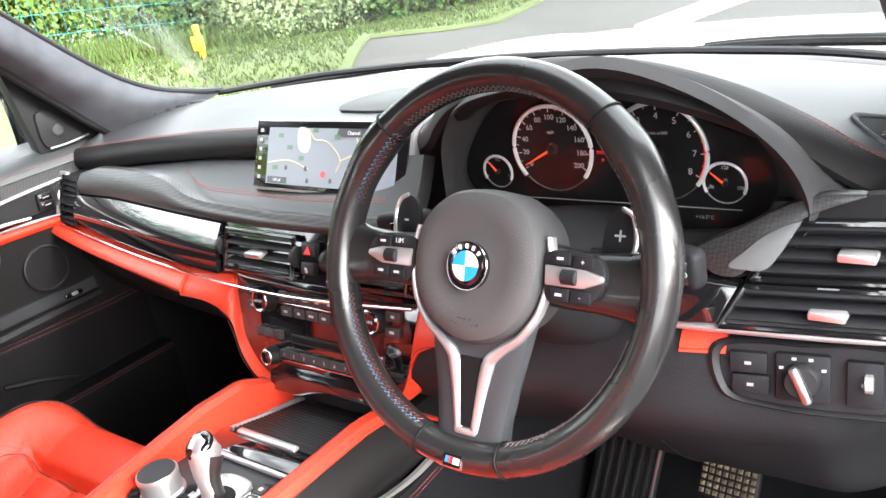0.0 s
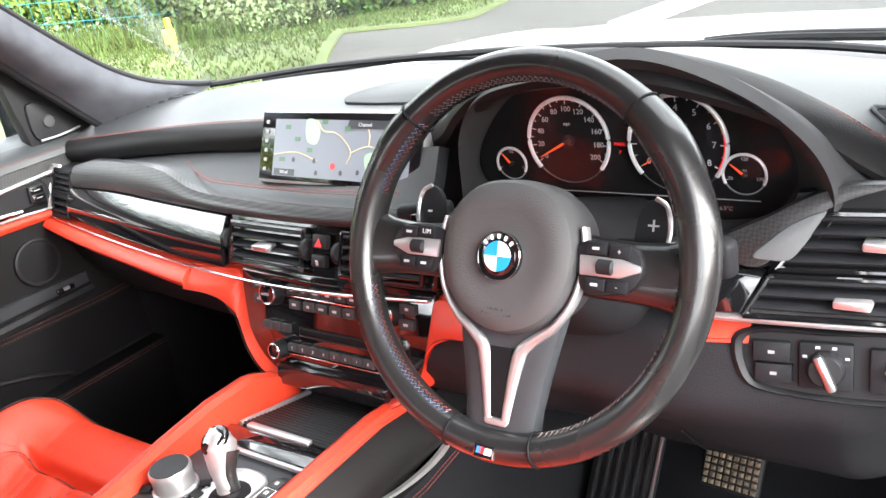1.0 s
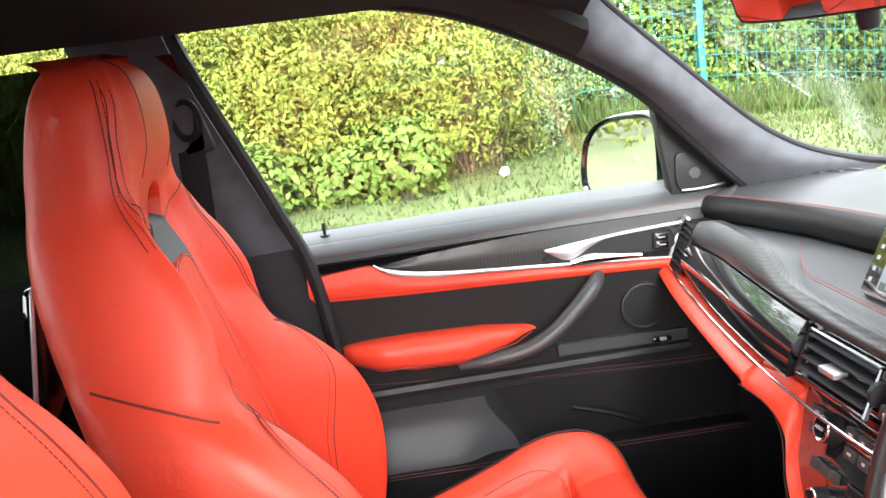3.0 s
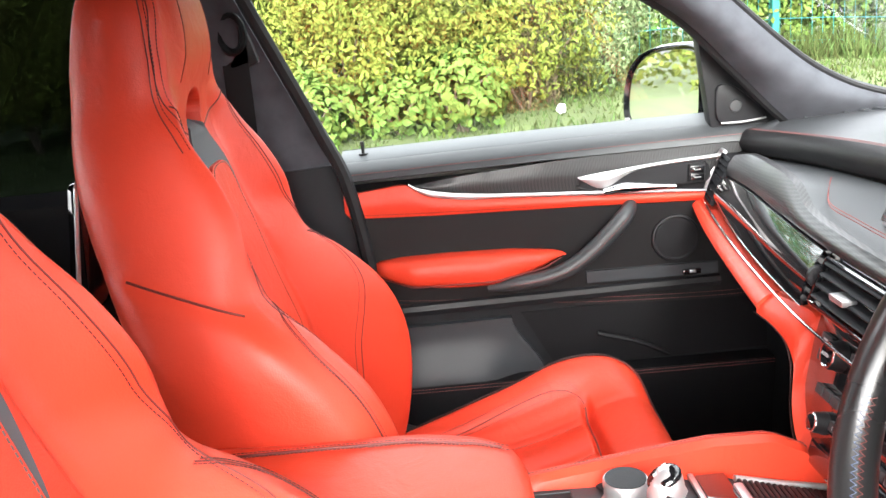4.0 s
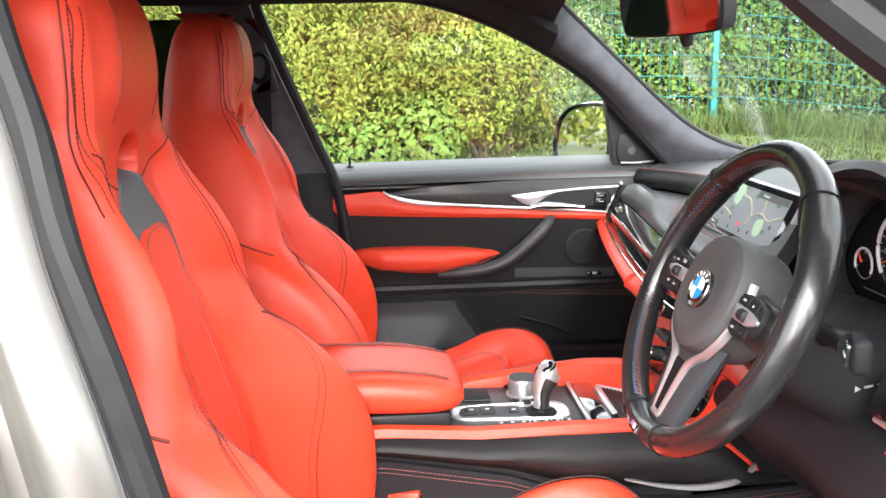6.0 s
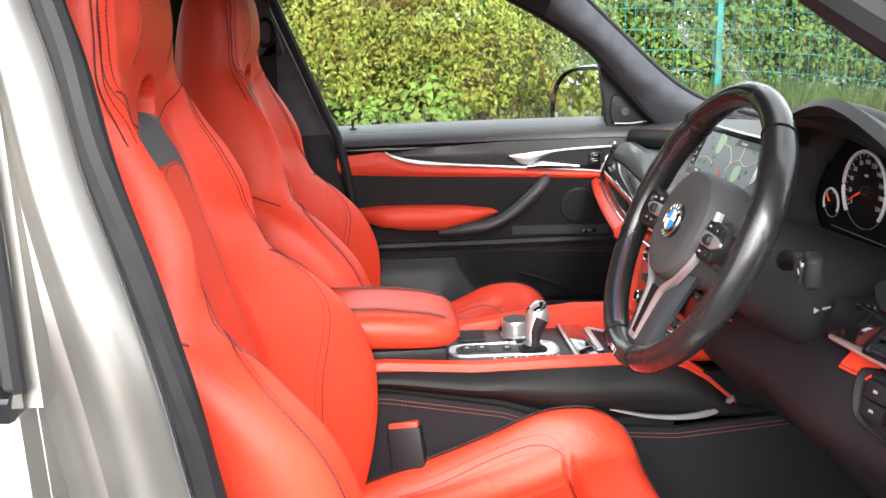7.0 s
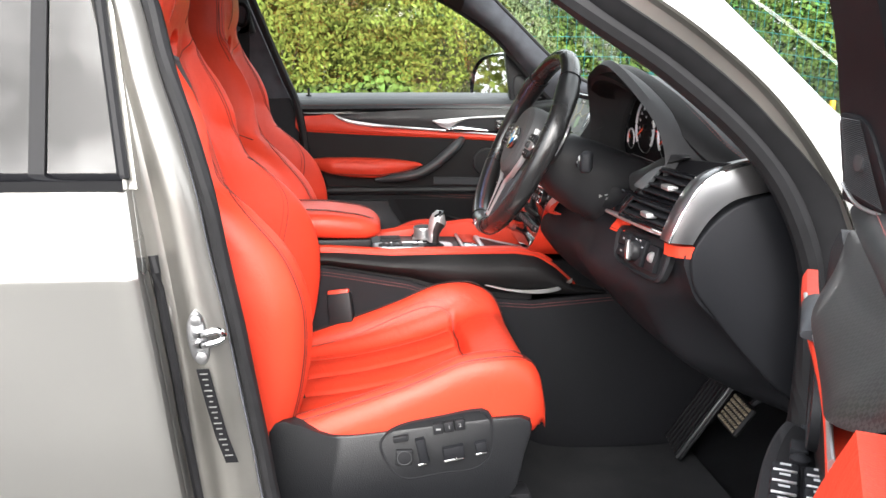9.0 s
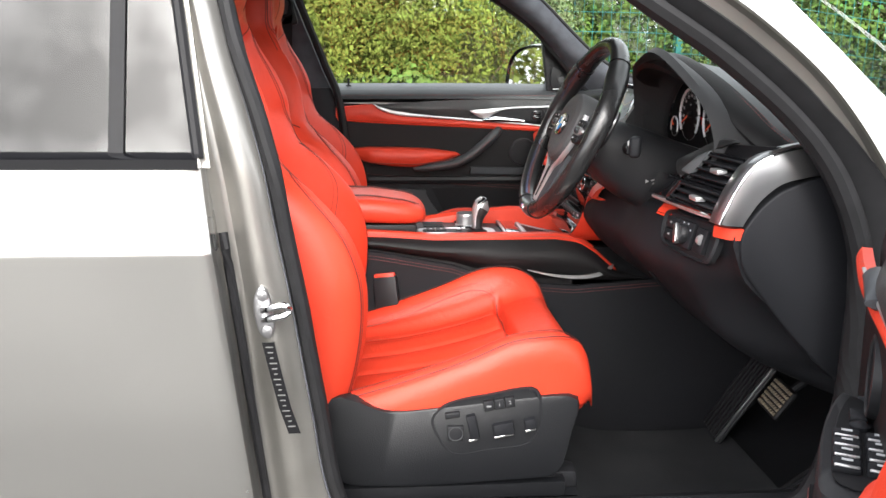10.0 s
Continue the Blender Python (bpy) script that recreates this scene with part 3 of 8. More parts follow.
solid("car_floor", shell([[(x, y, z) for x in np.linspace(-0.76, 0.70, 8)] for y, z in ((-1.7, 0.40), (-0.5, 0.40), (-0.01, 0.40), (0.10, 0.345), (0.20, 0.33), (0.47, 0.33))], (0, 0, -0.03)), CARPET, "dark grey carpeted car floor", "floor", "structure")
rows = [[(x, y, z) for x in np.linspace(-0.76, 0.72, 12)] for y, z in cr([(0.45, 0.332), (0.50, 0.345), (0.58, 0.41), (0.66, 0.56), (0.69, 0.80), (0.69, 1.05)], 24)]
solid("bulkhead", shell(rows, (0, 0.03, -0.02)), CARPET, "dark carpeted footwell and bulkhead", "bulkhead", "structure")
rows = [[(x, y, z) for x in np.linspace(0.17, 0.63, 20)] for y, z in cr([(-0.02, 0.420), (0.05, 0.395), (0.13, 0.358), (0.25, 0.347), (0.40, 0.347), (0.46, 0.355)], 30)]
solid("floor_mat", shell(rows, (0, 0, -0.012)), MAT, "charcoal carpet mat in the driver's footwell", "mat")
for sg in (-1, 1):
    solid("kick_panel", shell([[(sg * 0.742, y, z) for y in np.linspace(0.02 if sg < 0 else 0.40, 0.68, 10)] for z in np.linspace(1.06, 0.31, 8)], (sg * 0.02, 0, 0)), SOFT_PLASTIC, "black side panel of the footwell", "panel", "structure")
sill = thing("door_sill", (0.73, -0.05, 0.36), "driver's door sill with black trim and silver outer face", "sill", kind="structure")
part("sill_trim", rings([[(x, y, z) for x, z in ((0.63, 0.40), (0.645, 0.455), (0.69, 0.475), (0.735, 0.465), (0.745, 0.43), (0.745, 0.30), (0.63, 0.30))] for y in np.linspace(-0.47, 0.46, 12)]), PLASTIC, sill)
part("outer_sill", rings([[(x, y, z) for x, z in ((0.748, 0.44), (0.80, 0.43), (0.86, 0.40), (0.88, 0.33), (0.86, 0.24), (0.748, 0.24))] for y in np.linspace(-0.56, 0.55, 12)]), INNER_PAINT, sill)

# roof and rear closing
rows = [[(x, y, 1.545 - 0.08 * (abs(x) / 0.62) ** 3 - 0.05 * float(smooth(-0.15, 0.03, y))) for x in np.linspace(-0.62, 0.62, 25)] for y in np.linspace(0.03, -1.75, 30)]
solid("ceiling", shell(rows, (0, 0, 0.03)), LINING, "black fabric headliner", "ceiling", "structure")
rows = [[(x, y, 1.60 - 0.09 * (abs(x) / 0.70) ** 3 - 0.07 * float(smooth(-0.15, 0.06, y))) for x in np.linspace(-0.70, 0.70, 25)] for y in np.linspace(0.05, -2.0, 30)]
solid("roof", shell(rows, (0, 0, 0.02)), PAINT, "silver car roof", "roof", "structure")
solid("rear_closing", prism([(-0.72, -1.75, 0.4), (0.72, -1.75, 0.4), (0.70, -1.75, 1.02), (-0.70, -1.75, 1.02)], (0, -0.05, 0), 0.01), LINING, "dark rear bulkhead", "wall", "structure")
bench = thing("rear_bench", (0, -1.3, 0.4), "dark rear bench in shade", "car seat")
part("bench_cushion", block((1.30, 0.45, 0.30), 0.06, pose(0, -1.25, 0.58), 4), LEATHER, bench)
part("bench_back", block((1.30, 0.16, 0.62), 0.06, pose(0, -1.52, 0.92, -14, 0, 0), 4), LEATHER, bench)


# inner trim curves of a front pillar, for the passenger side (mirrored for the other)
PIN = [(-0.71, 0.345, 1.078), (-0.70, 0.297, 1.122), (-0.70, 0.226, 1.197), (-0.70, 0.140, 1.285), (-0.695, 0.035, 1.356), (-0.69, -0.07, 1.411), (-0.68, -0.175, 1.453), (-0.68, -0.26, 1.474), (-0.68, -0.335, 1.485), (-0.68, -0.438, 1.494), (-0.68, -0.539, 1.498), (-0.695, -0.592, 1.478)]
POUT = [(-0.70, 0.60, 1.098), (-0.66, 0.496, 1.122), (-0.66, 0.416, 1.149), (-0.66, 0.35, 1.186), (-0.66, 0.289, 1.235), (-0.66, 0.193, 1.325), (-0.65, 0.102, 1.408), (-0.61, 0.03, 1.468)]


def pillar(sg, name, label):
    top = thing(name, (sg * 0.7, 0.3, 1.1), label, "pillar", kind="structure")
    a = cr(PIN[:6], 40)
    b = cr(POUT, 40)
    f = np.array((-sg, 1, 1)) if sg > 0 else np.array((1, 1, 1))
    a, b = a * f, b * f
    part("pillar_trim", shell(between(a, b, 12, (-sg * 0.03, -0.015, 0.0)), (sg * 0.02, 0.008, 0.01)), SUEDE, top, "grey suede-covered pillar trim")
    part("screen_seal", tube(b + np.array((sg * 0.004, 0.004, 0.002)), 0.006, 8), RUBBER, top, "black rubber glass seal")
    part("door_seal", tube(cr(np.array(PIN) * f + np.array((sg * 0.012, 0, 0)), 90), 0.010, 8), RUBBER, top, "black rubber door seal")
    outer = a + np.array((sg * 0.05, 0.03, 0.005))
    if sg < 0:
        part("pillar_outer", shell(between(b + np.array((sg * 0.02, 0.004, -0.006)), outer, 8, (sg * 0.03, 0.0, 0.0)), (sg * 0.012, 0.006, 0.012)), PAINT, top, "silver painted outer pillar")
    c = cr(PIN[4:], 40) * f
    d = c.copy()
    d[:, 0] = sg * 0.60
    d[:, 2] += 0.035
    part("roof_rail_trim", shell(between(c, d, 8, (0, 0, -0.004)), (0, 0, 0.02)), LINING, top, "black roof rail lining")
    return top


pillar(1, "pillar_right", "grey suede windscreen pillar of the driver's side")
pl = pillar(-1, "pillar_left", "grey suede windscreen pillar of the passenger side")
part("airbag_tag", block((0.004, 0.038, 0.012), 0.002, pose(-0.668, 0.050, 1.400, 48, 0, 8)), SATIN, pl, "small grey airbag tag")
part("grab_mount", block((0.03, 0.05, 0.012), 0.004, pose(-0.60, -0.38, 1.498)), SATIN, pl, "pale ceiling handle mount")

# windscreen, bonnet, wipers
base = cr([(-0.70, 0.60, 1.093), (-0.45, 0.70, 1.10), (0, 0.74, 1.105), (0.45, 0.70, 1.10), (0.70, 0.60, 1.093)], 40)
head = cr([(-0.61, 0.03, 1.470), (-0.35, 0.06, 1.485), (0, 0.07, 1.49), (0.35, 0.06, 1.485), (0.61, 0.03, 1.470)], 40)
ws = solid("windshield", shell(between(base, head, 10, (0, 0.02, 0.02)), (0, 0.004, 0.004)), WINDSCREEN, "clear laminated windscreen", "window", "structure")
ws.visible_shadow = False
solid("screen_base", tube(base + np.array((0, -0.012, 0.006)), 0.009, 8, flat=0.7), RUBBER, "black band along the foot of the windscreen", "trim", "structure")
solid("screen_header", tube(head + np.array((0, -0.005, 0.0)), 0.018, 8, flat=0.6), LINING, "black band along the top of the windscreen", "trim", "structure")
rows = between(base + np.array((0, 0.01, -0.02)), cr([(-0.80, 0.80, 1.045), (-0.45, 0.88, 1.06), (0, 0.90, 1.065), (0.45, 0.88, 1.06), (0.80, 0.80, 1.045)], 40), 6)
solid("cowl", shell(rows, (0, 0, -0.03)), PLASTIC, "black plastic cowl below the windscreen", "cowl", "structure")
rows = [[(x, y + 0.06 * (1 - (x / 0.8) ** 2), z - 0.055 * (abs(x) / 0.8) ** 3 + 0.012 * math.exp(-(((abs(x) - 0.48) / 0.07) ** 2))) for x in np.linspace(-0.82, 0.82, 41)] for y, z in cr([(0.80, 1.060), (1.1, 1.045), (1.5, 0.995), (1.78, 0.925), (1.92, 0.84), (1.96, 0.70)], 30)]
solid("bonnet", shell(rows, (0, 0, -0.02)), PAINT, "silver bonnet with soft ridges", "bonnet", "structure")
for x0, x1, y0, z0 in ((-0.72, 0.0, 0.79, 1.080), (0.0, 0.60, 0.79, 1.086)):
    wp = thing("wiper", ((x0 + x1) / 2, 0.74, 1.11), "black windscreen wiper resting at the base of the glass", "wiper", "wipers")
    pth = cr([(x0, y0 - 0.04, z0 - 0.012), ((x0 + x1) / 2, y0 + 0.045, z0), (x1, y0 - 0.015, z0 + 0.006)], 24)
    part("blade", tube(pth, 0.0045, 6, flat=1.6), RUBBER, wp)
    part("arm", tube(pth[10:] + np.array((0, 0.012, 0.004)), np.linspace(0.004, 0.007, 14), 8), PLASTIC, wp)
    part("pivot", lathe([(0.001, 0.012), (0.010, 0.010), (0.013, 0.0), (0.013, -0.02)], pose(float(pth[-1][0]), float(pth[-1][1]), float(pth[-1][2]) - 0.005), 16), PLASTIC, wp)

# passenger side centre pillar and rear door
PB = cr([(-0.612, 1.50), (-0.604, 1.46), (-0.584, 1.40), (-0.548, 1.304), (-0.492, 1.159), (-0.457, 1.072), (-0.432, 0.906), (-0.42, 0.70), (-0.42, 0.42)], 60)
bp = thing("pillar_centre_left", (-0.74, -0.5, 0.4), "dark grey centre pillar trim of the passenger side", "pillar", kind="structure")
part("pillar_trim", shell([[(-0.715 - 0.02 * abs(2 * u - 1) ** 2 - 0.02 * float(smooth(1.2, 1.45, -0)) + 0.05 * float(smooth(1.1, 1.45, z)), y - 0.02 - 0.15 * u, z) for u in np.linspace(0, 1, 12)] for y, z in PB], (-0.05, 0, 0)), SUEDE, bp)
part("pillar_lower", shell([[(-0.705 - 0.02 * abs(2 * u - 1) ** 2, y - 0.018 - 0.16 * u, z) for u in np.linspace(0, 1, 12)] for y, z in PB if z < 1.10], (-0.03, 0, 0)), SOFT_PLASTIC, bp, "grey plastic lower pillar cover")
part("door_seal", tube([(-0.722 + 0.05 * float(smooth(1.1, 1.45, z)), y - 0.004, z) for y, z in PB], 0.012, 8), RUBBER, bp, "black rubber door seal")
guide = part("belt_guide", block((0.02, 0.055, 0.10), 0.008, pose(-0.698, -0.612, 1.325, 15, 0, 0)), PLASTIC, bp, "black belt height adjuster")
part("belt_loop", tube([(-0.685, -0.612 + 0.02 * math.cos(a), 1.335 + 0.03 * math.sin(a)) for a in np.linspace(0, 6.283, 20, endpoint=False)], 0.006, 8, True, up=(1, 0, 0)), DARK, guide)
part("seat_belt", shell([[(-0.688 + 0.00 * k, -0.612 + w - 0.02 * k, 1.33 - 0.7 * k) for w in (-0.022, 0.022)] for k in np.linspace(0, 1, 8)], (-0.002, 0, 0)), DARK, bp, "black seat belt webbing")
rd = thing("rear_door_left", (-0.76, -1.1, 0.45), "black rear door lining with a tinted window", "car door")
part("door_lining", shell([[(-0.74, y, z) for y in np.linspace(-0.62, -1.7, 12)] for z in np.linspace(1.06, 0.42, 8)], (-0.06, 0, 0)), SOFT_PLASTIC, rd)
part("sill_cap", rings([[(x, y, z) for x, z in ((-0.80, 1.05), (-0.80, 1.085), (-0.76, 1.092), (-0.735, 1.07), (-0.735, 1.05))] for y in np.linspace(-0.61, -1.7, 10)]), LEATHER, rd)
gl = part("pane", shell([[(-0.785 + 0.11 * t, y, 1.08 + 0.36 * t) for y in np.linspace(-0.60, -1.7, 8)] for t in np.linspace(0, 1, 6)], (-0.004, 0, 0)), TINT, rd, "dark tinted glass")

# driver's side centre pillar, painted, with seal
SEAL = cr([(0.655, -0.612, 1.43), (0.672, -0.592, 1.35), (0.687, -0.572, 1.287), (0.705, -0.553, 1.208), (0.718, -0.528, 1.128), (0.725, -0.508, 1.046), (0.725, -0.493, 0.954), (0.725, -0.475, 0.853), (0.725, -0.464, 0.781), (0.722, -0.446, 0.661), (0.718, -0.428, 0.54), (0.71, -0.40, 0.47), (0.70, -0.33, 0.455)], 80)
br = thing("pillar_centre_right", (0.78, -0.52, 0.4), "silver painted centre pillar with black door seal", "pillar", kind="structure")
part("door_seal", tube(SEAL + np.array((0.006, 0.0, 0)), 0.0125, 10), RUBBER, br, "black rubber door seal")
part("seal_lip", shell([SEAL + np.array((-0.004, 0.004, 0)), SEAL + np.array((-0.045, -0.02, 0))], (0.0, -0.01, 0)), LINING, br, "black inner pillar edge")
body_mid = SEAL[:73] + np.array((0.022, -0.022, 0))
body_out = np.array([(0.702 + 0.066 * float(smooth(1.46, 1.1, z)), 0.032 + float(np.interp(z, (0.42, 0.53, 0.79, 0.93, 1.04, 1.12, 1.27, 1.45), (-0.57, -0.578, -0.600, -0.614, -0.628, -0.640, -0.668, -0.71))), z) for z in body_mid[:, 2]])
seal_in = SEAL[:73] + np.array((0.006, -0.008, 0))
prof = []
for t in np.linspace(0, 1, 18):
    c = seal_in * (1 - t) + body_out * t
    c = c + np.array((1, 0, 0)) * (0.014 * math.sin(math.pi * min(1, t * 1.6)) - 0.016 * float(smooth(0.55, 0.8, t)) * float(smooth(1.0, 0.85, t)))
    prof.append(c)
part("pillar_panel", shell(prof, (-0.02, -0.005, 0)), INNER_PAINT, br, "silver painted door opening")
part("pillar_inner", shell([SEAL[:73] + np.array((-0.006, -0.012, 0)), SEAL[:73] + np.array((-0.03, -0.10, 0)), SEAL[:73] + np.array((-0.03, -0.20, 0))], (0.02, 0, 0)), SUEDE, br, "dark inner pillar trim")
stk = part("striker_plate", prism([(0.766, y + 0.012, z) for y, z in cr([(-0.540, 0.882), (-0.530, 0.872), (-0.524, 0.84), (-0.522, 0.812), (-0.530, 0.800), (-0.542, 0.806), (-0.550, 0.83), (-0.551, 0.862)], 28, True)], (-0.022, 0, 0), 0.003), STEEL, br, "bright steel striker plate")
for dz in (-0.012, 0.018):
    part("striker_bar", tube(cr([(0.764, -0.526, 0.836 + dz * 0.5), (0.779, -0.513, 0.842 + dz * 0.5), (0.783, -0.493, 0.848 + dz * 0.5), (0.781, -0.486, 0.848)], 14), 0.0055, 8), CHROME, stk)
for z in (0.868, 0.814):
    part("bolt", lathe([(0.001, 0.004), (0.008, 0.003), (0.009, 0)], basis((0.767, -0.525 + (0.862 - z) * 0.10, z), (0, 1, 0), (0, 0, 1)), 12), STEEL, stk)
lab = part("sticker", shell([[(0.767, y0 + 0.012 + 0.018 * u, z) for u in (0, 1)] for y0, z in ((-0.541, 0.795), (-0.530, 0.74), (-0.519, 0.69), (-0.506, 0.648))], (-0.001, 0, 0)), DARK, br, "black tyre pressure label with small print")
for k in range(16):
    z = 0.788 - 0.0085 * k
    y0 = float(np.interp(z, (0.648, 0.69, 0.74, 0.795), (-0.506, -0.519, -0.530, -0.541)))
    part("bar", block((0.001, 0.011 - 0.003 * (k % 3), 0.0018), 0, pose(0.7682, y0 + 0.021, z)), LABEL_WHITE, lab)

# driver's side rear door, closed
dr = thing("rear_door_right", (0.88, -1.2, 0.4), "closed silver rear door with dark tinted glass", "car door")


def skin_x(z):
    return float(np.interp(z, (0.30, 0.50, 0.70, 0.90, 0.945, 0.96, 1.055), (0.835, 0.868, 0.885, 0.890, 0.892, 0.886, 0.862)))


edge_y = lambda z: float(np.interp(z, (0.30, 0.53, 0.79, 0.93, 1.055), (-0.562, -0.577, -0.602, -0.618, -0.634)))
rows = []
for z in np.concatenate([np.linspace(0.30, 0.935, 26), np.linspace(0.938, 0.965, 8), np.linspace(0.975, 1.055, 8)]):
    e = edge_y(z)
    pts = [(skin_x(z) - 0.055, e - 0.004, z), (skin_x(z) - 0.03, e + 0.004, z), (skin_x(z) - 0.006, e + 0.003, z), (skin_x(z), e - 0.006, z)]
    pts += [(skin_x(z) + 0.006 * (1 - k) * 0, e - 0.006 - 1.15 * k, z) for k in np.linspace(0.02, 1, 24)]
    rows.append(pts)
part("door_skin", shell(rows, (-0.03, 0, 0)), PAINT, dr, "silver door skin with a sharp crease")
part("edge_seal", tube([(skin_x(z) - 0.062, edge_y(z) + 0.012, z) for z in np.linspace(0.30, 0.96, 30)], 0.007, 8), RUBBER, dr, "worn black rubber edge")
part("belt_strip", rings([[(x, y, z) for x, z in ((0.845, 1.052), (0.868, 1.056), (0.868, 1.070), (0.855, 1.078), (0.845, 1.078))] for y in np.linspace(-0.632, -1.75, 14)]), PIANO, dr, "gloss black strip below the window")
wp_ = [[(0.850 - 0.13 * t, (-0.640 - 0.055 * t) * (1 - u) + -0.738 * u - 0.0 * t, 1.076 + 0.40 * t) for u in np.linspace(0, 1, 6)] for t in np.linspace(0, 1, 10)]
part("pane", shell(wp_, (-0.004, 0, 0)), TINT, dr, "dark tinted front quarter of the rear window")
part("pane", shell([[(0.846 - 0.13 * t, -0.748 - 0.9 * u, 1.076 + 0.40 * t) for u in np.linspace(0, 1, 8)] for t in np.linspace(0, 1, 10)], (-0.004, 0, 0)), TINT, dr, "dark tinted rear window")
part("glass_divider", shell([[(0.856 - 0.13 * t, -0.732 - 0.020 * u, 1.076 + 0.40 * t) for u in (0, 1)] for t in np.linspace(0, 1, 10)], (-0.008, 0, 0)), RUBBER, dr, "black window divider")
part("pane_frame", tube([(0.852 - 0.13 * t, -0.634 - 0.057 * t, 1.07 + 0.40 * t) for t in np.linspace(0, 1, 20)], 0.008, 8), RUBBER, dr)
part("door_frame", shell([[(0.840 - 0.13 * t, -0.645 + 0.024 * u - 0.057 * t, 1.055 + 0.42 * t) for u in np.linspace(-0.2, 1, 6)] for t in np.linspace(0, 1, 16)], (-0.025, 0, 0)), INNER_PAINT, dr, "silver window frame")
# Added sheet that gives the shade of the cabin behind the tinted panes.
part("dark_inside", shell([[(0.74 - 0.1 * t, y, 1.05 + 0.4 * t) for y in (-0.70, -1.7)] for t in (0, 1)], (-0.01, 0, 0)), LINING, dr, "black sheet for the unlit cabin behind the glass")

dr.matrix_basis = Matrix.Translation((-0.055, 0.033, 0.003)) @ dr.matrix_basis

# front edge of the driver's door opening
AP = cr([(0.70, -0.115, 1.418), (0.735, -0.05, 1.352), (0.76, 0.018, 1.298), (0.77, 0.146, 1.216), (0.775, 0.264, 1.120), (0.775, 0.332, 1.035), (0.775, 0.378, 0.927), (0.77, 0.391, 0.786), (0.765, 0.385, 0.62), (0.755, 0.35, 0.50), (0.74, 0.28, 0.46)], 90)
fr = thing("door_opening_front", (0.78, 0.4, 0.4), "silver painted front edge of the driver's door opening with black seal", "pillar", kind="structure")
part("door_seal", tube(AP, 0.019, 10), RUBBER, fr, "black rubber door seal")
n_ = len(AP)
outw = np.array([(0.0, 0.52, 0.85) if p[2] > 1.10 else (0.0, 1.0, 0.15) for p in AP])
for _ in range(12):
    outw[1:-1] = (outw[2:] + outw[:-2] + outw[1:-1]) / 3
strips = [AP + np.array((0.006, 0, 0)) + outw * d + np.array((x, 0, 0)) for d, x in ((0.006, 0.0), (0.018, 0.010), (0.035, 0.016), (0.050, 0.022), (0.054, 0.035))]
band = np.interp(AP[:, 2], (0.46, 1.0, 1.12, 1.42), (0.058, 0.058, 0.032, 0.026))[:, None]
part("seal_band", shell([AP + np.array((0.008, 0, 0)) + outw * 0.004, AP + np.array((0.022, 0, 0)) + outw * band * 0.4, AP + np.array((0.028, 0, 0)) + outw * band * 0.75, AP + np.array((0.034, 0, 0)) + outw * band, AP + np.array((0.028, 0, 0)) + outw * (band + 0.004)], (-0.01, 0.004, 0)), RUBBER, fr, "wide black inner seal")
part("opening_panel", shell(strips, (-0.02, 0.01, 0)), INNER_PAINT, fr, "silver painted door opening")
edge = strips[-1][:58] + np.array((0.0, 0.003, 0.003))
glass_edge = cr((np.array(POUT) * np.array((-1, 1, 1)))[::-1], 58) + np.array((0.02, 0.012, 0.01))
wing = between(edge, glass_edge, 9, (0.03, 0.01, 0.02))
part("outer_pillar", shell(wing, (-0.01, 0.005, -0.01)), PAINT, fr, "bright silver outer pillar")
solid("front_wing", shell([[(0.86 - 0.02 * t, 0.50 + 1.3 * u, 1.02 - 0.55 * t - 0.12 * u * u) for u in np.linspace(0, 1, 14)] for t in np.linspace(0, 1, 10)], (-0.03, 0, 0)), PAINT, "silver front wing", "wing", "structure")
solid("side_left", shell([[(-0.88, y, z) for y in np.linspace(0.55, -1.9, 14)] for z in (1.05, 0.9, 0.3)], (0.03, 0, 0)), PAINT, "silver outer side of the car", "wall", "structure")

# interior mirror
rv = thing("rear_view_mirror", (0.0, 0.06, 1.47), "black-framed rear view mirror on the windscreen", "mirror")
mm = pose(0.026, 0.068, 1.402, 8, 0, 17)
o = cr([(-0.118, -0.022), (-0.110, -0.032), (0, -0.036), (0.110, -0.032), (0.118, -0.022), (0.122, 0.02), (0.112, 0.034), (0, 0.038), (-0.112, 0.034), (-0.122, 0.02)], 60, True)
part("housing", rings([[mm @ Vector((x * k, d, z * k)) for x, z in o] for d, k in ((-0.004, 0.97), (-0.002, 1.0), (0.02, 0.98), (0.035, 0.8), (0.04, 0.4))]), PLASTIC, rv)
part("mirror_glass", prism([mm @ Vector((x * 0.945, -0.006, z * 0.92)) for x, z in o], mm.to_3x3() @ Vector((0, 0.004, 0))), MIRROR, rv, "silvered mirror glass")
part("button", lathe([(0.001, -0.012), (0.008, -0.010), (0.010, 0.0), (0.010, 0.006)], mm @ pose(0.02, 0.012, -0.042), 14), PLASTIC, rv, "small knob below the mirror")
part("stem", tube(cr([mm @ Vector((0, 0.03, 0)), (0.02, 0.08, 1.45), (0.0, 0.12, 1.465)], 12), 0.014, 10), PLASTIC, rv)

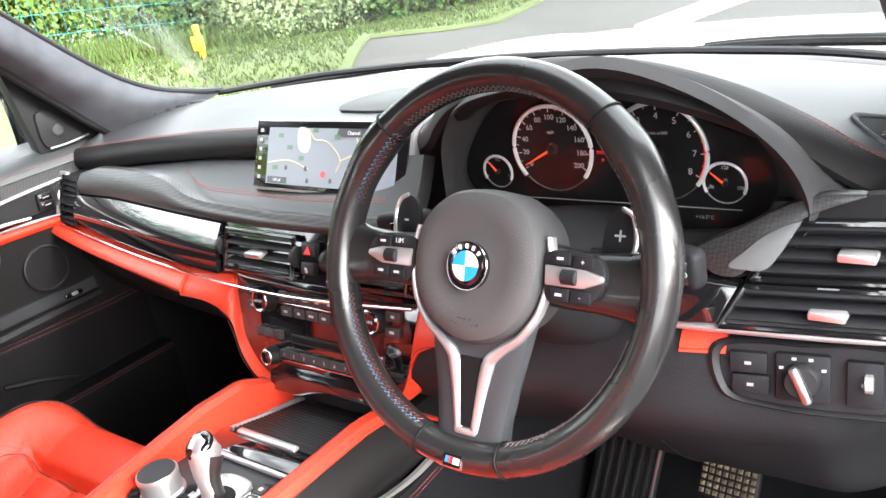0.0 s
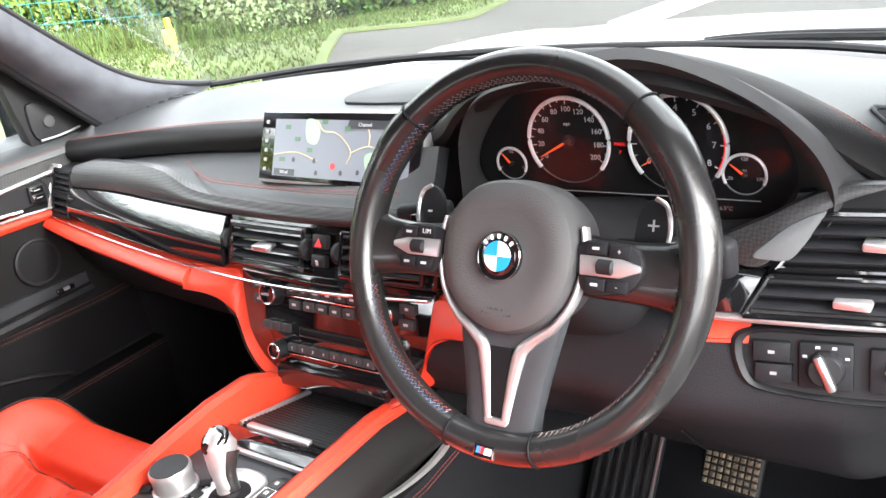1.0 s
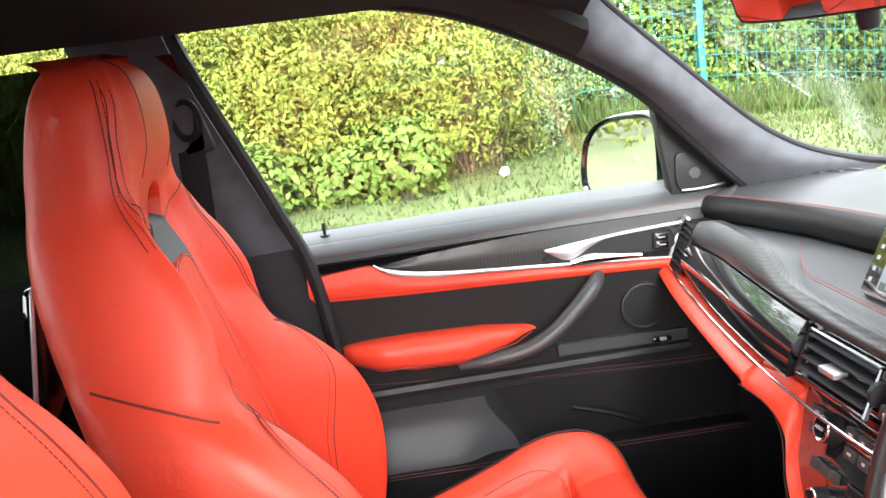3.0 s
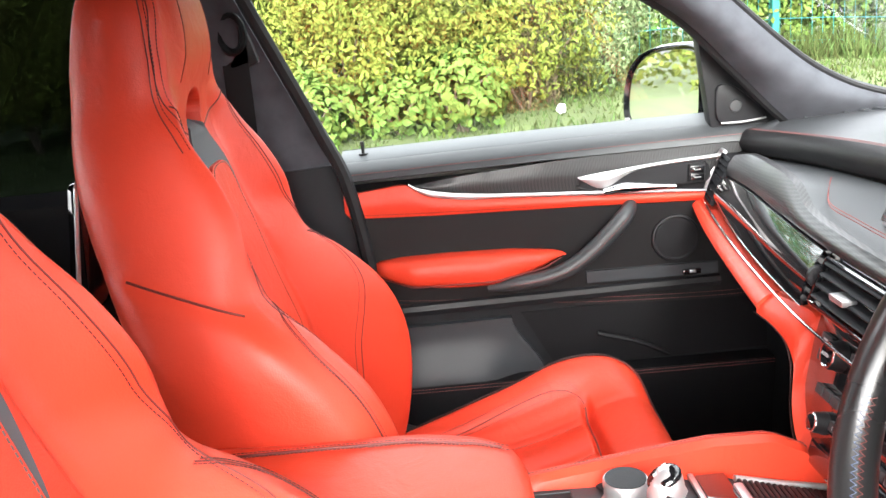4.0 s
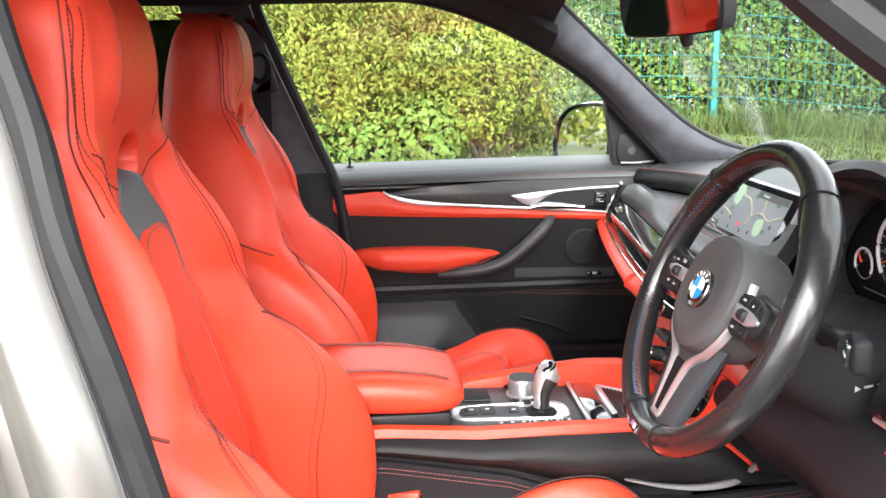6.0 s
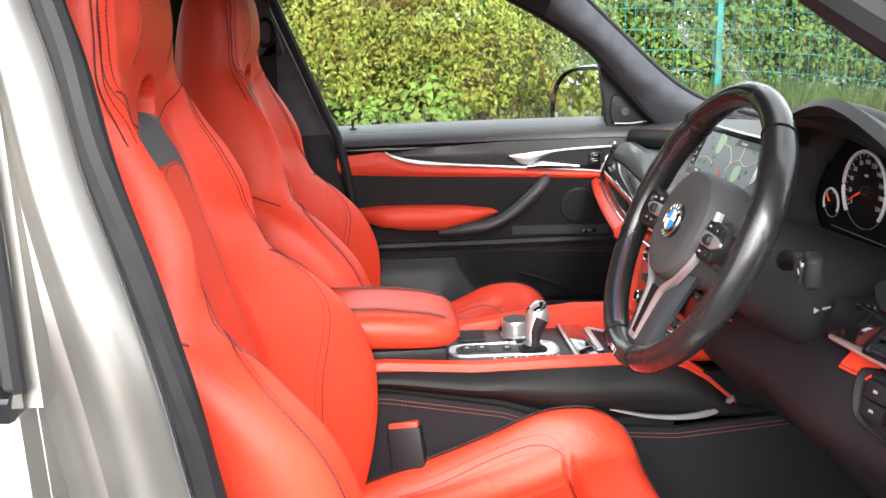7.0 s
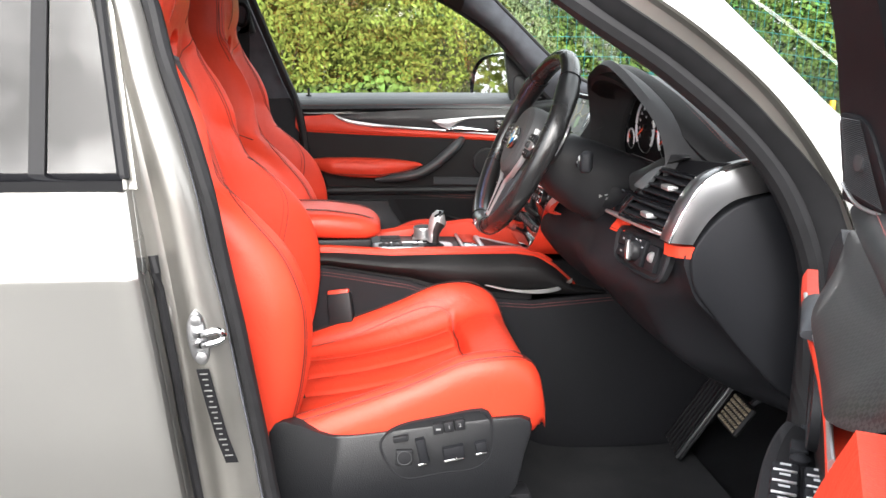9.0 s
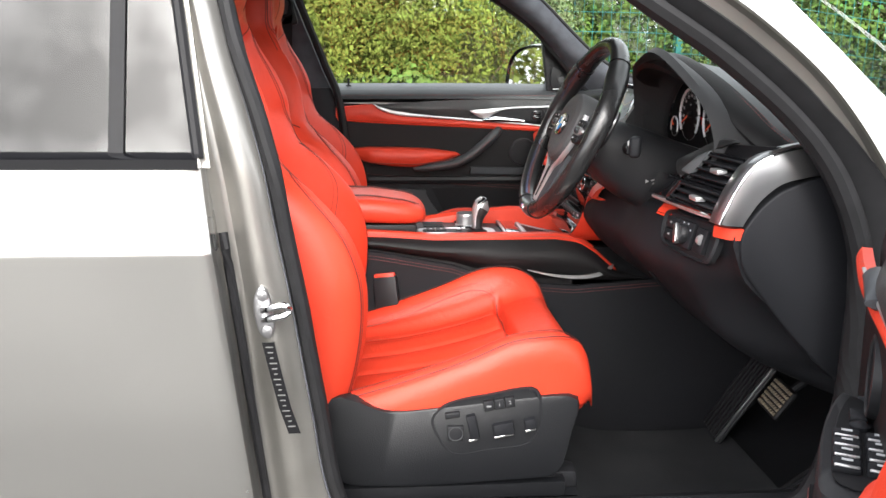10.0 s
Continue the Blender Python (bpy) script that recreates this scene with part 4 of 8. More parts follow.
# ---------------------------------------------------------------- seats
SX = 0.36
BACK = cr(list(zip(
    (0.56, 0.62, 0.70, 0.78, 0.85, 0.92, 0.98, 1.03, 1.07, 1.12, 1.17, 1.22, 1.27, 1.32, 1.38, 1.412, 1.430),
    (-0.44, -0.455, -0.475, -0.495, -0.515, -0.53, -0.548, -0.562, -0.572, -0.586, -0.598, -0.612, -0.606, -0.590, -0.592, -0.606, -0.640),
    (-0.42, -0.402, -0.381, -0.371, -0.376, -0.404, -0.456, -0.512, -0.526, -0.532, -0.552, -0.582, -0.602, -0.602, -0.604, -0.615, -0.645),
    (0.225, 0.245, 0.255, 0.26, 0.262, 0.256, 0.245, 0.224, 0.208, 0.191, 0.176, 0.160, 0.144, 0.138, 0.131, 0.110, 0.062),
    (-0.56, -0.58, -0.60, -0.62, -0.637, -0.655, -0.672, -0.690, -0.702, -0.715, -0.724, -0.726, -0.722, -0.715, -0.700, -0.686, -0.662))), 240)


def back_row(z):
    return [float(np.interp(z, BACK[:, 0], BACK[:, k])) for k in (1, 2, 3, 4)]


def back_front(x, z):
    """The front face of the backrest: hollow in the middle, with swelling bolsters and a slot under the head part."""
    fc, fb, w, rr = back_row(z)
    s = abs(x) / w
    out_ = float(smooth(1.03, 1.10, z)) * float(smooth(1.27, 1.23, z))
    y = fc + (fb - fc) * float(smooth(0.44 + 0.08 * out_, 0.84 + 0.12 * out_, s))
    y -= 0.016 * float(smooth(0.80 + 0.10 * out_, 1.0, s))
    # the slot: deepest under its rounded upper lip, running out onto the panel below
    lip = 1.246 + 0.024 * math.sqrt(max(0.0, 1 - (x / 0.034) ** 2))
    y -= 0.075 * float(smooth(1.214, 1.262, z)) * float(smooth(lip + 0.0035, lip - 0.0035, z)) * float(smooth(0.036, 0.031, abs(x)))
    y -= 0.004 * math.exp(-(((s - 0.50) / 0.02) ** 2)) * float(smooth(1.2, 1.1, z))
    return y


def back_ring(z):
    fc, fb, w, rr = back_row(z)
    front = [(w * s, back_front(w * s, z)) for s in np.linspace(-0.93, 0.93, 121)]
    y0 = front[-1][1]
    side = cr([(0.93 * w, y0), (0.985 * w, y0 - 0.018), (w, y0 - 0.05), (0.985 * w, rr + 0.045), (0.93 * w, rr + 0.012), (0.80 * w, rr), (0.4 * w, rr - 0.008), (0.0, rr - 0.01)], 22)[1:]
    # the lower bolster overlaps the upper side panel along a seam that climbs towards the rear
    side = [(x + 0.009 * float(smooth(1.034 - 0.39 * (y + 0.54), 1.008 - 0.39 * (y + 0.54), z)) * float(smooth(y0 - 0.004, y0 - 0.03, y)) * float(smooth(rr, rr + 0.03, y)), y) for x, y in side]
    ring = front + [tuple(p) for p in side] + [(-p[0], p[1]) for p in side[-2::-1]]
    return [(SX + x, y, z) for x, y in ring]


CUSH = cr(list(zip(
    (-0.47, -0.40, -0.30, -0.20, -0.12, -0.05, -0.005, 0.018, 0.030),
    (0.585, 0.600, 0.612, 0.632, 0.655, 0.684, 0.690, 0.672, 0.640),
    (0.620, 0.635, 0.668, 0.705, 0.738, 0.742, 0.722, 0.692, 0.650),
    (0.235, 0.245, 0.25, 0.25, 0.25, 0.248, 0.243, 0.232, 0.215),
    (0.54, 0.55, 0.55, 0.555, 0.56, 0.575, 0.59, 0.60, 0.61))), 200)


def cush_row(y):
    return [float(np.interp(y, CUSH[:, 0], CUSH[:, k])) for k in (1, 2, 3, 4)]


def cush_top(x, y):
    zc, zb, w, zl = cush_row(y)
    s = abs(x) / w
    z = zc + (zb - zc) * float(smooth(0.60, 0.90, s)) - 0.018 * float(smooth(0.86, 1.0, s))
    if y < -0.085:
        for c, dp in ((-0.132, 0.003), (-0.046, 0.007), (0.046, 0.007), (0.132, 0.003)):
            z -= dp * math.exp(-(((x - c) / 0.0065) ** 2)) * float(smooth(-0.085, -0.10, y))
        z += 0.003 * math.cos(x / 0.092 * 2 * math.pi) * float(smooth(0.132, 0.10, abs(x)))
    side = float(smooth(0.182, 0.160, abs(x)))
    z -= 0.020 * math.exp(-(((y + 0.088) / 0.007) ** 2)) * side
    z -= 0.004 * math.exp(-(((abs(x) - 0.186) / 0.006) ** 2)) * float(smooth(-0.07, -0.10, y))
    return z


def cush_ring(y):
    zc, zb, w, zl = cush_row(y)
    top = [(w * s, cush_top(w * s, y)) for s in np.linspace(-0.95, 0.95, 131)]
    z0 = top[-1][1]
    side = cr([(0.95 * w, z0), (0.99 * w, z0 - 0.015), (1.0 * w, z0 - 0.045), (0.985 * w, min(zl + 0.02, z0 - 0.05)), (0.94 * w, zl), (0.5 * w, zl - 0.005), (0.0, zl - 0.005)], 20)[1:]
    ring = top + [tuple(p) for p in side] + [(-p[0], p[1]) for p in side[-2::-1]]
    return [(SX + x, y, z) for x, z in ring]


def on_back(curve, n=60, up=0.0015):
    c = cr(curve, n)
    return [(SX + x, back_front(x, z) + up, z) for x, z in c]


def on_cushion(curve, n=60, up=0.0028):
    c = cr(curve, n)
    return [(SX + x, y, cush_top(x, y) + up) for x, y in c]


def build_seat():
    top = thing("front_seat", (SX, -0.25, 0.42), "bright red leather sports seat with fixed head part and deep bolsters", "car seat", "front seats")
    zs = np.concatenate([np.linspace(0.56, 1.19, 96), np.linspace(1.193, 1.28, 60), np.linspace(1.285, 1.430, 34)])
    back = part("backrest", rings([back_ring(z) for z in zs]), RED, top, angle=60)
    ys = np.concatenate([np.linspace(-0.47, -0.11, 50), np.linspace(-0.105, -0.07, 16), np.linspace(-0.065, 0.030, 26)])
    cush = part("seat_cushion", rings([cush_ring(y) for y in ys]), RED, top, angle=60)

    def tongue(zr, hw, lift, nz=70, nx=30):
        rows = []
        fine_ = cr(hw, 120)
        for z in np.linspace(zr[0], zr[1], nz):
            h = float(np.interp(z, fine_[:, 0], fine_[:, 1]))
            rows.append([(SX + u * h, back_front(u * h, z) + lift, z) for u in np.linspace(-1, 1, nx)])
        return rows
    grey = tongue((1.02, 1.234), ((1.02, 0.058), (1.06, 0.066), (1.10, 0.074), (1.14, 0.077), (1.17, 0.070), (1.20, 0.053), (1.22, 0.038), (1.234, 0.030)), 0.003)
    part("back_panel", shell(grey, (0, -0.01, 0)), SEAT_GREY, top, "dark grey panel below the head slot")
    red = tongue((0.80, 1.172), ((0.80, 0.05), (0.95, 0.056), (1.06, 0.057), (1.13, 0.056), (1.155, 0.052), (1.167, 0.042), (1.172, 0.026)), 0.008)
    part("centre_panel", shell(red, (0, -0.012, 0)), RED, top)
    edge = cr([(0.052, 0.82), (0.056, 0.95), (0.057, 1.06), (0.056, 1.13), (0.052, 1.152), (0.040, 1.165), (0.02, 1.170), (-0.02, 1.170), (-0.040, 1.165), (-0.052, 1.152), (-0.056, 1.13), (-0.057, 1.06), (-0.056, 0.95), (-0.052, 0.82)], 140)
    part("stitching", stitches([(SX + x * 0.93, back_front(x * 0.93, z) + 0.0088, z) for x, z in edge], (0, 0, 0), 0.0052, 0.0036, 0.0006), PALE_THREAD, top, "pale stitching round the centre panel")
    for sgn in (-1, 1):
        p = [(sgn * 0.135, 0.62), (sgn * 0.150, 0.735), (sgn * 0.162, 0.82), (sgn * 0.176, 0.89), (sgn * 0.192, 0.975), (sgn * 0.186, 1.04), (sgn * 0.166, 1.10), (sgn * 0.152, 1.15), (sgn * 0.140, 1.20), (sgn * 0.132, 1.25), (sgn * 0.128, 1.33), (sgn * 0.116, 1.39)]
        part("seam", tube(on_back(p, 90, 0.0), 0.0010, 6), RED_DARK, back)
        part("stitching", stitches(on_back([(a - sgn * 0.006, b) for a, b in p], 120), (0, 0, 0)), BLACK_THREAD, back, "dark stitching along the bolster")
        q2 = [(sgn * 0.176, 1.026), (sgn * 0.200, 1.010), (sgn * 0.224, 0.984), (sgn * 0.234, 0.958), (sgn * 0.241, 0.922), (sgn * 0.246, 0.87), (sgn * 0.246, 0.81), (sgn * 0.240, 0.72), (sgn * 0.228, 0.63)]
        part("seam", tube(on_back(q2, 70, 0.0), 0.0010, 6), RED_DARK, back)
        for k in (-0.004, 0.004):
            part("stitching", stitches(on_back([(a + sgn * k, b) for a, b in q2], 90), (0, 0, 0)), BLACK_THREAD, back, "dark double stitching on the bolster edge")
        girth = []
        for i in range(20):
            z = 1.027 + 0.0026 * i
            y_ = float(np.interp(z, (1.027, 1.077), (-0.535, -0.668)))
            ring = np.array(back_ring(z))[120:143]
            girth.append((SX + sgn * (float(np.interp(-y_, -ring[:, 1], ring[:, 0])) - SX + 0.0004), y_, z))
        part("seam", tube(girth, 0.0016, 6), RED_DARK, back)
        if sgn > 0:
            part("seam", tube(on_back([(0.092, 1.198), (0.112, 1.197), (0.134, 1.194)], 24, 0.0), 0.0010, 6), RED_DARK, back)
        part("seam", tube(on_back([(sgn * 0.042, 1.218), (sgn * 0.070, 1.229), (sgn * 0.100, 1.243), (sgn * 0.128, 1.262)], 24, 0.0), 0.0012, 6), RED_DARK, back)
        h = [(sgn * 0.050, 1.424), (sgn * 0.058, 1.39), (sgn * 0.064, 1.34), (sgn * 0.072, 1.285)]
        out_ = [(sgn * 0.97 * back_row(z_)[2], z_) for z_ in np.linspace(1.40, 1.21, 10)]
        part("seam", tube(on_back(out_, 60, 0.0), 0.0009, 6), RED_DARK, back)
        part("stitching", stitches(on_back([(a - sgn * 0.005, b) for a, b in out_], 90), (0, 0, 0)), BLACK_THREAD, back)
        part("seam", tube(on_back(h, 40, 0.0), 0.0009, 6), RED_DARK, back)
        c = [(sgn * 0.224, -0.43), (sgn * 0.231, -0.33), (sgn * 0.235, -0.22), (sgn * 0.235, -0.12), (sgn * 0.230, -0.05), (sgn * 0.205, 0.005), (sgn * 0.16, 0.02), (sgn * 0.08, 0.026)]
        part("seam", tube(on_cushion(c, 80, 0.0006), 0.0017, 6), RED_DARK, cush)
        part("stitching", stitches(on_cushion([(a - sgn * 0.009, b) for a, b in c], 110), (0, 0, 0.0008), 0.0046, 0.0034, 0.0009), BLACK_THREAD, cush)
        for k in (-0.006, 0.006):
            part("stitching", stitches(on_cushion([(a + sgn * k, b) for a, b in c], 90), (0, 0, 0)), BLACK_THREAD, cush, "dark double stitching on the cushion edge")
        c = [(sgn * 0.182, -0.42), (sgn * 0.188, -0.30), (sgn * 0.194, -0.18), (sgn * 0.188, -0.115), (sgn * 0.172, -0.09)]
        part("seam", tube(on_cushion(c, 60, 0.0), 0.0010, 6), RED_DARK, cush)
        part("stitching", stitches(on_cushion([(a - sgn * 0.006, b) for a, b in c], 70), (0, 0, 0)), BLACK_THREAD, cush)
        c = [(a + sgn * 0.006, b) for a, b in c]
        part("stitching", stitches(on_cushion(c, 70), (0, 0, 0)), BLACK_THREAD, cush)
        part("seam", tube(on_cushion([(sgn * 0.170, -0.0885), (sgn * 0.08, -0.0885), (0, -0.0885)], 40, 0.001), 0.0016, 6), RED_DARK, cush)
        for x_ in (0.046,):
            part("seam", tube(on_cushion([(sgn * x_, -0.44), (sgn * x_, -0.25), (sgn * x_, -0.098)], 40, 0.0004), 0.0007, 5), RED_DARK, cush)
        part("stitching", stitches(on_cushion([(sgn * 0.132, -0.43), (sgn * 0.132, -0.104)], 60), (0, 0, 0)), BLACK_THREAD, cush)
    # black shell behind the lower bolsters
    for sgn in (-1, 1):
        rows = []
        for z in np.linspace(0.565, 0.90, 24):
            fc, fb, w, rr = back_row(z)
            lim = float(np.interp(z, (0.565, 0.622, 0.689, 0.749, 0.81, 0.868, 0.90), (-0.385, -0.404, -0.432, -0.456, -0.478, -0.502, -0.56)))
            ring = np.array(back_ring(z))[74:100]
            s_ = np.linspace(max(lim, rr + 0.01), rr - 0.004, 10)
            rows.append([(SX + sgn * (float(np.interp(-y, -ring[:, 1], ring[:, 0])) - SX + 0.004), y, z) for y in s_])
        part("back_shell", shell(rows, (sgn * -0.004, 0, 0)), PLASTIC, top, "black shell behind the bolster")
    # plastic plinth
    out = [(-0.45, 0.625), (-0.43, 0.642), (-0.395, 0.632), (-0.34, 0.612), (-0.23, 0.618), (-0.128, 0.628), (-0.02, 0.634), (0.0, 0.620), (-0.012, 0.56), (-0.03, 0.49), (-0.06, 0.476), (-0.40, 0.470), (-0.44, 0.50)]
    o = cr(out, 70, True)
    for sgn, nm in ((1, "side_skirt"), (-1, "side_skirt")):
        secs = []
        for dx, k in ((0.098, 0.97), (0.102, 0.99), (0.112, 1.0), (0.120, 0.995), (0.127, 0.98), (0.129, 0.93)):
            cy, cz = -0.22, 0.55
            secs.append([(SX + sgn * (0.127 + dx), cy + (y - cy) * k, cz + (z - cz) * k) for y, z in o])
        part(nm, rings(secs), SKIRT, top, "grained black plastic seat skirt")
        part("skirt_rail", rings([[(SX + sgn * x, -0.225 + (y + 0.225) * k, z) for y in (-0.46, -0.44, -0.02, 0.005) for z in ((0.425, 0.466) if y in (-0.44,) else (0.466, 0.425) if y == -0.02 else (0.440,))] for x, k in ((0.19, 1.0), (0.246, 1.0), (0.254, 0.985))]), SKIRT, top, "lower plastic rail cover")
    part("seat_frame", block((0.40, 0.42, 0.13), 0.01, pose(SX, -0.22, 0.495)), DARK, top)
    for sgn in (-1, 1):
        part("rail", block((0.05, 0.42, 0.055), 0.012, pose(SX + sgn * 0.20, -0.20, 0.445)), PLASTIC, top)
    part("lower_cover", block((0.47, 0.40, 0.035), 0.010, pose(SX, -0.225, 0.452)), PLASTIC, top)
    part("rail_cover", block((0.42, 0.40, 0.03), 0.01, pose(SX, -0.2, 0.425)), CARPET, top)
    return top


seat = build_seat()
copy_thing(seat, Matrix.Translation((SX - 0.725, -0.25, 0.42)))

# controls on the driver's seat
px = SX + 0.256
pan = cr([(-0.265, 0.575), (-0.235, 0.602), (-0.16, 0.618), (-0.09, 0.628), (-0.073, 0.615), (-0.07, 0.555), (-0.09, 0.522), (-0.16, 0.512), (-0.225, 0.505), (-0.25, 0.53)], 50, True)
panel = part("switch_panel", rings([[(px + dx, -0.165 + (y + 0.165) * k, 0.587 + (z - 0.587) * k) for y, z in pan + np.array((0.0, 0.022))] for dx, k in ((-0.02, 1.0), (-0.001, 1.0), (0.001, 0.985), (0.001, 0.95), (-0.002, 0.93))]), PLASTIC, seat, "recessed black switch panel")


def key(name, y, z, sy, sz, rot, mat_, label, depth=0.012):
    return part(name, block((depth, sy, sz), 0.002, pose(px + 0.001, y, z, rot, 0, 0)), mat_, panel, label)


for k in range(3):
    b = key("memory_button", -0.165 + 0.0185 * k, 0.620 + 0.003 * k, 0.017, 0.019, 8, PLASTIC, "black memory button")
    m = basis((px + 0.0072, -0.165 + 0.0185 * k, 0.620 + 0.003 * k), (0, 1, 0.1), (0, 0, 1))
    if k:
        part("numeral", lettering(str(k), 0.009, m), GREY_PRINT, panel)
    else:
        part("bar", block((0.001, 0.008, 0.003), 0, pose(px + 0.007, -0.165, 0.620)), GREY_PRINT, panel)
for (y, z, sy, sz, rot) in ((-0.192, 0.582, 0.016, 0.045, 12), (-0.138, 0.577, 0.036, 0.022, 10), (-0.091, 0.585, 0.020, 0.019, 12)):
    key("adjuster", y, z, sy, sz, rot, SOFT_PLASTIC, "black seat adjuster", 0.02)
    part("adjuster_edge", block((0.004, sy * 0.95, 0.004), 0.001, pose(px + 0.009, y, z - sz / 2 - 0.001, rot, 0, 0)), CHROME, panel, "chrome lower edge")
key("lumbar_pad", -0.222, 0.570, 0.028, 0.028, 0, PLASTIC, "round lumbar control")
part("lumbar_ring", tube([(px + 0.007, -0.222 + 0.0125 * math.cos(a), 0.570 + 0.0125 * math.sin(a)) for a in np.linspace(0, 6.283, 24, endpoint=False)], 0.0010, 6, True, up=(1, 0, 0)), BUTTON, panel)
key("width_switch", -0.228, 0.604, 0.026, 0.011, 8, PLASTIC, "small rocker")

# belt buckle
bk = thing("belt_buckle", (0.13, -0.328, 0.55), "black belt buckle with a red release button", "belt buckle")
bm_ = pose(0.130, -0.328, 0.665, 8, -8, -14)
part("housing", block((0.028, 0.055, 0.11), 0.006, bm_), PLASTIC, bk)
part("release_button", block((0.022, 0.047, 0.02), 0.003, bm_ @ pose(0, 0, 0.052)), RED_PLASTIC, bk, "red release button")
part("stalk", block((0.016, 0.03, 0.12), 0.004, bm_ @ pose(0, 0, -0.10)), DARK, bk)

# screen on the back of the passenger seat
rs = thing("rear_screen", (-0.365, -0.72, 1.02), "black rear entertainment screen with a silver rim on the seat back", "screen")
sm = pose(-0.365, -0.742, 1.10, -10, 0, 0)
part("screen_case", block((0.27, 0.028, 0.17), 0.01, sm), PIANO, rs)
part("rim", tube([sm @ Vector(p) for p in [(-0.13, 0, -0.086), (0.13, 0, -0.086), (0.136, 0, -0.08), (0.136, 0, 0.08), (0.13, 0, 0.086), (-0.13, 0, 0.086), (-0.136, 0, 0.08), (-0.136, 0, -0.08)]], 0.003, 6, True, up=(0, 1, 0.1)), SATIN, rs, "silver rim")
part("bracket", block((0.06, 0.07, 0.03), 0.006, pose(-0.365, -0.70, 1.06)), SATIN, rs, "silver mounting arm")

# ---------------------------------------------------------------- dashboard
def face_y(x):
    return 0.130 + 0.062 * (abs(x) / 0.72) ** 2


def face(x, z, out=0.0):
    """A point on the dashboard's facing, out metres proud of it."""
    return (x, face_y(x) + 0.42 * (z - 0.95) - out, z + 0.008)


def strip(lo, hi, out, n=60, m=6, bow=0.0, back=0.012):
    """A strip of facing between a lower and an upper (x, z) curve."""
    a, b = cr(lo, n), cr(hi, n)
    rows = []
    for t in np.linspace(0, 1, m):
        rows.append([face(p[0] * (1 - t) + q[0] * t, p[1] * (1 - t) + q[1] * t, out + bow * math.sin(math.pi * t)) for p, q in zip(a, b)])
    return shell(rows, (0, back, 0))


dash = thing("dashboard", (0, 0.3, 0.75), "black leather dashboard with red stitching, carbon and red trim", "dashboard")
DF = cr([(-0.745, 0.265, 1.078), (-0.42, 0.275, 1.105), (-0.19, 0.272, 1.118), (-0.03, 0.264, 1.120), (0.06, 0.256, 1.122), (0.125, 0.248, 1.130), (0.165, 0.233, 1.148), (0.20, 0.217, 1.172), (0.245, 0.204, 1.197), (0.305, 0.195, 1.213), (0.38, 0.193, 1.217), (0.45, 0.203, 1.207), (0.525, 0.230, 1.176), (0.580, 0.262, 1.136), (0.620, 0.293, 1.096), (0.650, 0.318, 1.074), (0.685, 0.335, 1.072), (0.735, 0.347, 1.080)], 130)
DR = cr([(-0.745, 0.50, 1.088), (-0.66, 0.59, 1.092), (-0.42, 0.675, 1.097), (0, 0.71, 1.10), (0.42, 0.675, 1.097), (0.66, 0.59, 1.092), (0.725, 0.50, 1.088)], 130)
rows = []
for t in np.linspace(0, 1, 26):
    k = t ** 0.8
    c = DF * (1 - t) + DR * t
    c[:, 2] = DF[:, 2] * (1 - k) + DR[:, 2] * k + 0.016 * math.sin(math.pi * t)
    rows.append(c)
TOPROWS = rows
part("top_pad", shell(rows, (0, 0, -0.02)), DASH_LEATHER, dash, "black grained leather top")
hoody = smooth(0.13, 0.25, DF[:, 0]) * smooth(0.67, 0.61, DF[:, 0])
roll = []
for (dy, dz), (hy, hz_) in zip(((0.0, 0.002), (-0.010, -0.004), (-0.016, -0.014), (-0.016, -0.026), (-0.008, -0.038), (0.012, -0.044), (0.04, -0.046)), ((0.0, 0.002), (-0.014, -0.002), (-0.026, -0.009), (-0.031, -0.019), (-0.026, -0.028), (-0.010, -0.033), (0.010, -0.034))):
    roll.append(DF + np.stack([0 * hoody, dy + (hy - dy) * hoody, dz + (hz_ - dz) * hoody], 1))
# Same leather as the top pad; the darker colour stands for the roll's shade.
part("edge_roll", shell(roll, (0, 0.012, -0.001)), LEATHER, dash, "rolled leather edge of the dashboard, coloured dark for its shade")
for k in (0.004, 0.010):
    q = DF * (1 - k / 0.3) + DR * (k / 0.3) + np.array((0, 0, 0.0025))
    part("stitching", stitches(q, (0, 0, -0.0006), 0.0066, 0.0042, 0.0005), RED_THREAD, dash, "red double stitching")
DC = DF[DF[:, 0] < 0.16]
part("dash_carrier", shell([DC + np.array((0, 0.040, -0.012)), DC + np.array((0, 0.036, -0.06)), DC * np.array((1, 1, 0)) + np.array((0, 0.03, 0.76))], (0, 0.01, 0)), DASH_LEATHER, dash, "black carrier inside the dashboard")
# speaker grille in the top and the left demister slots
sg_ = [(x, 0.40 + 0.10 * y, 0) for x, y in cr([(-0.10, -0.55), (0.02, -0.62), (0.10, -0.4), (0.12, 0.3), (0.06, 0.75), (-0.05, 0.7), (-0.11, 0.2)], 40, True)]


def top_z(x, y):
    at = [float(np.interp(y, col[:, 1], col[:, 2])) for col in (np.array([r[j] for r in TOPROWS]) for j in np.argsort(np.abs(DF[:, 0] - x))[:2])]
    (xa, xb) = [float(DF[j, 0]) for j in np.argsort(np.abs(DF[:, 0] - x))[:2]]
    u = (x - xa) / (xb - xa) if abs(xb - xa) > 1e-6 else 0.0
    return at[0] * (1 - u) + at[1] * u


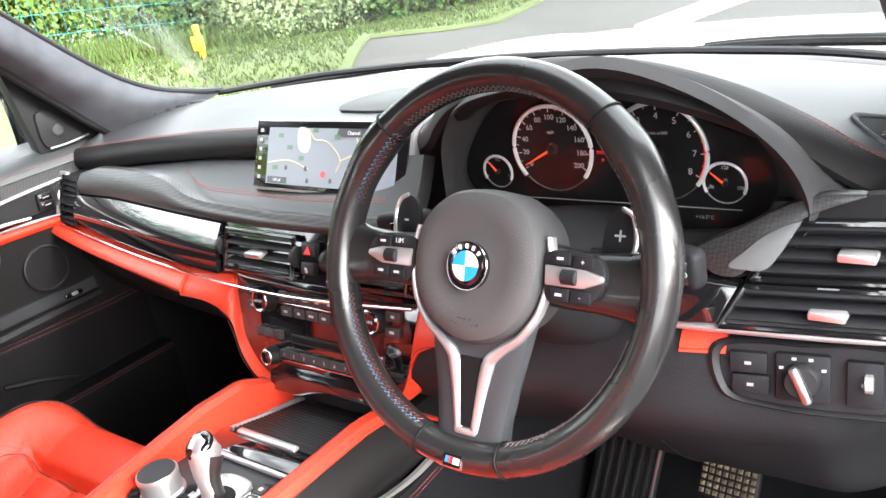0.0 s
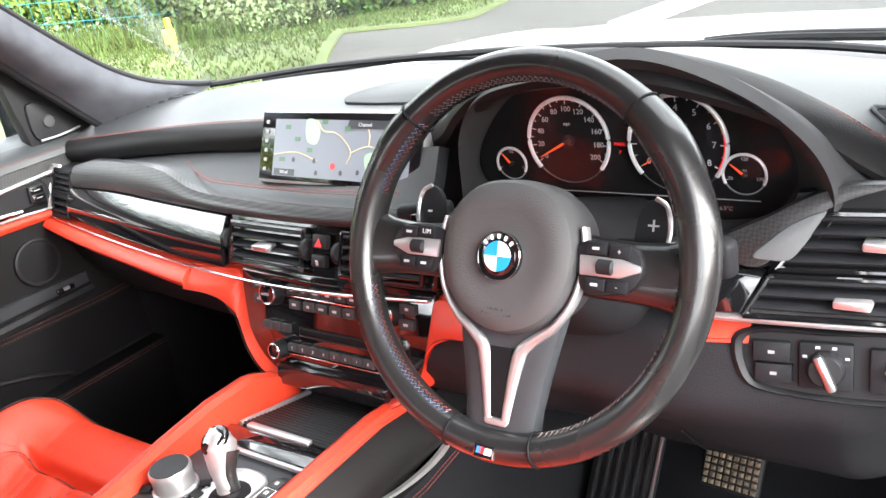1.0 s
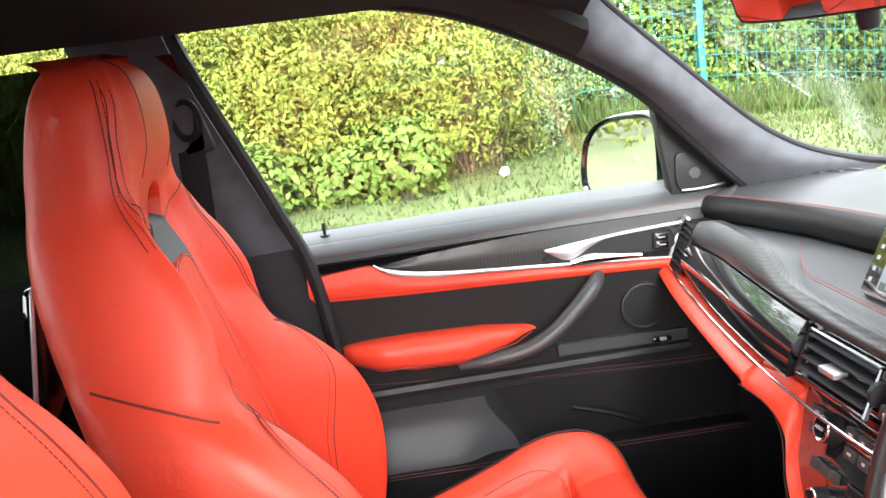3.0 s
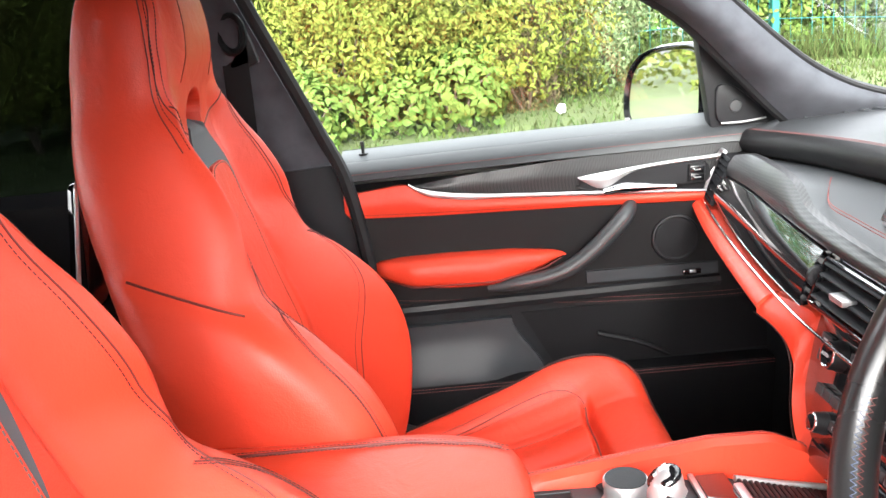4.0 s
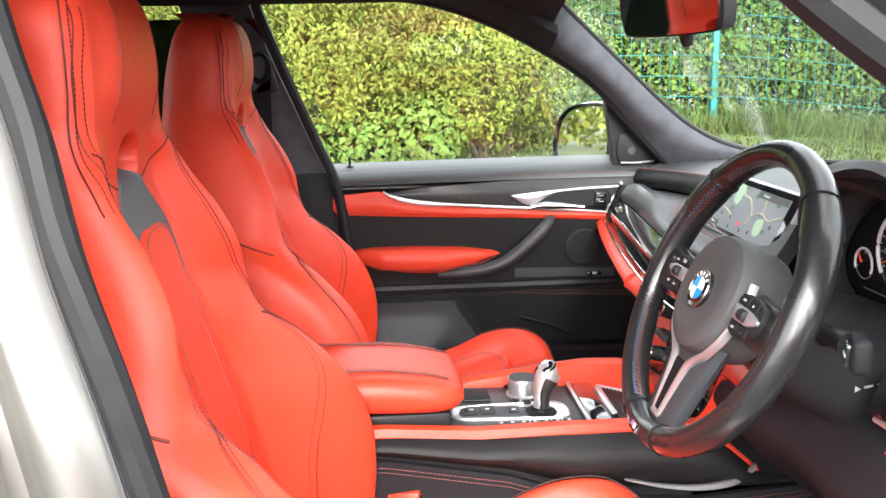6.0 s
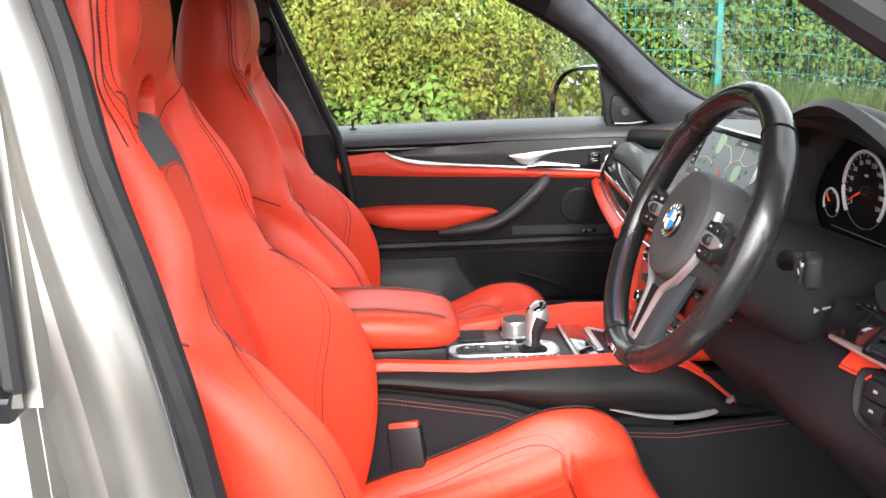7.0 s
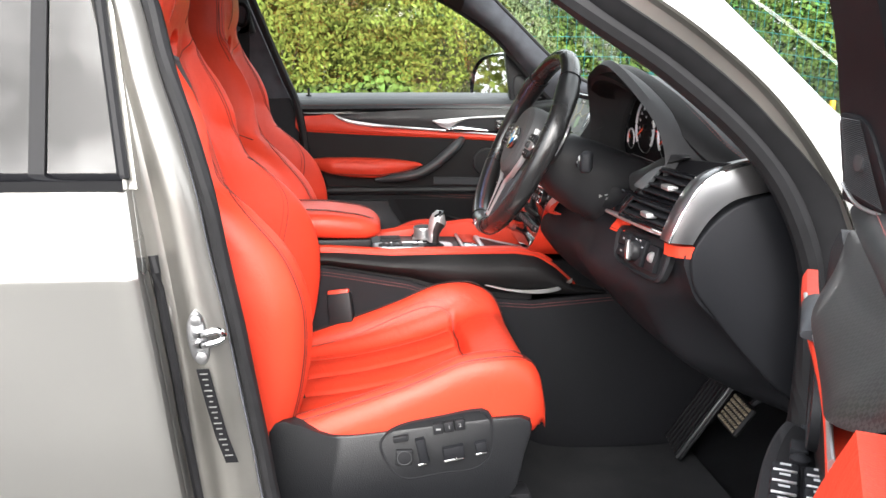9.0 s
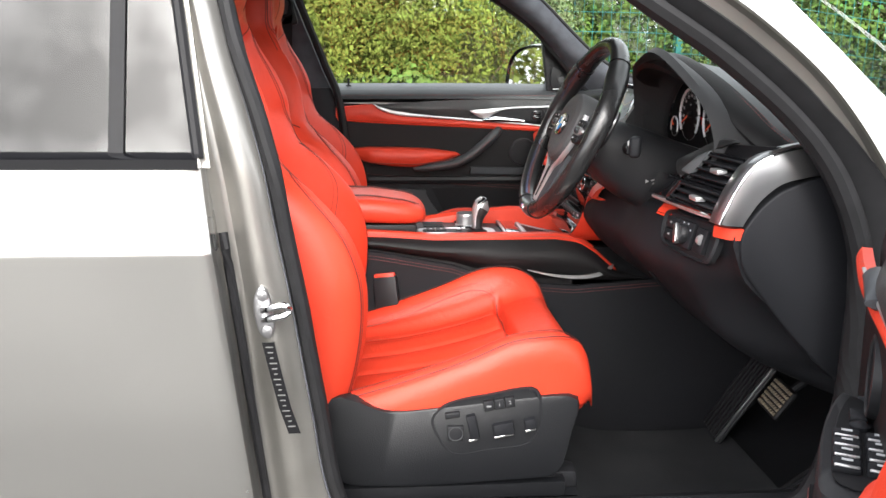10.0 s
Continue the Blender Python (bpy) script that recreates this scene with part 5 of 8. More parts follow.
part("speaker_grille", prism([(x, y, top_z(x, y) + 0.004) for x, y, _ in sg_], (0, 0, -0.006), 0.001), PLASTIC, dash, "perforated speaker cover")
for k in range(6):
    x, y = -0.705 + 0.012 * k, 0.345 + 0.028 * k
    part("demister_slat", block((0.040, 0.012, 0.005), 0.001, pose(x, y, top_z(x, y) + 0.003, 0, 0, 20)), GREY_PANEL, dash, "side window demister slat")
# shelf below the roll and its tongue
lo_s = [(-0.70, 1.022), (-0.57, 1.060), (-0.45, 1.064), (-0.355, 1.060), (-0.28, 1.040), (-0.20, 1.034), (0.0, 1.032), (0.16, 1.038)]
lo_c = cr(lo_s, 70)
hi_c = DF[:70] * 0
hi_c = cr([(-0.72, 0.262, 1.036), (-0.42, 0.268, 1.063), (-0.19, 0.258, 1.076), (-0.02, 0.236, 1.088), (0.16, 0.21, 1.11)], 70)
rows = []
for t in np.linspace(0, 1, 10):
    rows.append([np.array(face(p[0], p[1], 0.004)) * (1 - t) + np.array(h) * t + np.array((0, 0, -0.006 * math.sin(math.pi * t))) for p, h in zip(lo_c, hi_c)])
part("shelf_panel", shell(rows, (0, 0.02, -0.01)), DASH_LEATHER, dash, "black leather panel below the display")
tong = [rows[2][k] for k in range(30, 70)]
for o_ in (0.0, 0.004):
    pth = [np.array((-0.37 + 0.02 * 0, 0.245, 1.062)), np.array((-0.335, 0.225, 1.056))] + [np.array(p) + np.array((0, -0.001, 0.004 + o_)) for p in tong[6::6]]
    part("stitching", stitches(cr([tuple(p) for p in pth], 80), (0, -0.002, 0.003), 0.0062, 0.0045, 0.0007), RED_THREAD, dash, "curved red stitching")
# carbon strip, gloss strip, chrome lines
c_lo = [(-0.648, 1.013), (-0.50, 1.020), (-0.35, 1.018), (-0.20, 1.014), (0.0, 1.013), (0.16, 1.018)]
part("carbon_strip", strip(c_lo, [(-0.648, 1.046), (-0.57, 1.060), (-0.45, 1.064), (-0.355, 1.060), (-0.28, 1.041), (-0.20, 1.035), (0.0, 1.033), (0.16, 1.039)], 0.010, bow=0.006), CARBON, dash, "lacquered carbon fibre strip")
g_lo = [(-0.652, 0.968), (-0.50, 0.958), (-0.33, 0.950), (-0.185, 0.946)]
part("gloss_strip", strip(g_lo, [(-0.648, 1.011), (-0.50, 1.018), (-0.35, 1.016), (-0.185, 1.012)], 0.014, bow=0.007), PIANO, dash, "gloss black strip mirroring the windows")
ch = cr([(-0.725, 0.960), (-0.60, 0.955), (-0.33, 0.944), (-0.16, 0.938), (0.0, 0.938), (0.18, 0.946)], 80)
part("chrome_line", tube([face(x, z, 0.020) for x, z in ch], 0.0019, 8), CHROME, dash, "thin chrome line")
# red band under the chrome, turning down beside the centre stack
r_hi = [(-0.728, 0.956), (-0.60, 0.951), (-0.33, 0.940), (-0.258, 0.937)]
r_lo = [(-0.728, 0.938), (-0.60, 0.930), (-0.40, 0.921), (-0.258, 0.912)]
part("red_band", strip(r_lo, r_hi, 0.022, bow=0.010, back=0.03), RED, dash, "red leather band")
part("stitching", stitches([face(x, z + 0.004, 0.026) for x, z in cr(r_lo, 70)], (0, 0, 0)), BLACK_THREAD, dash)
for sg in (-1, 1):
    st = lambda x, z, o: np.array((sg * x, 0.118 + 0.2577 * (z - 0.865) - o, z + 0.008))
    a = cr([st(x, z, o) for x, z, o in ((0.262, 0.937, 0.02), (0.20, 0.939, 0.008), (0.172, 0.934, 0.003), (0.169, 0.911, 0.003), (0.160, 0.854, 0.003), (0.133, 0.819, 0.003), (0.089, 0.797, 0.003))], 60)
    b = cr([st(x, z, o) for x, z, o in ((0.262, 0.912, 0.034), (0.215, 0.908, 0.028), (0.187, 0.896, 0.021), (0.170, 0.878, 0.016), (0.163, 0.860, 0.013), (0.150, 0.832, 0.012), (0.126, 0.808, 0.012), (0.092, 0.790, 0.012))], 60)
    rows = [a + np.array((0, 0.012, 0)), a, a * 0.6 + b * 0.4 + np.array((0, -0.006, 0)), a * 0.2 + b * 0.8 + np.array((0, -0.004, 0)), b, b + np.array((sg * 0.006, 0.012, -0.003)), b + np.array((sg * 0.008, 0.09, -0.006))]
    part("red_side_pad", shell(rows, (0, 0.012, 0.002)), RED, dash, "red leather pad beside the centre stack")
    part("stitching", stitches(b * 0.92 + a * 0.08, (0, -0.0055, 0)), BLACK_THREAD, dash)
# lower part in front of the passenger, and the knee pad
prof = cr([(0.155, 0.930), (0.150, 0.90), (0.165, 0.86), (0.21, 0.80), (0.30, 0.75), (0.55, 0.72)], 24)
part("glovebox", shell([[(x, y + 0.05 * (abs(x) / 0.72) ** 2, z) for x in np.linspace(-0.735, -0.20, 30)] for y, z in prof], (0, 0.02, 0.01)), SOFT_PLASTIC, dash, "black glovebox in shade")
kp = cr([(0.166, 0.950), (0.152, 0.932), (0.142, 0.90), (0.132, 0.862), (0.150, 0.828), (0.25, 0.728), (0.40, 0.650), (0.55, 0.62)], 40)


def knee(x, y, z):
    """A point of the knee pad: its outline (y, z) bent along x."""
    dy = 0.040 * float(smooth(0.42, 0.66, x)) * float(smooth(0.70, 0.85, z)) - 0.030 * float(smooth(0.36, 0.22, x)) * float(smooth(0.70, 0.80, z))
    dy += float(np.interp(z, (0.62, 0.70, 0.76, 0.845, 0.89, 0.935), (0.0, 0.10, 0.105, 0.070, 0.035, 0.005))) * float(smooth(0.60, 0.722, x))
    return (x, y + dy, z + 0.012 * float(smooth(0.42, 0.30, x)))


rows = [[knee(x, y, z) for x in np.linspace(float(np.interp(z, (0.62, 0.78, 0.82, 0.84, 0.87, 0.913, 0.948), (0.128, 0.112, 0.135, 0.158, 0.172, 0.196, 0.215))), 0.722, 60)] for y, z in kp]
part("knee_pad", shell(rows, (0, 0.03, 0.01)), SOFT_PLASTIC, dash, "black knee panel below the column")
part("panel_line", tube([(0.455, y - 0.001, z) for y, z in kp[10:24]], 0.0018, 6), DARK, dash)

# display
disp = thing("display", (0, 0.24, 1.05), "wide navigation display showing a pale road map", "display")
dmx = basis((-0.012, 0.2145, 1.101), (1.0, -0.03, 0.0), (0, 0.42, 0.91))
W, H = 0.290, 0.094
part("display_case", block((W + 0.008, H + 0.008, 0.016), 0.004, dmx @ pose(0, 0, -0.010)), SATIN, disp, "silver display frame")
part("display_glass", block((W, H, 0.004), 0.0015, dmx @ pose(0, 0, 0.0)), PIANO, disp, "gloss black display face")
mp_ = part("map_area", block((W - 0.045, H - 0.016, 0.001), 0, dmx @ pose(0.006, -0.002, 0.0025)), MAP, disp, "pale blue-grey map")
def flat(poly, z):
    return prism([dmx @ Vector((x, y, z)) for x, y in poly], dmx.to_3x3() @ Vector((0, 0, 0.0003)))
part("park", flat(cr([(-0.055, 0.036), (-0.038, 0.036), (-0.028, 0.020), (-0.034, 0.004), (-0.052, 0.008)], 16, True), 0.0032), MAP_GREEN, mp_, "green park")
part("park", flat(cr([(0.055, -0.008), (0.078, -0.004), (0.082, -0.026), (0.062, -0.030)], 16, True), 0.0032), MAP_GREEN, mp_)
for pth in ([(-0.035, 0.036), (-0.022, 0.022), (0.0, 0.020), (0.02, 0.008), (0.03, -0.005), (0.024, -0.020)], [(0.03, -0.005), (0.06, 0.004), (0.09, -0.002), (0.125, 0.010)], [(-0.115, -0.012), (-0.07, -0.008), (-0.03, -0.018)], [(0.05, 0.036), (0.06, 0.02), (0.06, 0.004)]):
    part("road", tube([dmx @ Vector((x, y, 0.003)) for x, y in cr(pth, 24)], 0.0010, 4), MAP_ROAD, mp_, "ochre road line")
r_ = random.Random(3)
for x, y in ((-0.09, 0.026), (-0.07, 0.010), (-0.098, -0.018), (-0.02, 0.034), (0.022, 0.026), (-0.045, -0.004), (0.10, 0.024), (0.09, -0.02)):
    part("road_sign", flat([(x - 0.005, y - 0.003), (x + 0.005, y - 0.003), (x + 0.005, y + 0.003), (x - 0.005, y + 0.003)], 0.0036), MAP_SIGN, mp_)
for x, y in ((-0.035, -0.018), (-0.075, -0.018), (-0.03, -0.034), (0.045, -0.030), (0.105, -0.010), (0.015, -0.032)):
    part("pin", flat([(x - 0.002, y - 0.003), (x + 0.002, y - 0.003), (x + 0.003, y + 0.001), (x, y + 0.004), (x - 0.003, y + 0.001)], 0.0036), MAP_DARK, mp_)
part("own_position", flat([(0.0 + 0.0045 * math.cos(a), -0.024 + 0.0045 * math.sin(a)) for a in np.linspace(0, 6.28, 16, endpoint=False)], 0.0038), RED_LIGHT, mp_)
part("scale_bar", flat([(-0.112, -0.040), (-0.072, -0.040), (-0.072, -0.031), (-0.112, -0.031)], 0.0036), MAP_DARK, mp_)
part("scale_text", lettering("500 yd", 0.006, dmx @ pose(-0.092, -0.0355, 0.0042)), WHITE_PRINT, mp_)
part("info_bar", flat([(0.02, 0.026), (0.128, 0.026), (0.128, 0.037), (0.024, 0.037)], 0.0036), MAP_DARK, mp_)
part("info_text", lettering("Channel", 0.007, dmx @ pose(0.052, 0.0312, 0.0042)), WHITE_PRINT, mp_)
for k in range(6):
    part("menu_icon", flat([(-0.136, 0.030 - 0.013 * k), (-0.130, 0.030 - 0.013 * k), (-0.130, 0.035 - 0.013 * k), (-0.136, 0.035 - 0.013 * k)], 0.0026), GREY_PRINT, disp)

# instrument cluster
clu = thing("instrument_cluster", (0.35, 0.25, 1.0), "dark instrument cluster with round white-ringed dials and red needles", "instrument cluster")
ring_o = cr([(0.188, 0.200, 1.06), (0.203, 0.190, 1.115), (0.245, 0.172, 1.158), (0.32, 0.155, 1.180), (0.42, 0.150, 1.198), (0.50, 0.168, 1.165), (0.555, 0.20, 1.105), (0.572, 0.212, 1.045), (0.54, 0.205, 1.000), (0.46, 0.195, 0.978), (0.34, 0.190, 0.972), (0.25, 0.190, 0.980), (0.195, 0.196, 1.008)], 90, True)
ring_i = cr([(0.160, 0.280, 1.05), (0.185, 0.280, 1.10), (0.23, 0.280, 1.138), (0.31, 0.280, 1.152), (0.41, 0.280, 1.152), (0.47, 0.280, 1.130), (0.515, 0.280, 1.085), (0.525, 0.280, 1.045), (0.50, 0.280, 1.010), (0.44, 0.280, 0.998), (0.34, 0.280, 0.995), (0.24, 0.280, 0.998), (0.18, 0.280, 1.015)], 90, True)
mid1 = ring_o * 0.75 + ring_i * 0.25 + np.array((0, -0.004, 0))
cen = ring_o.mean(0)
part("cluster_hood", rings([cen + (ring_o - cen) * 1.02 + np.array((0, 0.02, 0)), ring_o, mid1, ring_i * 0.9 + ring_o * 0.1, ring_i], caps=False), HOOD_GREY, clu, "dark grey cluster surround")
part("cluster_face", prism([tuple(p) for p in ring_i * 1.0 + np.array((0, 0.003, 0))], (0, 0.01, 0)), DARK, clu, "black dial face")
cg = part("cluster_glass", prism([tuple(p) for p in (ring_i + (ring_i.mean(0) - ring_i) * 0.01) + np.array((0, -0.012, 0))], (0, 0.002, 0)), SCREEN_GLASS, clu, "clear dial glass")
cg.visible_shadow = False


def dial(cx, cz, r, a0, a1, ticks, marks, needle, parent, numsize, step=1, red_from=None):
    """A dial; angles run clockwise in degrees from straight up."""
    y = 0.2805
    at = lambda a, k: (cx + r * k * math.sin(radians(a)), y, cz + r * k * math.cos(radians(a)))
    big = r > 0.03
    d = part("dial", lathe([(0.001, 0.0), (r * 0.97, 0.0), (r * 0.985, 0.003), (r, 0.0025), (r, -0.001)], basis((cx, y, cz), (1, 0, 0), (0, 0, 1)), 56), DARK, parent, "round black dial")
    part("dial_ring", tube([Vector(at(a, 0.985)) + Vector((0, -0.003, 0)) for a in np.linspace(a0 - 8, a1 + 8, 60)], 0.0024 if big else 0.0016, 8), RING, d, "bright dial ring")
    part("dial_ring", tube([Vector(at(a, 0.99)) + Vector((0, -0.002, 0)) for a in np.linspace(a1 + 10, 350 + a0, 24)], 0.0007, 6), GREY_PRINT, d, "thin lower part of the dial ring")
    tk = []
    for i in range(ticks + 1):
        a = a0 + (a1 - a0) * i / ticks
        l = 0.10 if i % step == 0 else 0.05
        o, p = Vector(at(a, 0.94)), Vector(at(a, 0.94 - l))
        m = basis((o + p) / 2 + Vector((0, -0.001, 0)), (o - p), (0, -1, 0.001))
        tk.append(block(((o - p).length, 0.0008, 0.0010), 0, m))
    part("scale_marks", join(*tk), WHITE_PRINT, d)
    for i, txt in enumerate(marks):
        if txt:
            a = a0 + (a1 - a0) * i / (len(marks) - 1)
            part("numeral", lettering(txt, numsize, basis(Vector(at(a, 0.72)) + Vector((0, -0.001, 0)), (1, 0, 0), (0, 0, 1))), WHITE_PRINT, d)
    n = part("needle", rings([[Vector(at(needle, k)) + Vector((0, -0.005, 0)) + w * Vector((math.cos(radians(needle)) * math.cos(b), -math.sin(b), -math.sin(radians(needle)) * math.cos(b))) for b in np.linspace(0, 6.283, 6, endpoint=False)] for k, w in ((-0.08, 0.0012), (0.1, 0.0015), (0.82, 0.0006))]), NEEDLE, d, "glowing red needle")
    part("needle_cap", lathe([(0.001, 0.007), (r * 0.11, 0.006), (r * 0.13, 0.0)], basis((cx, y, cz), (1, 0, 0), (0, 0, 1)), 18), PLASTIC, d)
    if red_from is not None:
        part("red_zone", tube([Vector(at(a, 0.93)) + Vector((0, -0.0012, 0)) for a in np.linspace(red_from, a1, 20)], 0.0011, 6), RED_LIGHT, d)
        part("amber_zone", tube([Vector(at(a, 0.93)) + Vector((0, -0.0012, 0)) for a in np.linspace(red_from - 26, red_from - 1, 12)], 0.0011, 6), YELLOW, d)
    return d


sp_ = dial(0.284, 1.081, 0.0495, -122, 122, 20, [str(20 * k) for k in range(11)], -118, clu, 0.0085, 2)
part("unit", lettering("mph", 0.005, basis((0.284, 0.279, 1.100), (1, 0, 0), (0, 0, 1))), WHITE_PRINT, sp_)
ta_ = dial(0.408, 1.080, 0.0525, -122, 122, 16, [str(k) for k in range(9)], -122, clu, 0.0095, 2, 78)
part("unit", lettering("1/min x1000", 0.0045, basis((0.408, 0.279, 1.100), (1, 0, 0), (0, 0, 1))), WHITE_PRINT, ta_)
fu_ = dial(0.207, 1.052, 0.0195, -110, 110, 4, ["", "", "1/2", "", "1"], -40, clu, 0.005, 2)
te_ = dial(0.475, 1.050, 0.0215, -110, 110, 4, ["70", "", "120", "", "170"], -50, clu, 0.005, 2)
part("unit", lettering("°C", 0.004, basis((0.475, 0.279, 1.053), (1, 0, 0), (0, 0, 1))), WHITE_PRINT, te_)
part("odometer", lettering("67411   539.3", 0.0062, basis((0.330, 0.279, 1.012), (1, 0, 0), (0, 0, 1))), GREY_PRINT, clu)
part("outside_temperature", lettering("+16.5°C", 0.0058, basis((0.452, 0.279, 1.012), (1, 0, 0), (0, 0, 1))), GREY_PRINT, clu)
part("warning", lettering("PARK", 0.0055, basis((0.3445, 0.279, 1.078), (1, 0, 0), (0, 0, 1))), RED_LIGHT, clu)
part("warning", lettering("P", 0.006, basis((0.3445, 0.279, 1.069), (1, 0, 0), (0, 0, 1))), RED_LIGHT, clu)
part("divider", tube([(0.21, 0.279, 1.022), (0.49, 0.279, 1.022)], 0.0006, 4), GREY_PRINT, clu)


# the cluster stands a little larger and higher than its drawing
CM = Matrix.Translation((0.354, 0.28, 1.0645)) @ Matrix.Scale(1.045, 4) @ Matrix.Translation((-0.341, -0.28, -1.05))
clu.matrix_basis = CM @ clu.matrix_basis
# lining from the hood's lip down to the cluster surround
under = roll[5][(DF[:, 0] > 0.165) & (DF[:, 0] < 0.622)]
arch = np.array([CM @ Vector(q) for q in ring_o[:int(np.argmax(ring_o[:, 0])) + 1]])
part("hood_lining", shell(between(cr(list(under), 60), cr(list(arch), 60), 10, (0, 0.012, 0.0)), (0.0, 0.012, 0.008)), HOOD_GREY, dash, "dark grey lining under the hood")


# air vents
def vent(name, x0, x1, z0, z1, n, out, label, tab=True, skew=0.0, parent=None):
    v = thing(name, face((x0 + x1) / 2, z0), label, "air vent", "air vents")
    rim_ = [(x0 + skew, z0), (x1, z0), (x1, z1), (x0, z1)]
    P_ = lambda x, z, o: Vector(face(x, z, o))
    # A flat black plate gives the opening its shade.
    part("vent_box", prism([P_(x, z, out - 0.012) for x, z in rim_], (0, 0.03, 0)), DARK, v, "flat black plate for the shade inside the vent")
    bars = []
    for k in range(4):
        (xa, za), (xb, zb) = rim_[k], rim_[(k + 1) % 4]
        bars.append(tube([P_(xa, za, out), P_(xb, zb, out)], 0.0032, 8))
    part("vent_frame", join(*bars), PIANO if tab else SOFT_PLASTIC, v, "black vent frame")
    for k in range(n):
        z = z0 + (z1 - z0) * (k + 0.5) / n
        xa = x0 + skew * (1 - (k + 0.5) / n) + 0.004
        part("slat", rings([[P_(x, z, out - 0.004) + Vector((0, dy, dz)) for dy, dz in ((-0.006, 0.001), (-0.007, 0.003), (-0.005, 0.0045), (0.012, 0.006), (0.012, 0.004))] for x in np.linspace(xa, x1 - 0.003, 6)]), SOFT_PLASTIC, v)
    if tab:
        part("vent_tab", block((0.032, 0.018, 0.008), 0.002, Matrix.Translation(P_((x0 + x1) / 2, (z0 + z1) / 2, out + 0.003))), SATIN, v, "satin vent tab")
    return v


vent("centre_vent", -0.172, -0.030, 0.956, 1.006, 4, 0.012, "centre air vent with black slats and satin tab")
vent("centre_vent", 0.038, 0.165, 0.958, 1.008, 4, 0.012, "centre air vent with black slats and satin tab")
vent("side_vent", 0.585, 0.690, 0.999, 1.047, 4, 0.004, "upper side air vent with black slats and satin tab", skew=-0.035)
vent("side_vent", 0.545, 0.692, 0.958, 0.993, 3, 0.006, "lower side air vent with black slats and satin tab", skew=-0.020)
vent("end_vent", -0.722, -0.652, 1.000, 1.036, 4, 0.012, "upper end air vent of the passenger side", False)
vent("end_vent", -0.722, -0.652, 0.962, 0.996, 3, 0.014, "lower end air vent of the passenger side", False)
part("end_trim", tube([face(x, z, 0.018) for x, z in cr([(-0.69, 1.045), (-0.728, 1.040), (-0.733, 1.0), (-0.728, 0.962)], 24)], 0.0032, 8), SATIN, dash, "satin end trim")
part("centre_backing", strip([(-0.185, 0.946), (0.18, 0.950)], [(-0.185, 1.012), (0.18, 1.016)], 0.002), PIANO, dash, "gloss black vent panel")
for x in (-0.182, -0.024, 0.032):
    w_ = part("vent_wheel", lathe([(0.010, -0.004), (0.014, -0.003), (0.014, 0.003), (0.010, 0.004)], basis(face(x, 0.982, 0.008), (0, 0, 1), (0, 1, 0)), 20), PLASTIC, dash, "vent thumb wheel")
hz = part("hazard_switch", block((0.024, 0.010, 0.018), 0.002, Matrix.Translation(face(0.003, 0.995, 0.012)) @ pose(0, 0, 0, -22, 0, 0)), PLASTIC, dash, "hazard switch")
part("hazard_triangle", prism([Vector(face(0.003 + x, 0.995 + z, 0.018)) for x, z in ((-0.006, -0.004), (0.006, -0.004), (0, 0.006))], (0, -0.0004, 0)), RED_LIGHT, hz, "red triangle")
lk = part("lock_switch", block((0.024, 0.010, 0.016), 0.002, Matrix.Translation(face(0.003, 0.972, 0.012)) @ pose(0, 0, 0, -22, 0, 0)), PLASTIC, dash, "central locking switch")
part("bar", block((0.004, 0.001, 0.007), 0, Matrix.Translation(face(0.003, 0.972, 0.0185))), WHITE_PRINT, lk)

# right hand end: carbon wedge, light switches, end cap
part("carbon_wedge", prism([Vector(face(x, z, 0.006)) for x, z in cr([(0.495, 1.022), (0.513, 1.033), (0.540, 1.045), (0.568, 1.060), (0.605, 1.072), (0.640, 1.071), (0.602, 1.058), (0.576, 1.042), (0.556, 1.020), (0.538, 1.002), (0.516, 1.003)], 44, True)], (0, 0.012, 0), 0.002), CARBON_FINE, dash, "carbon fibre wedge beside the cluster")
# Pale patch added where dark dash plastic mirrors the sky.
part("vent_sheen", prism([Vector(face(x, z, 0.0085)) for x, z in cr([(0.529, 1.011), (0.543, 1.025), (0.560, 1.039), (0.589, 1.051), (0.582, 1.037), (0.574, 1.023), (0.562, 1.009), (0.545, 1.008)], 36, True)], (0, 0.008, 0), 0.0015), SHEEN_GREY, dash, "grey patch for sky reflected in the dash plastic beside the vent")
part("gloss_wedge", prism([Vector(face(x, z, 0.010)) for x, z in ((0.455, 0.958), (0.524, 0.961), (0.540, 0.994), (0.49, 0.999), (0.455, 0.998))], (0, 0.02, 0), 0.002), PIANO, dash, "gloss black panel beside the column")
part("side_backing", strip([(0.53, 0.955), (0.715, 0.955)], [(0.56, 1.06), (0.715, 1.072)], -0.012), DARK, dash)
part("satin_strip", strip([(0.465, 0.9505), (0.55, 0.9495), (0.65, 0.9495), (0.716, 0.953)], [(0.465, 0.9595), (0.55, 0.9585), (0.65, 0.9585), (0.716, 0.964)], 0.002, 30, 5, 0.004), SATIN, dash, "satin strip below the vents")
up_ = cr([(0.720, 0.172, 0.960), (0.722, 0.178, 0.982), (0.722, 0.194, 1.019), (0.722, 0.219, 1.055), (0.722, 0.262, 1.077), (0.722, 0.320, 1.089), (0.722, 0.372, 1.094)], 50)
low_ = cr([(0.724, 0.211, 0.957), (0.724, 0.219, 0.972), (0.724, 0.236, 0.997), (0.724, 0.267, 1.023), (0.724, 0.306, 1.034), (0.724, 0.349, 1.040), (0.724, 0.385, 1.042)], 50)
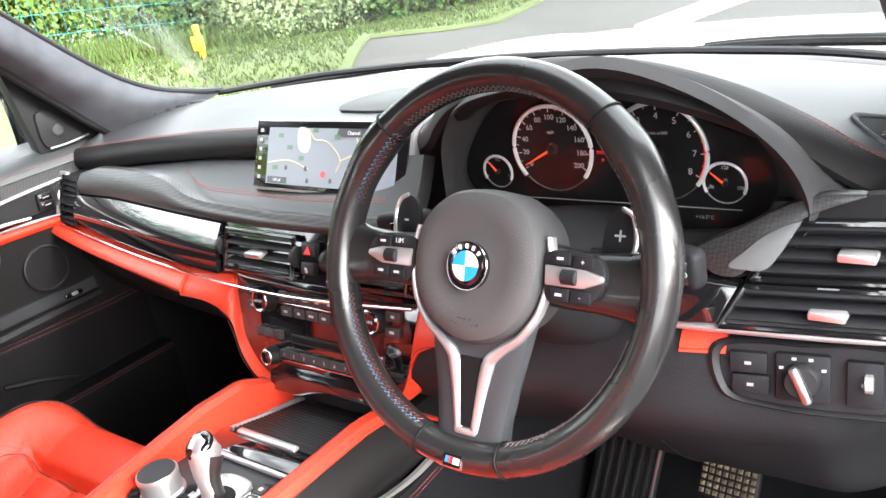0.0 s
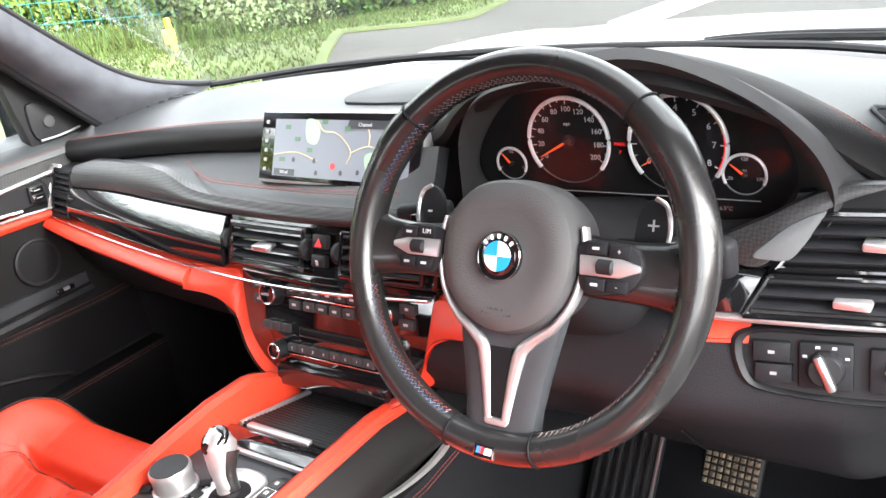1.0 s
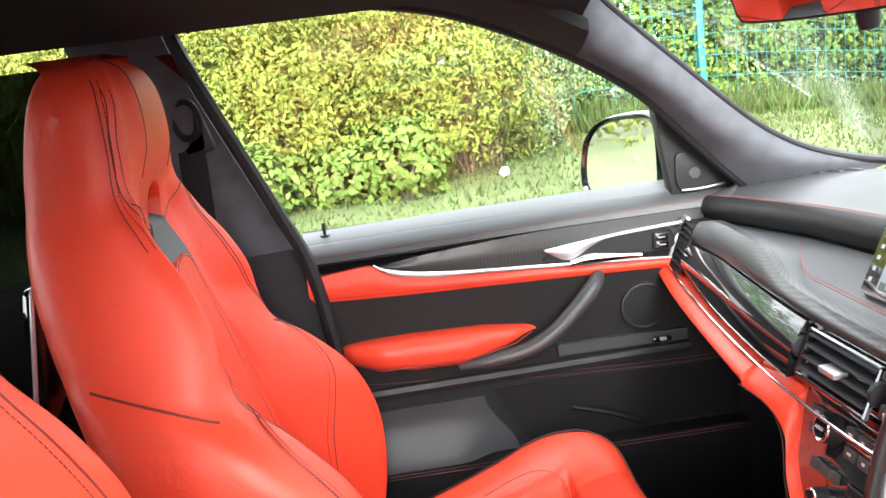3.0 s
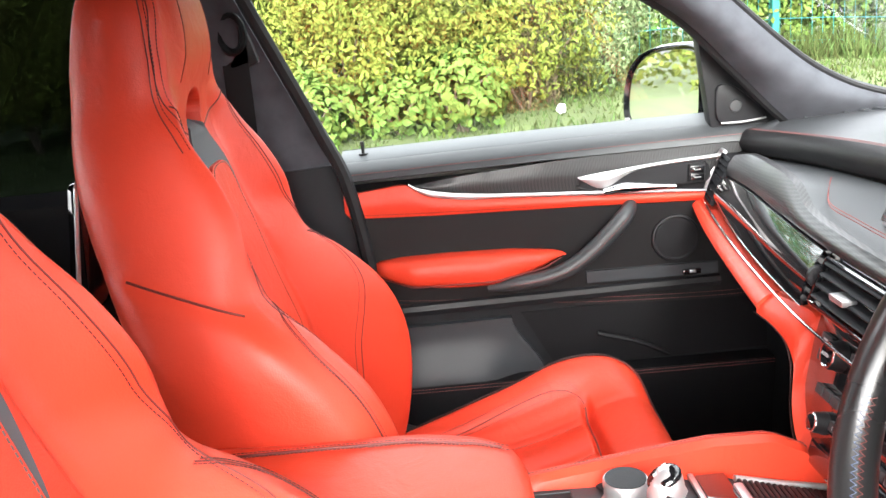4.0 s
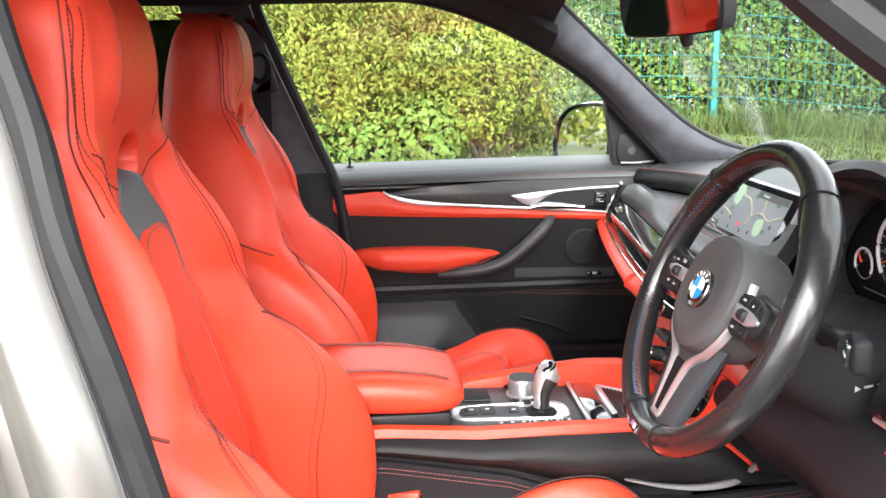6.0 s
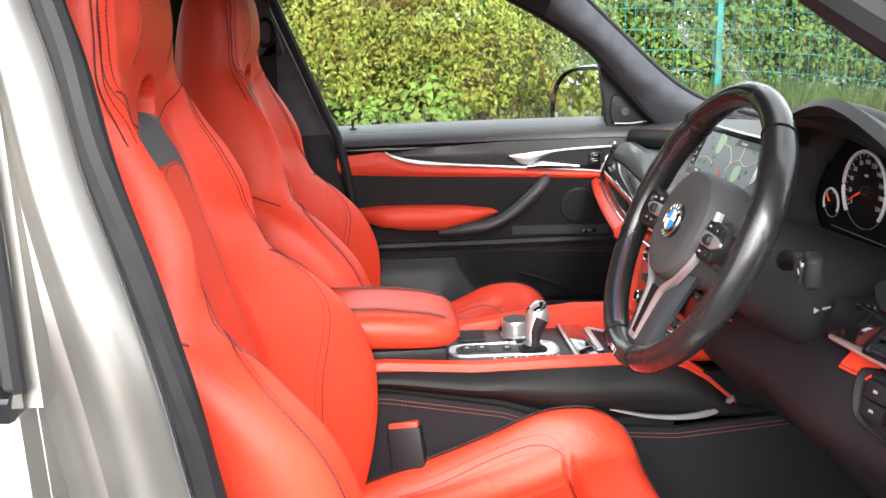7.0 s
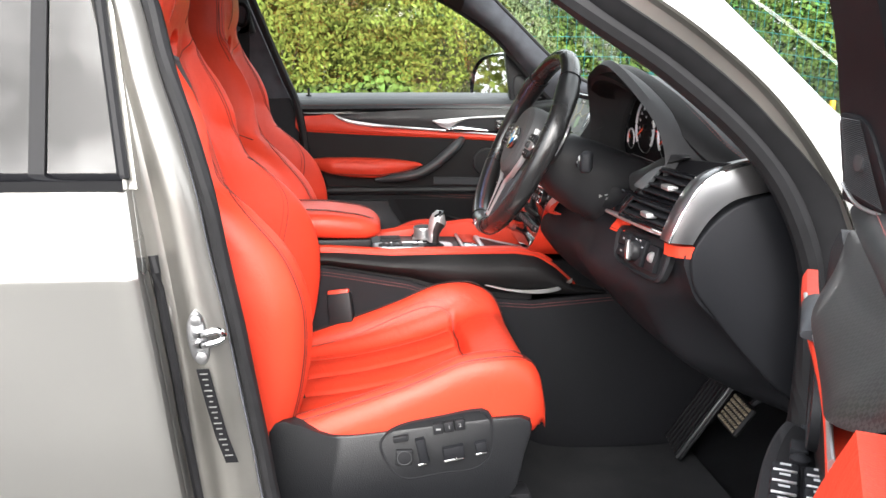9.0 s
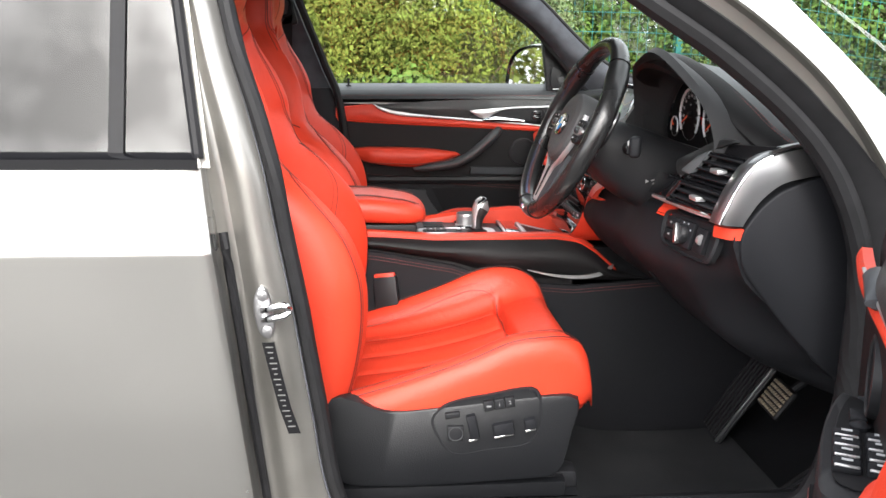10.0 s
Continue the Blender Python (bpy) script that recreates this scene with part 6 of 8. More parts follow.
part("end_arc", shell([up_ + np.array((-0.014, -0.001, 0.001)), up_ + np.array((-0.004, 0, 0.001)), up_ * 0.9 + low_ * 0.1 + np.array((0.004, 0, 0)), up_ * 0.5 + low_ * 0.5 + np.array((0.007, 0, 0)), low_ + np.array((0.003, 0, 0))], (-0.025, 0.004, -0.004)), STEEL, dash, "satin metal arc round the dashboard end")
part("arc_edge", tube(up_ * 0.93 + low_ * 0.07 + np.array((0.0045, 0, 0)), 0.0022, 8), CHROME, dash, "polished edge of the arc")
tabs = [[np.array(knee(x, float(np.interp(-z, -kp[:, 1], kp[:, 0])), z)) + np.array((0, -0.0035, 0)) for x in np.linspace(0.484, 0.527, 10)] for z in np.linspace(0.951, 0.932, 6)]
part("red_tab", shell(tabs, (0, 0.008, 0)), RED, dash, "short red leather piece")
part("stitching", stitches(tabs[4], (0, -0.001, 0)), BLACK_THREAD, dash)
part("red_tab", shell([[(x, y, z) for x, y in ((0.690, 0.180), (0.704, 0.185), (0.716, 0.193), (0.723, 0.205), (0.7255, 0.220))] for z in (0.952, 0.943, 0.934)], (-0.010, 0.012, 0)), RED, dash, "red leather end of the dashboard")
ep = cr([(0.211, 0.920), (0.214, 0.950), (0.244, 0.992), (0.281, 1.018), (0.35, 1.036), (0.395, 1.03), (0.405, 0.95), (0.412, 0.80), (0.412, 0.700), (0.390, 0.702), (0.348, 0.738), (0.293, 0.795), (0.245, 0.852), (0.220, 0.886)], 80, True)
part("end_cap", prism([(0.728, y, z) for y, z in ep], (-0.07, 0, 0), 0.004, 3), SOFT_PLASTIC, dash, "black plastic dashboard end cap")
oc = np.array((0.632, 0.348))
ol = cr([(-0.034, -0.028), (-0.012, -0.030), (0.030, -0.012), (0.036, 0.004), (0.016, 0.032), (0.0, 0.036), (-0.020, 0.012), (-0.036, -0.016)], 44, True) * 0.82
lift_ = lambda x, y, o: (x, y, top_z(x, y) + o)
part("side_vent_outlet", rings([[lift_(*(oc + q * k), o) for q in ol] for o, k in ((-0.006, 1.0), (0.0045, 1.0), (0.006, 0.95), (0.005, 0.84), (-0.004, 0.80), (-0.005, 0.2))]), GREY_PANEL, dash, "demister outlet frame")
# The hollow's shade is a black plate laid in the frame.
part("outlet_well", prism([lift_(*(oc + q * 0.80), 0.0035) for q in ol], (0, 0, -0.003)), DARK, dash, "flat black plate for the shade inside the outlet")
for k in range(5):
    v_ = -0.011 + 0.006 * k
    w_ = 0.035 - 0.005 * abs(k - 1.5)
    part("outlet_slat", block((w_, 0.0032, 0.005), 0.001, pose(oc[0] - 0.002 + 0.10 * v_, oc[1] + v_, top_z(oc[0], oc[1] + v_) + 0.0045, 0, 0, 38)), GREY_PANEL, dash, "thin outlet slat")
ls = thing("light_switch_panel", (0.58, 0.17, 0.88), "black light switch panel with a silver rotary knob", "switch panel")
lsm = basis((0.597, 0.172, 0.918), (1, 0.16, 0), (0, 0.25, 0.97))
o = cr([(-0.072, 0.022), (-0.066, -0.020), (-0.03, -0.030), (0.04, -0.032), (0.078, -0.026), (0.080, 0.024), (0.0, 0.028)], 50, True)
part("panel_frame", rings([[lsm @ Vector((x * k, y * k, z)) for x, y in o] for z, k in ((-0.01, 1.14), (0.0, 1.14), (0.003, 1.08), (0.0, 1.0), (-0.004, 0.98))]), PLASTIC, ls, "black switch frame")
for x, y, w, h in ((-0.048, 0.010, 0.034, 0.020), (-0.046, -0.011, 0.034, 0.018), (0.052, -0.002, 0.030, 0.042)):
    part("key", block((w, h, 0.010), 0.0015, lsm @ pose(x, y, 0.0)), SOFT_PLASTIC, ls, "black light key")
    part("bar", block((0.006, 0.003, 0.0005), 0, lsm @ pose(x, y, 0.0055)), GREY_PRINT, ls)
part("knob_base", block((0.048, 0.046, 0.010), 0.003, lsm @ pose(0.0, -0.001, 0.0)), SOFT_PLASTIC, ls)
kn = part("rotary_knob", lathe([(0.001, 0.014), (0.014, 0.0135), (0.0165, 0.010), (0.0175, 0.004), (0.0175, 0.0)], lsm @ pose(0.0, -0.002, 0.004), 28), PLASTIC, ls, "round rotary knob")
part("knob_blade", block((0.009, 0.036, 0.010), 0.003, lsm @ pose(0.0, -0.003, 0.019, 0, 0, 24)), STEEL, kn, "silver knob blade")
for a in (-60, -20, 20, 60):
    part("bar", block((0.004, 0.0025, 0.0005), 0, lsm @ pose(0.021 * math.sin(radians(a)), -0.002 + 0.021 * math.cos(radians(a)), 0.0055)), WHITE_PRINT, ls)
part("thumb_wheel", lathe([(0.006, -0.004), (0.009, -0.003), (0.009, 0.003), (0.006, 0.004)], lsm @ pose(0.055, 0.0, 0.004, 0, 90, 0), 20), SATIN, ls)

# centre stack
cs = thing("centre_stack", (0, 0.12, 0.78), "gloss black centre stack with climate and audio controls", "control panel")
ck = basis((0.0, 0.118, 0.872), (1, 0, 0), (0, 0.25, 0.97))
part("stack_panel", prism([ck @ Vector(p) for p in ((-0.170, 0.082, 0), (0.170, 0.082, 0), (0.171, 0.047, 0), (0.162, -0.011, 0), (0.150, -0.030, 0), (0.135, -0.047, 0), (0.095, -0.075, 0), (-0.095, -0.075, 0), (-0.135, -0.047, 0), (-0.150, -0.030, 0), (-0.162, -0.011, 0), (-0.171, 0.047, 0))], ck.to_3x3() @ Vector((0, 0, -0.03)), 0.003), PIANO, cs, "gloss black panel")


def knob(x, y, r, label):
    k = part("knob", lathe([(0.001, 0.016), (r * 0.76, 0.016), (r * 0.84, 0.0155), (r * 0.90, 0.013), (r * 0.92, 0.006), (r, 0.003), (r, -0.002)], ck @ pose(x, y, 0), 32), PLASTIC, cs, label)
    part("knob_ring", tube([ck @ pose(x, y, 0.0165) @ Vector((r * 0.76 * math.cos(a), r * 0.76 * math.sin(a), 0)) for a in np.linspace(0, 6.283, 36, endpoint=False)], 0.0013, 8, True, up=tuple(ck.to_3x3() @ Vector((0, 0, 1)))), CHROME, k, "bright knob ring")
    part("knob_face", lathe([(0.001, 0.0185), (r * 0.60, 0.0180), (r * 0.68, 0.0165)], ck @ pose(x, y, 0), 24), PIANO, k)
    return k


for sg in (-1, 1):
    k = knob(sg * 0.103, 0.050, 0.0185, "black temperature knob")
    part("text", lettering("AUTO", 0.0055, ck @ pose(sg * 0.103, 0.050, 0.0195)), WHITE_PRINT, k)
k = knob(-0.096, -0.030, 0.0135, "black volume knob")
for row, (y, xs) in enumerate(((0.058, (-0.132, -0.066, -0.044, -0.022, 0.0, 0.022, 0.044, 0.066, 0.132)), (0.038, (-0.130, -0.062, -0.036, -0.012, 0.012, 0.036, 0.062, 0.130)))):
    for i, x in enumerate(xs):
        w = 0.0205 if abs(x) < 0.1 else 0.024
        b_ = part("button", block((w, 0.0135, 0.006), 0.0012, ck @ pose(x, y, 0.003)), BUTTON, cs, "grey climate button")
        part("bar", block((0.009 - 0.002 * (i % 3), 0.0032, 0.0004), 0, ck @ pose(x, y, 0.0063)), WHITE_PRINT, cs)
    if row == 0:
        part("chrome_line", block((0.165, 0.0022, 0.004), 0.0006, ck @ pose(0, 0.0485, 0.003)), CHROME, cs)
for x in (-0.118, -0.100, -0.082):
    part("button", block((0.016, 0.012, 0.006), 0.0012, ck @ pose(x, 0.002, 0.003)), BUTTON, cs)
# Black bar on the panel; its colour stands for the slot's shade.
part("disc_slot", block((0.12, 0.007, 0.004), 0.001, ck @ pose(0.005, 0.000, 0.001)), DARK, cs, "disc slot")
part("slot_frame", tube([ck @ Vector((x, y, 0.002)) for x, y in ((-0.058, 0.0055), (0.068, 0.0055), (0.068, -0.0055), (-0.058, -0.0055))], 0.0012, 6, True), PLASTIC, cs)
for i in range(8):
    x = -0.070 + 0.0195 * i
    part("preset_button", block((0.0185, 0.0115, 0.006), 0.001, ck @ pose(x, -0.024, 0.003)), BUTTON, cs, "black preset button")
    part("numeral", lettering(str(i + 1), 0.006, ck @ pose(x, -0.024, 0.0064)), WHITE_PRINT, cs)
part("chrome_line", block((0.165, 0.002, 0.004), 0.0006, ck @ pose(0.0, -0.033, 0.003)), CHROME, cs)
part("mode_button", block((0.026, 0.012, 0.006), 0.001, ck @ pose(0.102, -0.022, 0.003)), BUTTON, cs)
part("text", lettering("MODE", 0.0055, ck @ pose(0.102, -0.022, 0.0064)), WHITE_PRINT, cs)
part("tray_flap", block((0.20, 0.030, 0.012), 0.004, ck @ pose(0, -0.064, 0.004)), PIANO, cs, "gloss black flap")

# ---------------------------------------------------------------- steering wheel and column
sw_ = thing("steering_wheel", (0.365, 0.15, 0.95), "thick black leather three-spoke steering wheel with metal trim", "steering wheel")
al = radians(25)
WM = Matrix(((1, 0, 0, 0.368), (0, math.sin(al), -math.cos(al), 0.018), (0, math.cos(al), math.sin(al), 1.075), (0, 0, 0, 1))) @ Matrix.Scale(1.048, 4)
RR = 0.1635
ang = np.linspace(0, 2 * np.pi, 120, endpoint=False)


def thick(a):
    """The rim swells at the thumb rests and narrows in between."""
    d = np.degrees(a)
    s = 0.0165
    for c in (38, 142):
        s += 0.0030 * np.exp(-(((d - c) / 10) ** 2))
    for c in (12, 168):
        s += 0.0015 * np.exp(-(((d - c) / 14) ** 2))
    return s


secs = []
for a in ang:
    t = float(thick(a))
    secs.append([WM @ Vector(((RR + t * 0.88 * math.cos(b)) * math.cos(a), (RR + t * 0.88 * math.cos(b)) * math.sin(a), t * 1.02 * math.sin(b))) for b in np.linspace(0, 2 * np.pi, 20, endpoint=False)])
n_ = len(secs)
v_ = [p for s in secs for p in s]
rim = part("rim", raw(v_, [(i * 20 + j, i * 20 + (j + 1) % 20, ((i + 1) % n_) * 20 + (j + 1) % 20, ((i + 1) % n_) * 20 + j) for i in range(n_) for j in range(20)]), RIM_LEATHER, sw_, "worn black leather rim", 60)
for d in (50, 134, 255, 285):
    a = radians(d)
    t = float(thick(a)) + 0.0006
    part("seam", tube([WM @ Vector(((RR + t * 0.88 * math.cos(b)) * math.cos(a), (RR + t * 0.88 * math.cos(b)) * math.sin(a), t * 1.02 * math.sin(b))) for b in np.linspace(0, 2 * np.pi, 24, endpoint=False)], 0.0012, 6, True, up=tuple(WM.to_3x3() @ Vector((0, 0, 1)))), DARK, rim, "dark seam")


def rim_inner(a, off=0.0, lift=0.0):
    t = float(thick(a)) + 0.0008
    b = math.pi - off
    return WM @ Vector(((RR + t * 0.88 * math.cos(b)) * math.cos(a), (RR + t * 0.88 * math.cos(b)) * math.sin(a), t * 1.02 * math.sin(b)))


for d0, d1, m1, m2 in ((52, 128, PALE_THREAD, PALE_THREAD), (132, 163, BLUE_THREAD, RED_THREAD), (196, 253, BLUE_THREAD, RED_THREAD), (287, 345, PALE_THREAD, PALE_THREAD), (17, 48, PALE_THREAD, PALE_THREAD)):
    for off, mt in ((0.55, m1), (0.30, m2)):
        zig = [rim_inner(radians(d), off + (0.12 if k % 2 else -0.12)) for k, d in enumerate(np.arange(d0, d1, 1.0))]
        part("stitching", tube(zig, 0.0004, 4), mt, rim, "crossed coloured stitching inside the rim")
# hub pad
o = cr([(0.0, 0.066), (0.034, 0.060), (0.058, 0.038), (0.066, 0.004), (0.058, -0.032), (0.036, -0.056), (0.0, -0.067), (-0.036, -0.056), (-0.058, -0.032), (-0.066, 0.004), (-0.058, 0.038), (-0.034, 0.060)], 64, True)
pad = part("airbag_pad", rings([[WM @ Vector((x * k, y * k, h)) for x, y in o] for h, k in ((-0.045, 0.93), (-0.03, 0.985), (-0.005, 1.0), (0.006, 0.985), (0.013, 0.94), (0.0170, 0.84), (0.0182, 0.72), (0.0175, 0.60), (0.0165, 0.52), (0.0165, 0.3))]), PAD_PLASTIC, sw_, "black grained airbag cover")
part("text", lettering("AIRBAG", 0.0085, WM @ pose(0, -0.047, 0.0178)), PLASTIC, pad, "embossed lettering")
for sg in (-1, 1):
    part("horn_mark", tube([WM @ Vector((sg * 0.044 + x, 0.010 + y, 0.0165)) for x, y in cr([(-0.007, 0.002), (0.0, -0.003), (0.007, 0.002)], 8)], 0.0006, 4), DARK, pad)
em = part("emblem", lathe([(0.001, 0.004), (0.0150, 0.004), (0.0165, 0.003), (0.0195, 0.0035), (0.0205, 0.001), (0.0205, -0.004)], WM @ pose(0, 0.0, 0.0185), 40), PIANO, sw_, "round emblem with blue and white quarters")
part("emblem_ring", tube([WM @ Vector((0.0202 * math.cos(a), 0.0202 * math.sin(a), 0.0215)) for a in np.linspace(0, 6.283, 40, endpoint=False)], 0.0009, 6, True, up=tuple(WM.to_3x3() @ Vector((0, 0, 1)))), CHROME, em)
for a0 in (38, 62, 86, 110, 134):
    part("ring_mark", prism([WM @ Vector((r_ * math.cos(radians(a)), r_ * math.sin(radians(a)), 0.0228)) for r_, a in ((0.0148, a0), (0.0186, a0), (0.0186, a0 + 9), (0.0148, a0 + 9))], WM.to_3x3() @ Vector((0, 0, 0.0004))), BADGE_WHITE, em, "pale mark on the ring")
for k in range(4):
    poly = [WM @ Vector((0, 0, 0.0229))] + [WM @ Vector((0.0128 * math.cos(a), 0.0128 * math.sin(a), 0.0229)) for a in np.linspace(radians(90 * k), radians(90 * k + 90), 12)]
    part("quarter", prism(poly, WM.to_3x3() @ Vector((0, 0, 0.0008))), BADGE_BLUE if k % 2 == 1 else BADGE_WHITE, em, "blue quarter" if k % 2 == 1 else "white quarter")
# spokes
for sg in (-1, 1):
    rows = []
    for u, h0, h1, zz in ((0.05, -0.026, 0.026, -0.014), (0.08, -0.026, 0.022, -0.006), (0.11, -0.026, 0.021, -0.004), (0.135, -0.028, 0.023, -0.003), (0.153, -0.032, 0.028, 0.0)):
        c = cr([(h0, zz - 0.010), (h0 + 0.004, zz + 0.004), ((h0 + h1) / 2, zz + 0.007), (h1 - 0.004, zz + 0.004), (h1, zz - 0.010), ((h0 + h1) / 2, zz - 0.018)], 24, True)
        rows.append([WM @ Vector((sg * u, y, z)) for y, z in c])
    part("spoke", rings(rows), RIM_LEATHER, sw_, "black side spoke")
    pod = part("button_pod", prism([WM @ Vector((sg * x, y, 0.009)) for x, y in cr([(0.068, 0.018), (0.098, 0.021), (0.117, 0.015), (0.122, 0.0), (0.113, -0.016), (0.094, -0.022), (0.072, -0.020), (0.067, 0.0)], 40, True)], WM.to_3x3() @ Vector((0, 0, -0.012)), 0.002), PLASTIC, sw_, "black button pod")
    part("chrome_bar", prism([WM @ Vector((sg * x, y, 0.0115)) for x, y in ((0.069, 0.0085), (0.104, 0.0080), (0.121, 0.0035), (0.121, -0.001), (0.104, -0.0075), (0.070, -0.0075))], WM.to_3x3() @ Vector((0, 0, -0.005)), 0.0014), TRIM, pod, "chrome bar across the buttons")
    part("roller", lathe([(0.004, -0.007), (0.0062, -0.006), (0.0062, 0.006), (0.004, 0.007)], WM @ pose(sg * 0.092, 0.0005, 0.0105, 0, 90, 0), 16), PLASTIC, pod, "knurled roller")
    for (x, y, txt) in ((0.083, 0.0145, "LIM" if sg < 0 else ""), (0.103, 0.013, "" if sg < 0 else "+"), (0.084, -0.014, ""), (0.103, -0.014, "" if sg < 0 else "-")):
        part("button", block((0.018, 0.0105, 0.004), 0.0015, WM @ pose(sg * x, y, 0.010)), SOFT_PLASTIC, pod)
        if txt:
            part("text", lettering(txt, 0.0062, WM @ pose(sg * x, y, 0.0124)), WHITE_PRINT, pod)
        else:
            part("bar", block((0.006, 0.0022, 0.0004), 0, WM @ pose(sg * x, y, 0.0123)), WHITE_PRINT, pod)
    # metal trim: hugs the pad and runs down to the point
    c = cr([(0.067, 0.030), (0.071, 0.006), (0.064, -0.030), (0.048, -0.054), (0.031, -0.067), (0.0195, -0.078), (0.0155, -0.092), (0.0115, -0.116), (0.0080, -0.142)], 50)
    wd = np.interp(np.arange(50), (0, 3, 22, 29, 34, 49), (0.0028, 0.0030, 0.0030, 0.0044, 0.0062, 0.0044))
    tn = np.gradient(c, axis=0)
    tn /= np.linalg.norm(tn, axis=1)[:, None]
    nn = np.stack([-tn[:, 1], tn[:, 0]], 1)
    hh = np.interp(np.arange(50), (0, 20, 36, 49), (0.004, 0.006, 0.003, 0.001))
    rows = [[WM @ Vector((sg * (p[0] + q[0] * w * k), p[1] + q[1] * w * k, h + 0.003 * (1 - k * k))) for p, q, w, h in zip(c, nn, wd, hh)] for k in np.linspace(-1, 1, 7)]
    part("metal_trim", shell(rows, tuple(WM.to_3x3() @ Vector((0, 0, -0.006)))), TRIM, sw_, "satin metal spoke trim")
rows = []
for y, w in ((-0.045, 0.052), (-0.075, 0.046), (-0.10, 0.040), (-0.13, 0.035), (-0.152, 0.034)):
    c = cr([(-w, -0.018), (-w, -0.004), (-w * 0.6, 0.001), (0, 0.0005), (w * 0.6, 0.001), (w, -0.004), (w, -0.018), (0, -0.024)], 28, True)
    rows.append([WM @ Vector((x, y, z)) for x, z in c])
part("spoke", rings(rows), GREY_PANEL, sw_, "black lower spoke")
part("slot", prism([WM @ Vector(p) for p in ((-0.011, -0.078, 0.0035), (0.011, -0.078, 0.0035), (0.0045, -0.138, 0.0035), (-0.0045, -0.138, 0.0035))], WM.to_3x3() @ Vector((0, 0, -0.004))), DARK, sw_, "black slot between the metal strips")
part("foot_joint", prism([WM @ Vector((x, y, 0.004)) for x, y in ((-0.0125, -0.139), (0.0125, -0.139), (0.0105, -0.1455), (-0.0105, -0.1455))], WM.to_3x3() @ Vector((0, 0, -0.006)), 0.002), TRIM, sw_)
bd = part("badge", block((0.021, 0.013, 0.003), 0.001, WM @ pose(0, -0.1655, 0.0155, -10, 0, 0)), CHROME, sw_, "small framed badge with colour stripes")
part("badge_face", block((0.0185, 0.0105, 0.001), 0, WM @ pose(0, -0.1655, 0.0172, -10, 0, 0)), PIANO, bd)
# The red stripe borrows the telltale's glow, though it is no lamp.
for k, mt in enumerate((BADGE_BLUE, BLUE_THREAD, RED_LIGHT)):
    part("stripe", prism([WM @ Vector(p) for p in ((-0.008 + 0.0024 * k, -0.1695, 0.0176), (-0.0058 + 0.0024 * k, -0.1695, 0.0176), (-0.0038 + 0.0024 * k, -0.1615, 0.0184), (-0.006 + 0.0024 * k, -0.1615, 0.0184))], WM.to_3x3() @ Vector((0, 0, 0.0003))), mt, bd)
part("badge_shape", prism([WM @ Vector(p) for p in ((0.0, -0.1695, 0.0177), (0.0075, -0.1695, 0.0177), (0.0085, -0.1620, 0.0185), (0.002, -0.1620, 0.0185))], WM.to_3x3() @ Vector((0, 0, 0.0003))), BADGE_WHITE, bd)
# gear paddles
for sg in (-1, 1):
    pd_ = part("gear_paddle", prism([WM @ Vector((sg * x, y, -0.030)) for x, y in cr([(0.100, 0.050), (0.112, 0.058), (0.122, 0.052), (0.126, 0.03), (0.120, 0.004), (0.106, -0.012), (0.096, 0.0), (0.096, 0.03)], 36, True)], WM.to_3x3() @ Vector((0, 0, -0.006)), 0.002), PLASTIC, sw_, "black gear paddle")
    part("paddle_edge", tube([WM @ Vector((sg * x, y, -0.0295)) for x, y in cr([(0.112, 0.058), (0.122, 0.052), (0.126, 0.03), (0.120, 0.004)], 16)], 0.0022, 6), SATIN, pd_)
    part("text", lettering("+" if sg > 0 else "-", 0.02, WM @ pose(sg * 0.112, 0.035, -0.0292)), WHITE_PRINT, pd_)

col = thing("steering_column", (0.365, 0.15, 0.9), "black plastic steering column shroud with stalks", "steering column")
rows = []
for y, cz, w, h in ((0.05, 1.045, 0.050, 0.045), (0.07, 1.035, 0.062, 0.060), (0.11, 1.018, 0.066, 0.072), (0.16, 0.998, 0.066, 0.078), (0.21, 0.980, 0.064, 0.078), (0.27, 0.965, 0.064, 0.07)):
    rows.append([(0.365 + w * math.copysign(abs(math.cos(a)) ** 0.7, math.cos(a)), y, cz + h * math.copysign(abs(math.sin(a)) ** 0.8, math.sin(a))) for a in np.linspace(0, 2 * math.pi, 40, endpoint=False)])
part("shroud", rings(rows), PLASTIC, col, "black column shroud")
part("column_icon", block((0.001, 0.010, 0.0025), 0, pose(0.4325, 0.165, 0.985, 10, 0, 0)), GREY_PRINT, col, "printed key mark")
for dy in (-0.013, 0.013):
    part("column_icon", prism([(0.4325, 0.165 + dy + 0.004 * (1 if dy < 0 else -1) * a_, 0.985 + dy * 0.17 + b_) for a_, b_ in ((1, 0), (-0.6, 0.0035), (-0.6, -0.0035))], (0.001, 0, 0)), GREY_PRINT, col)
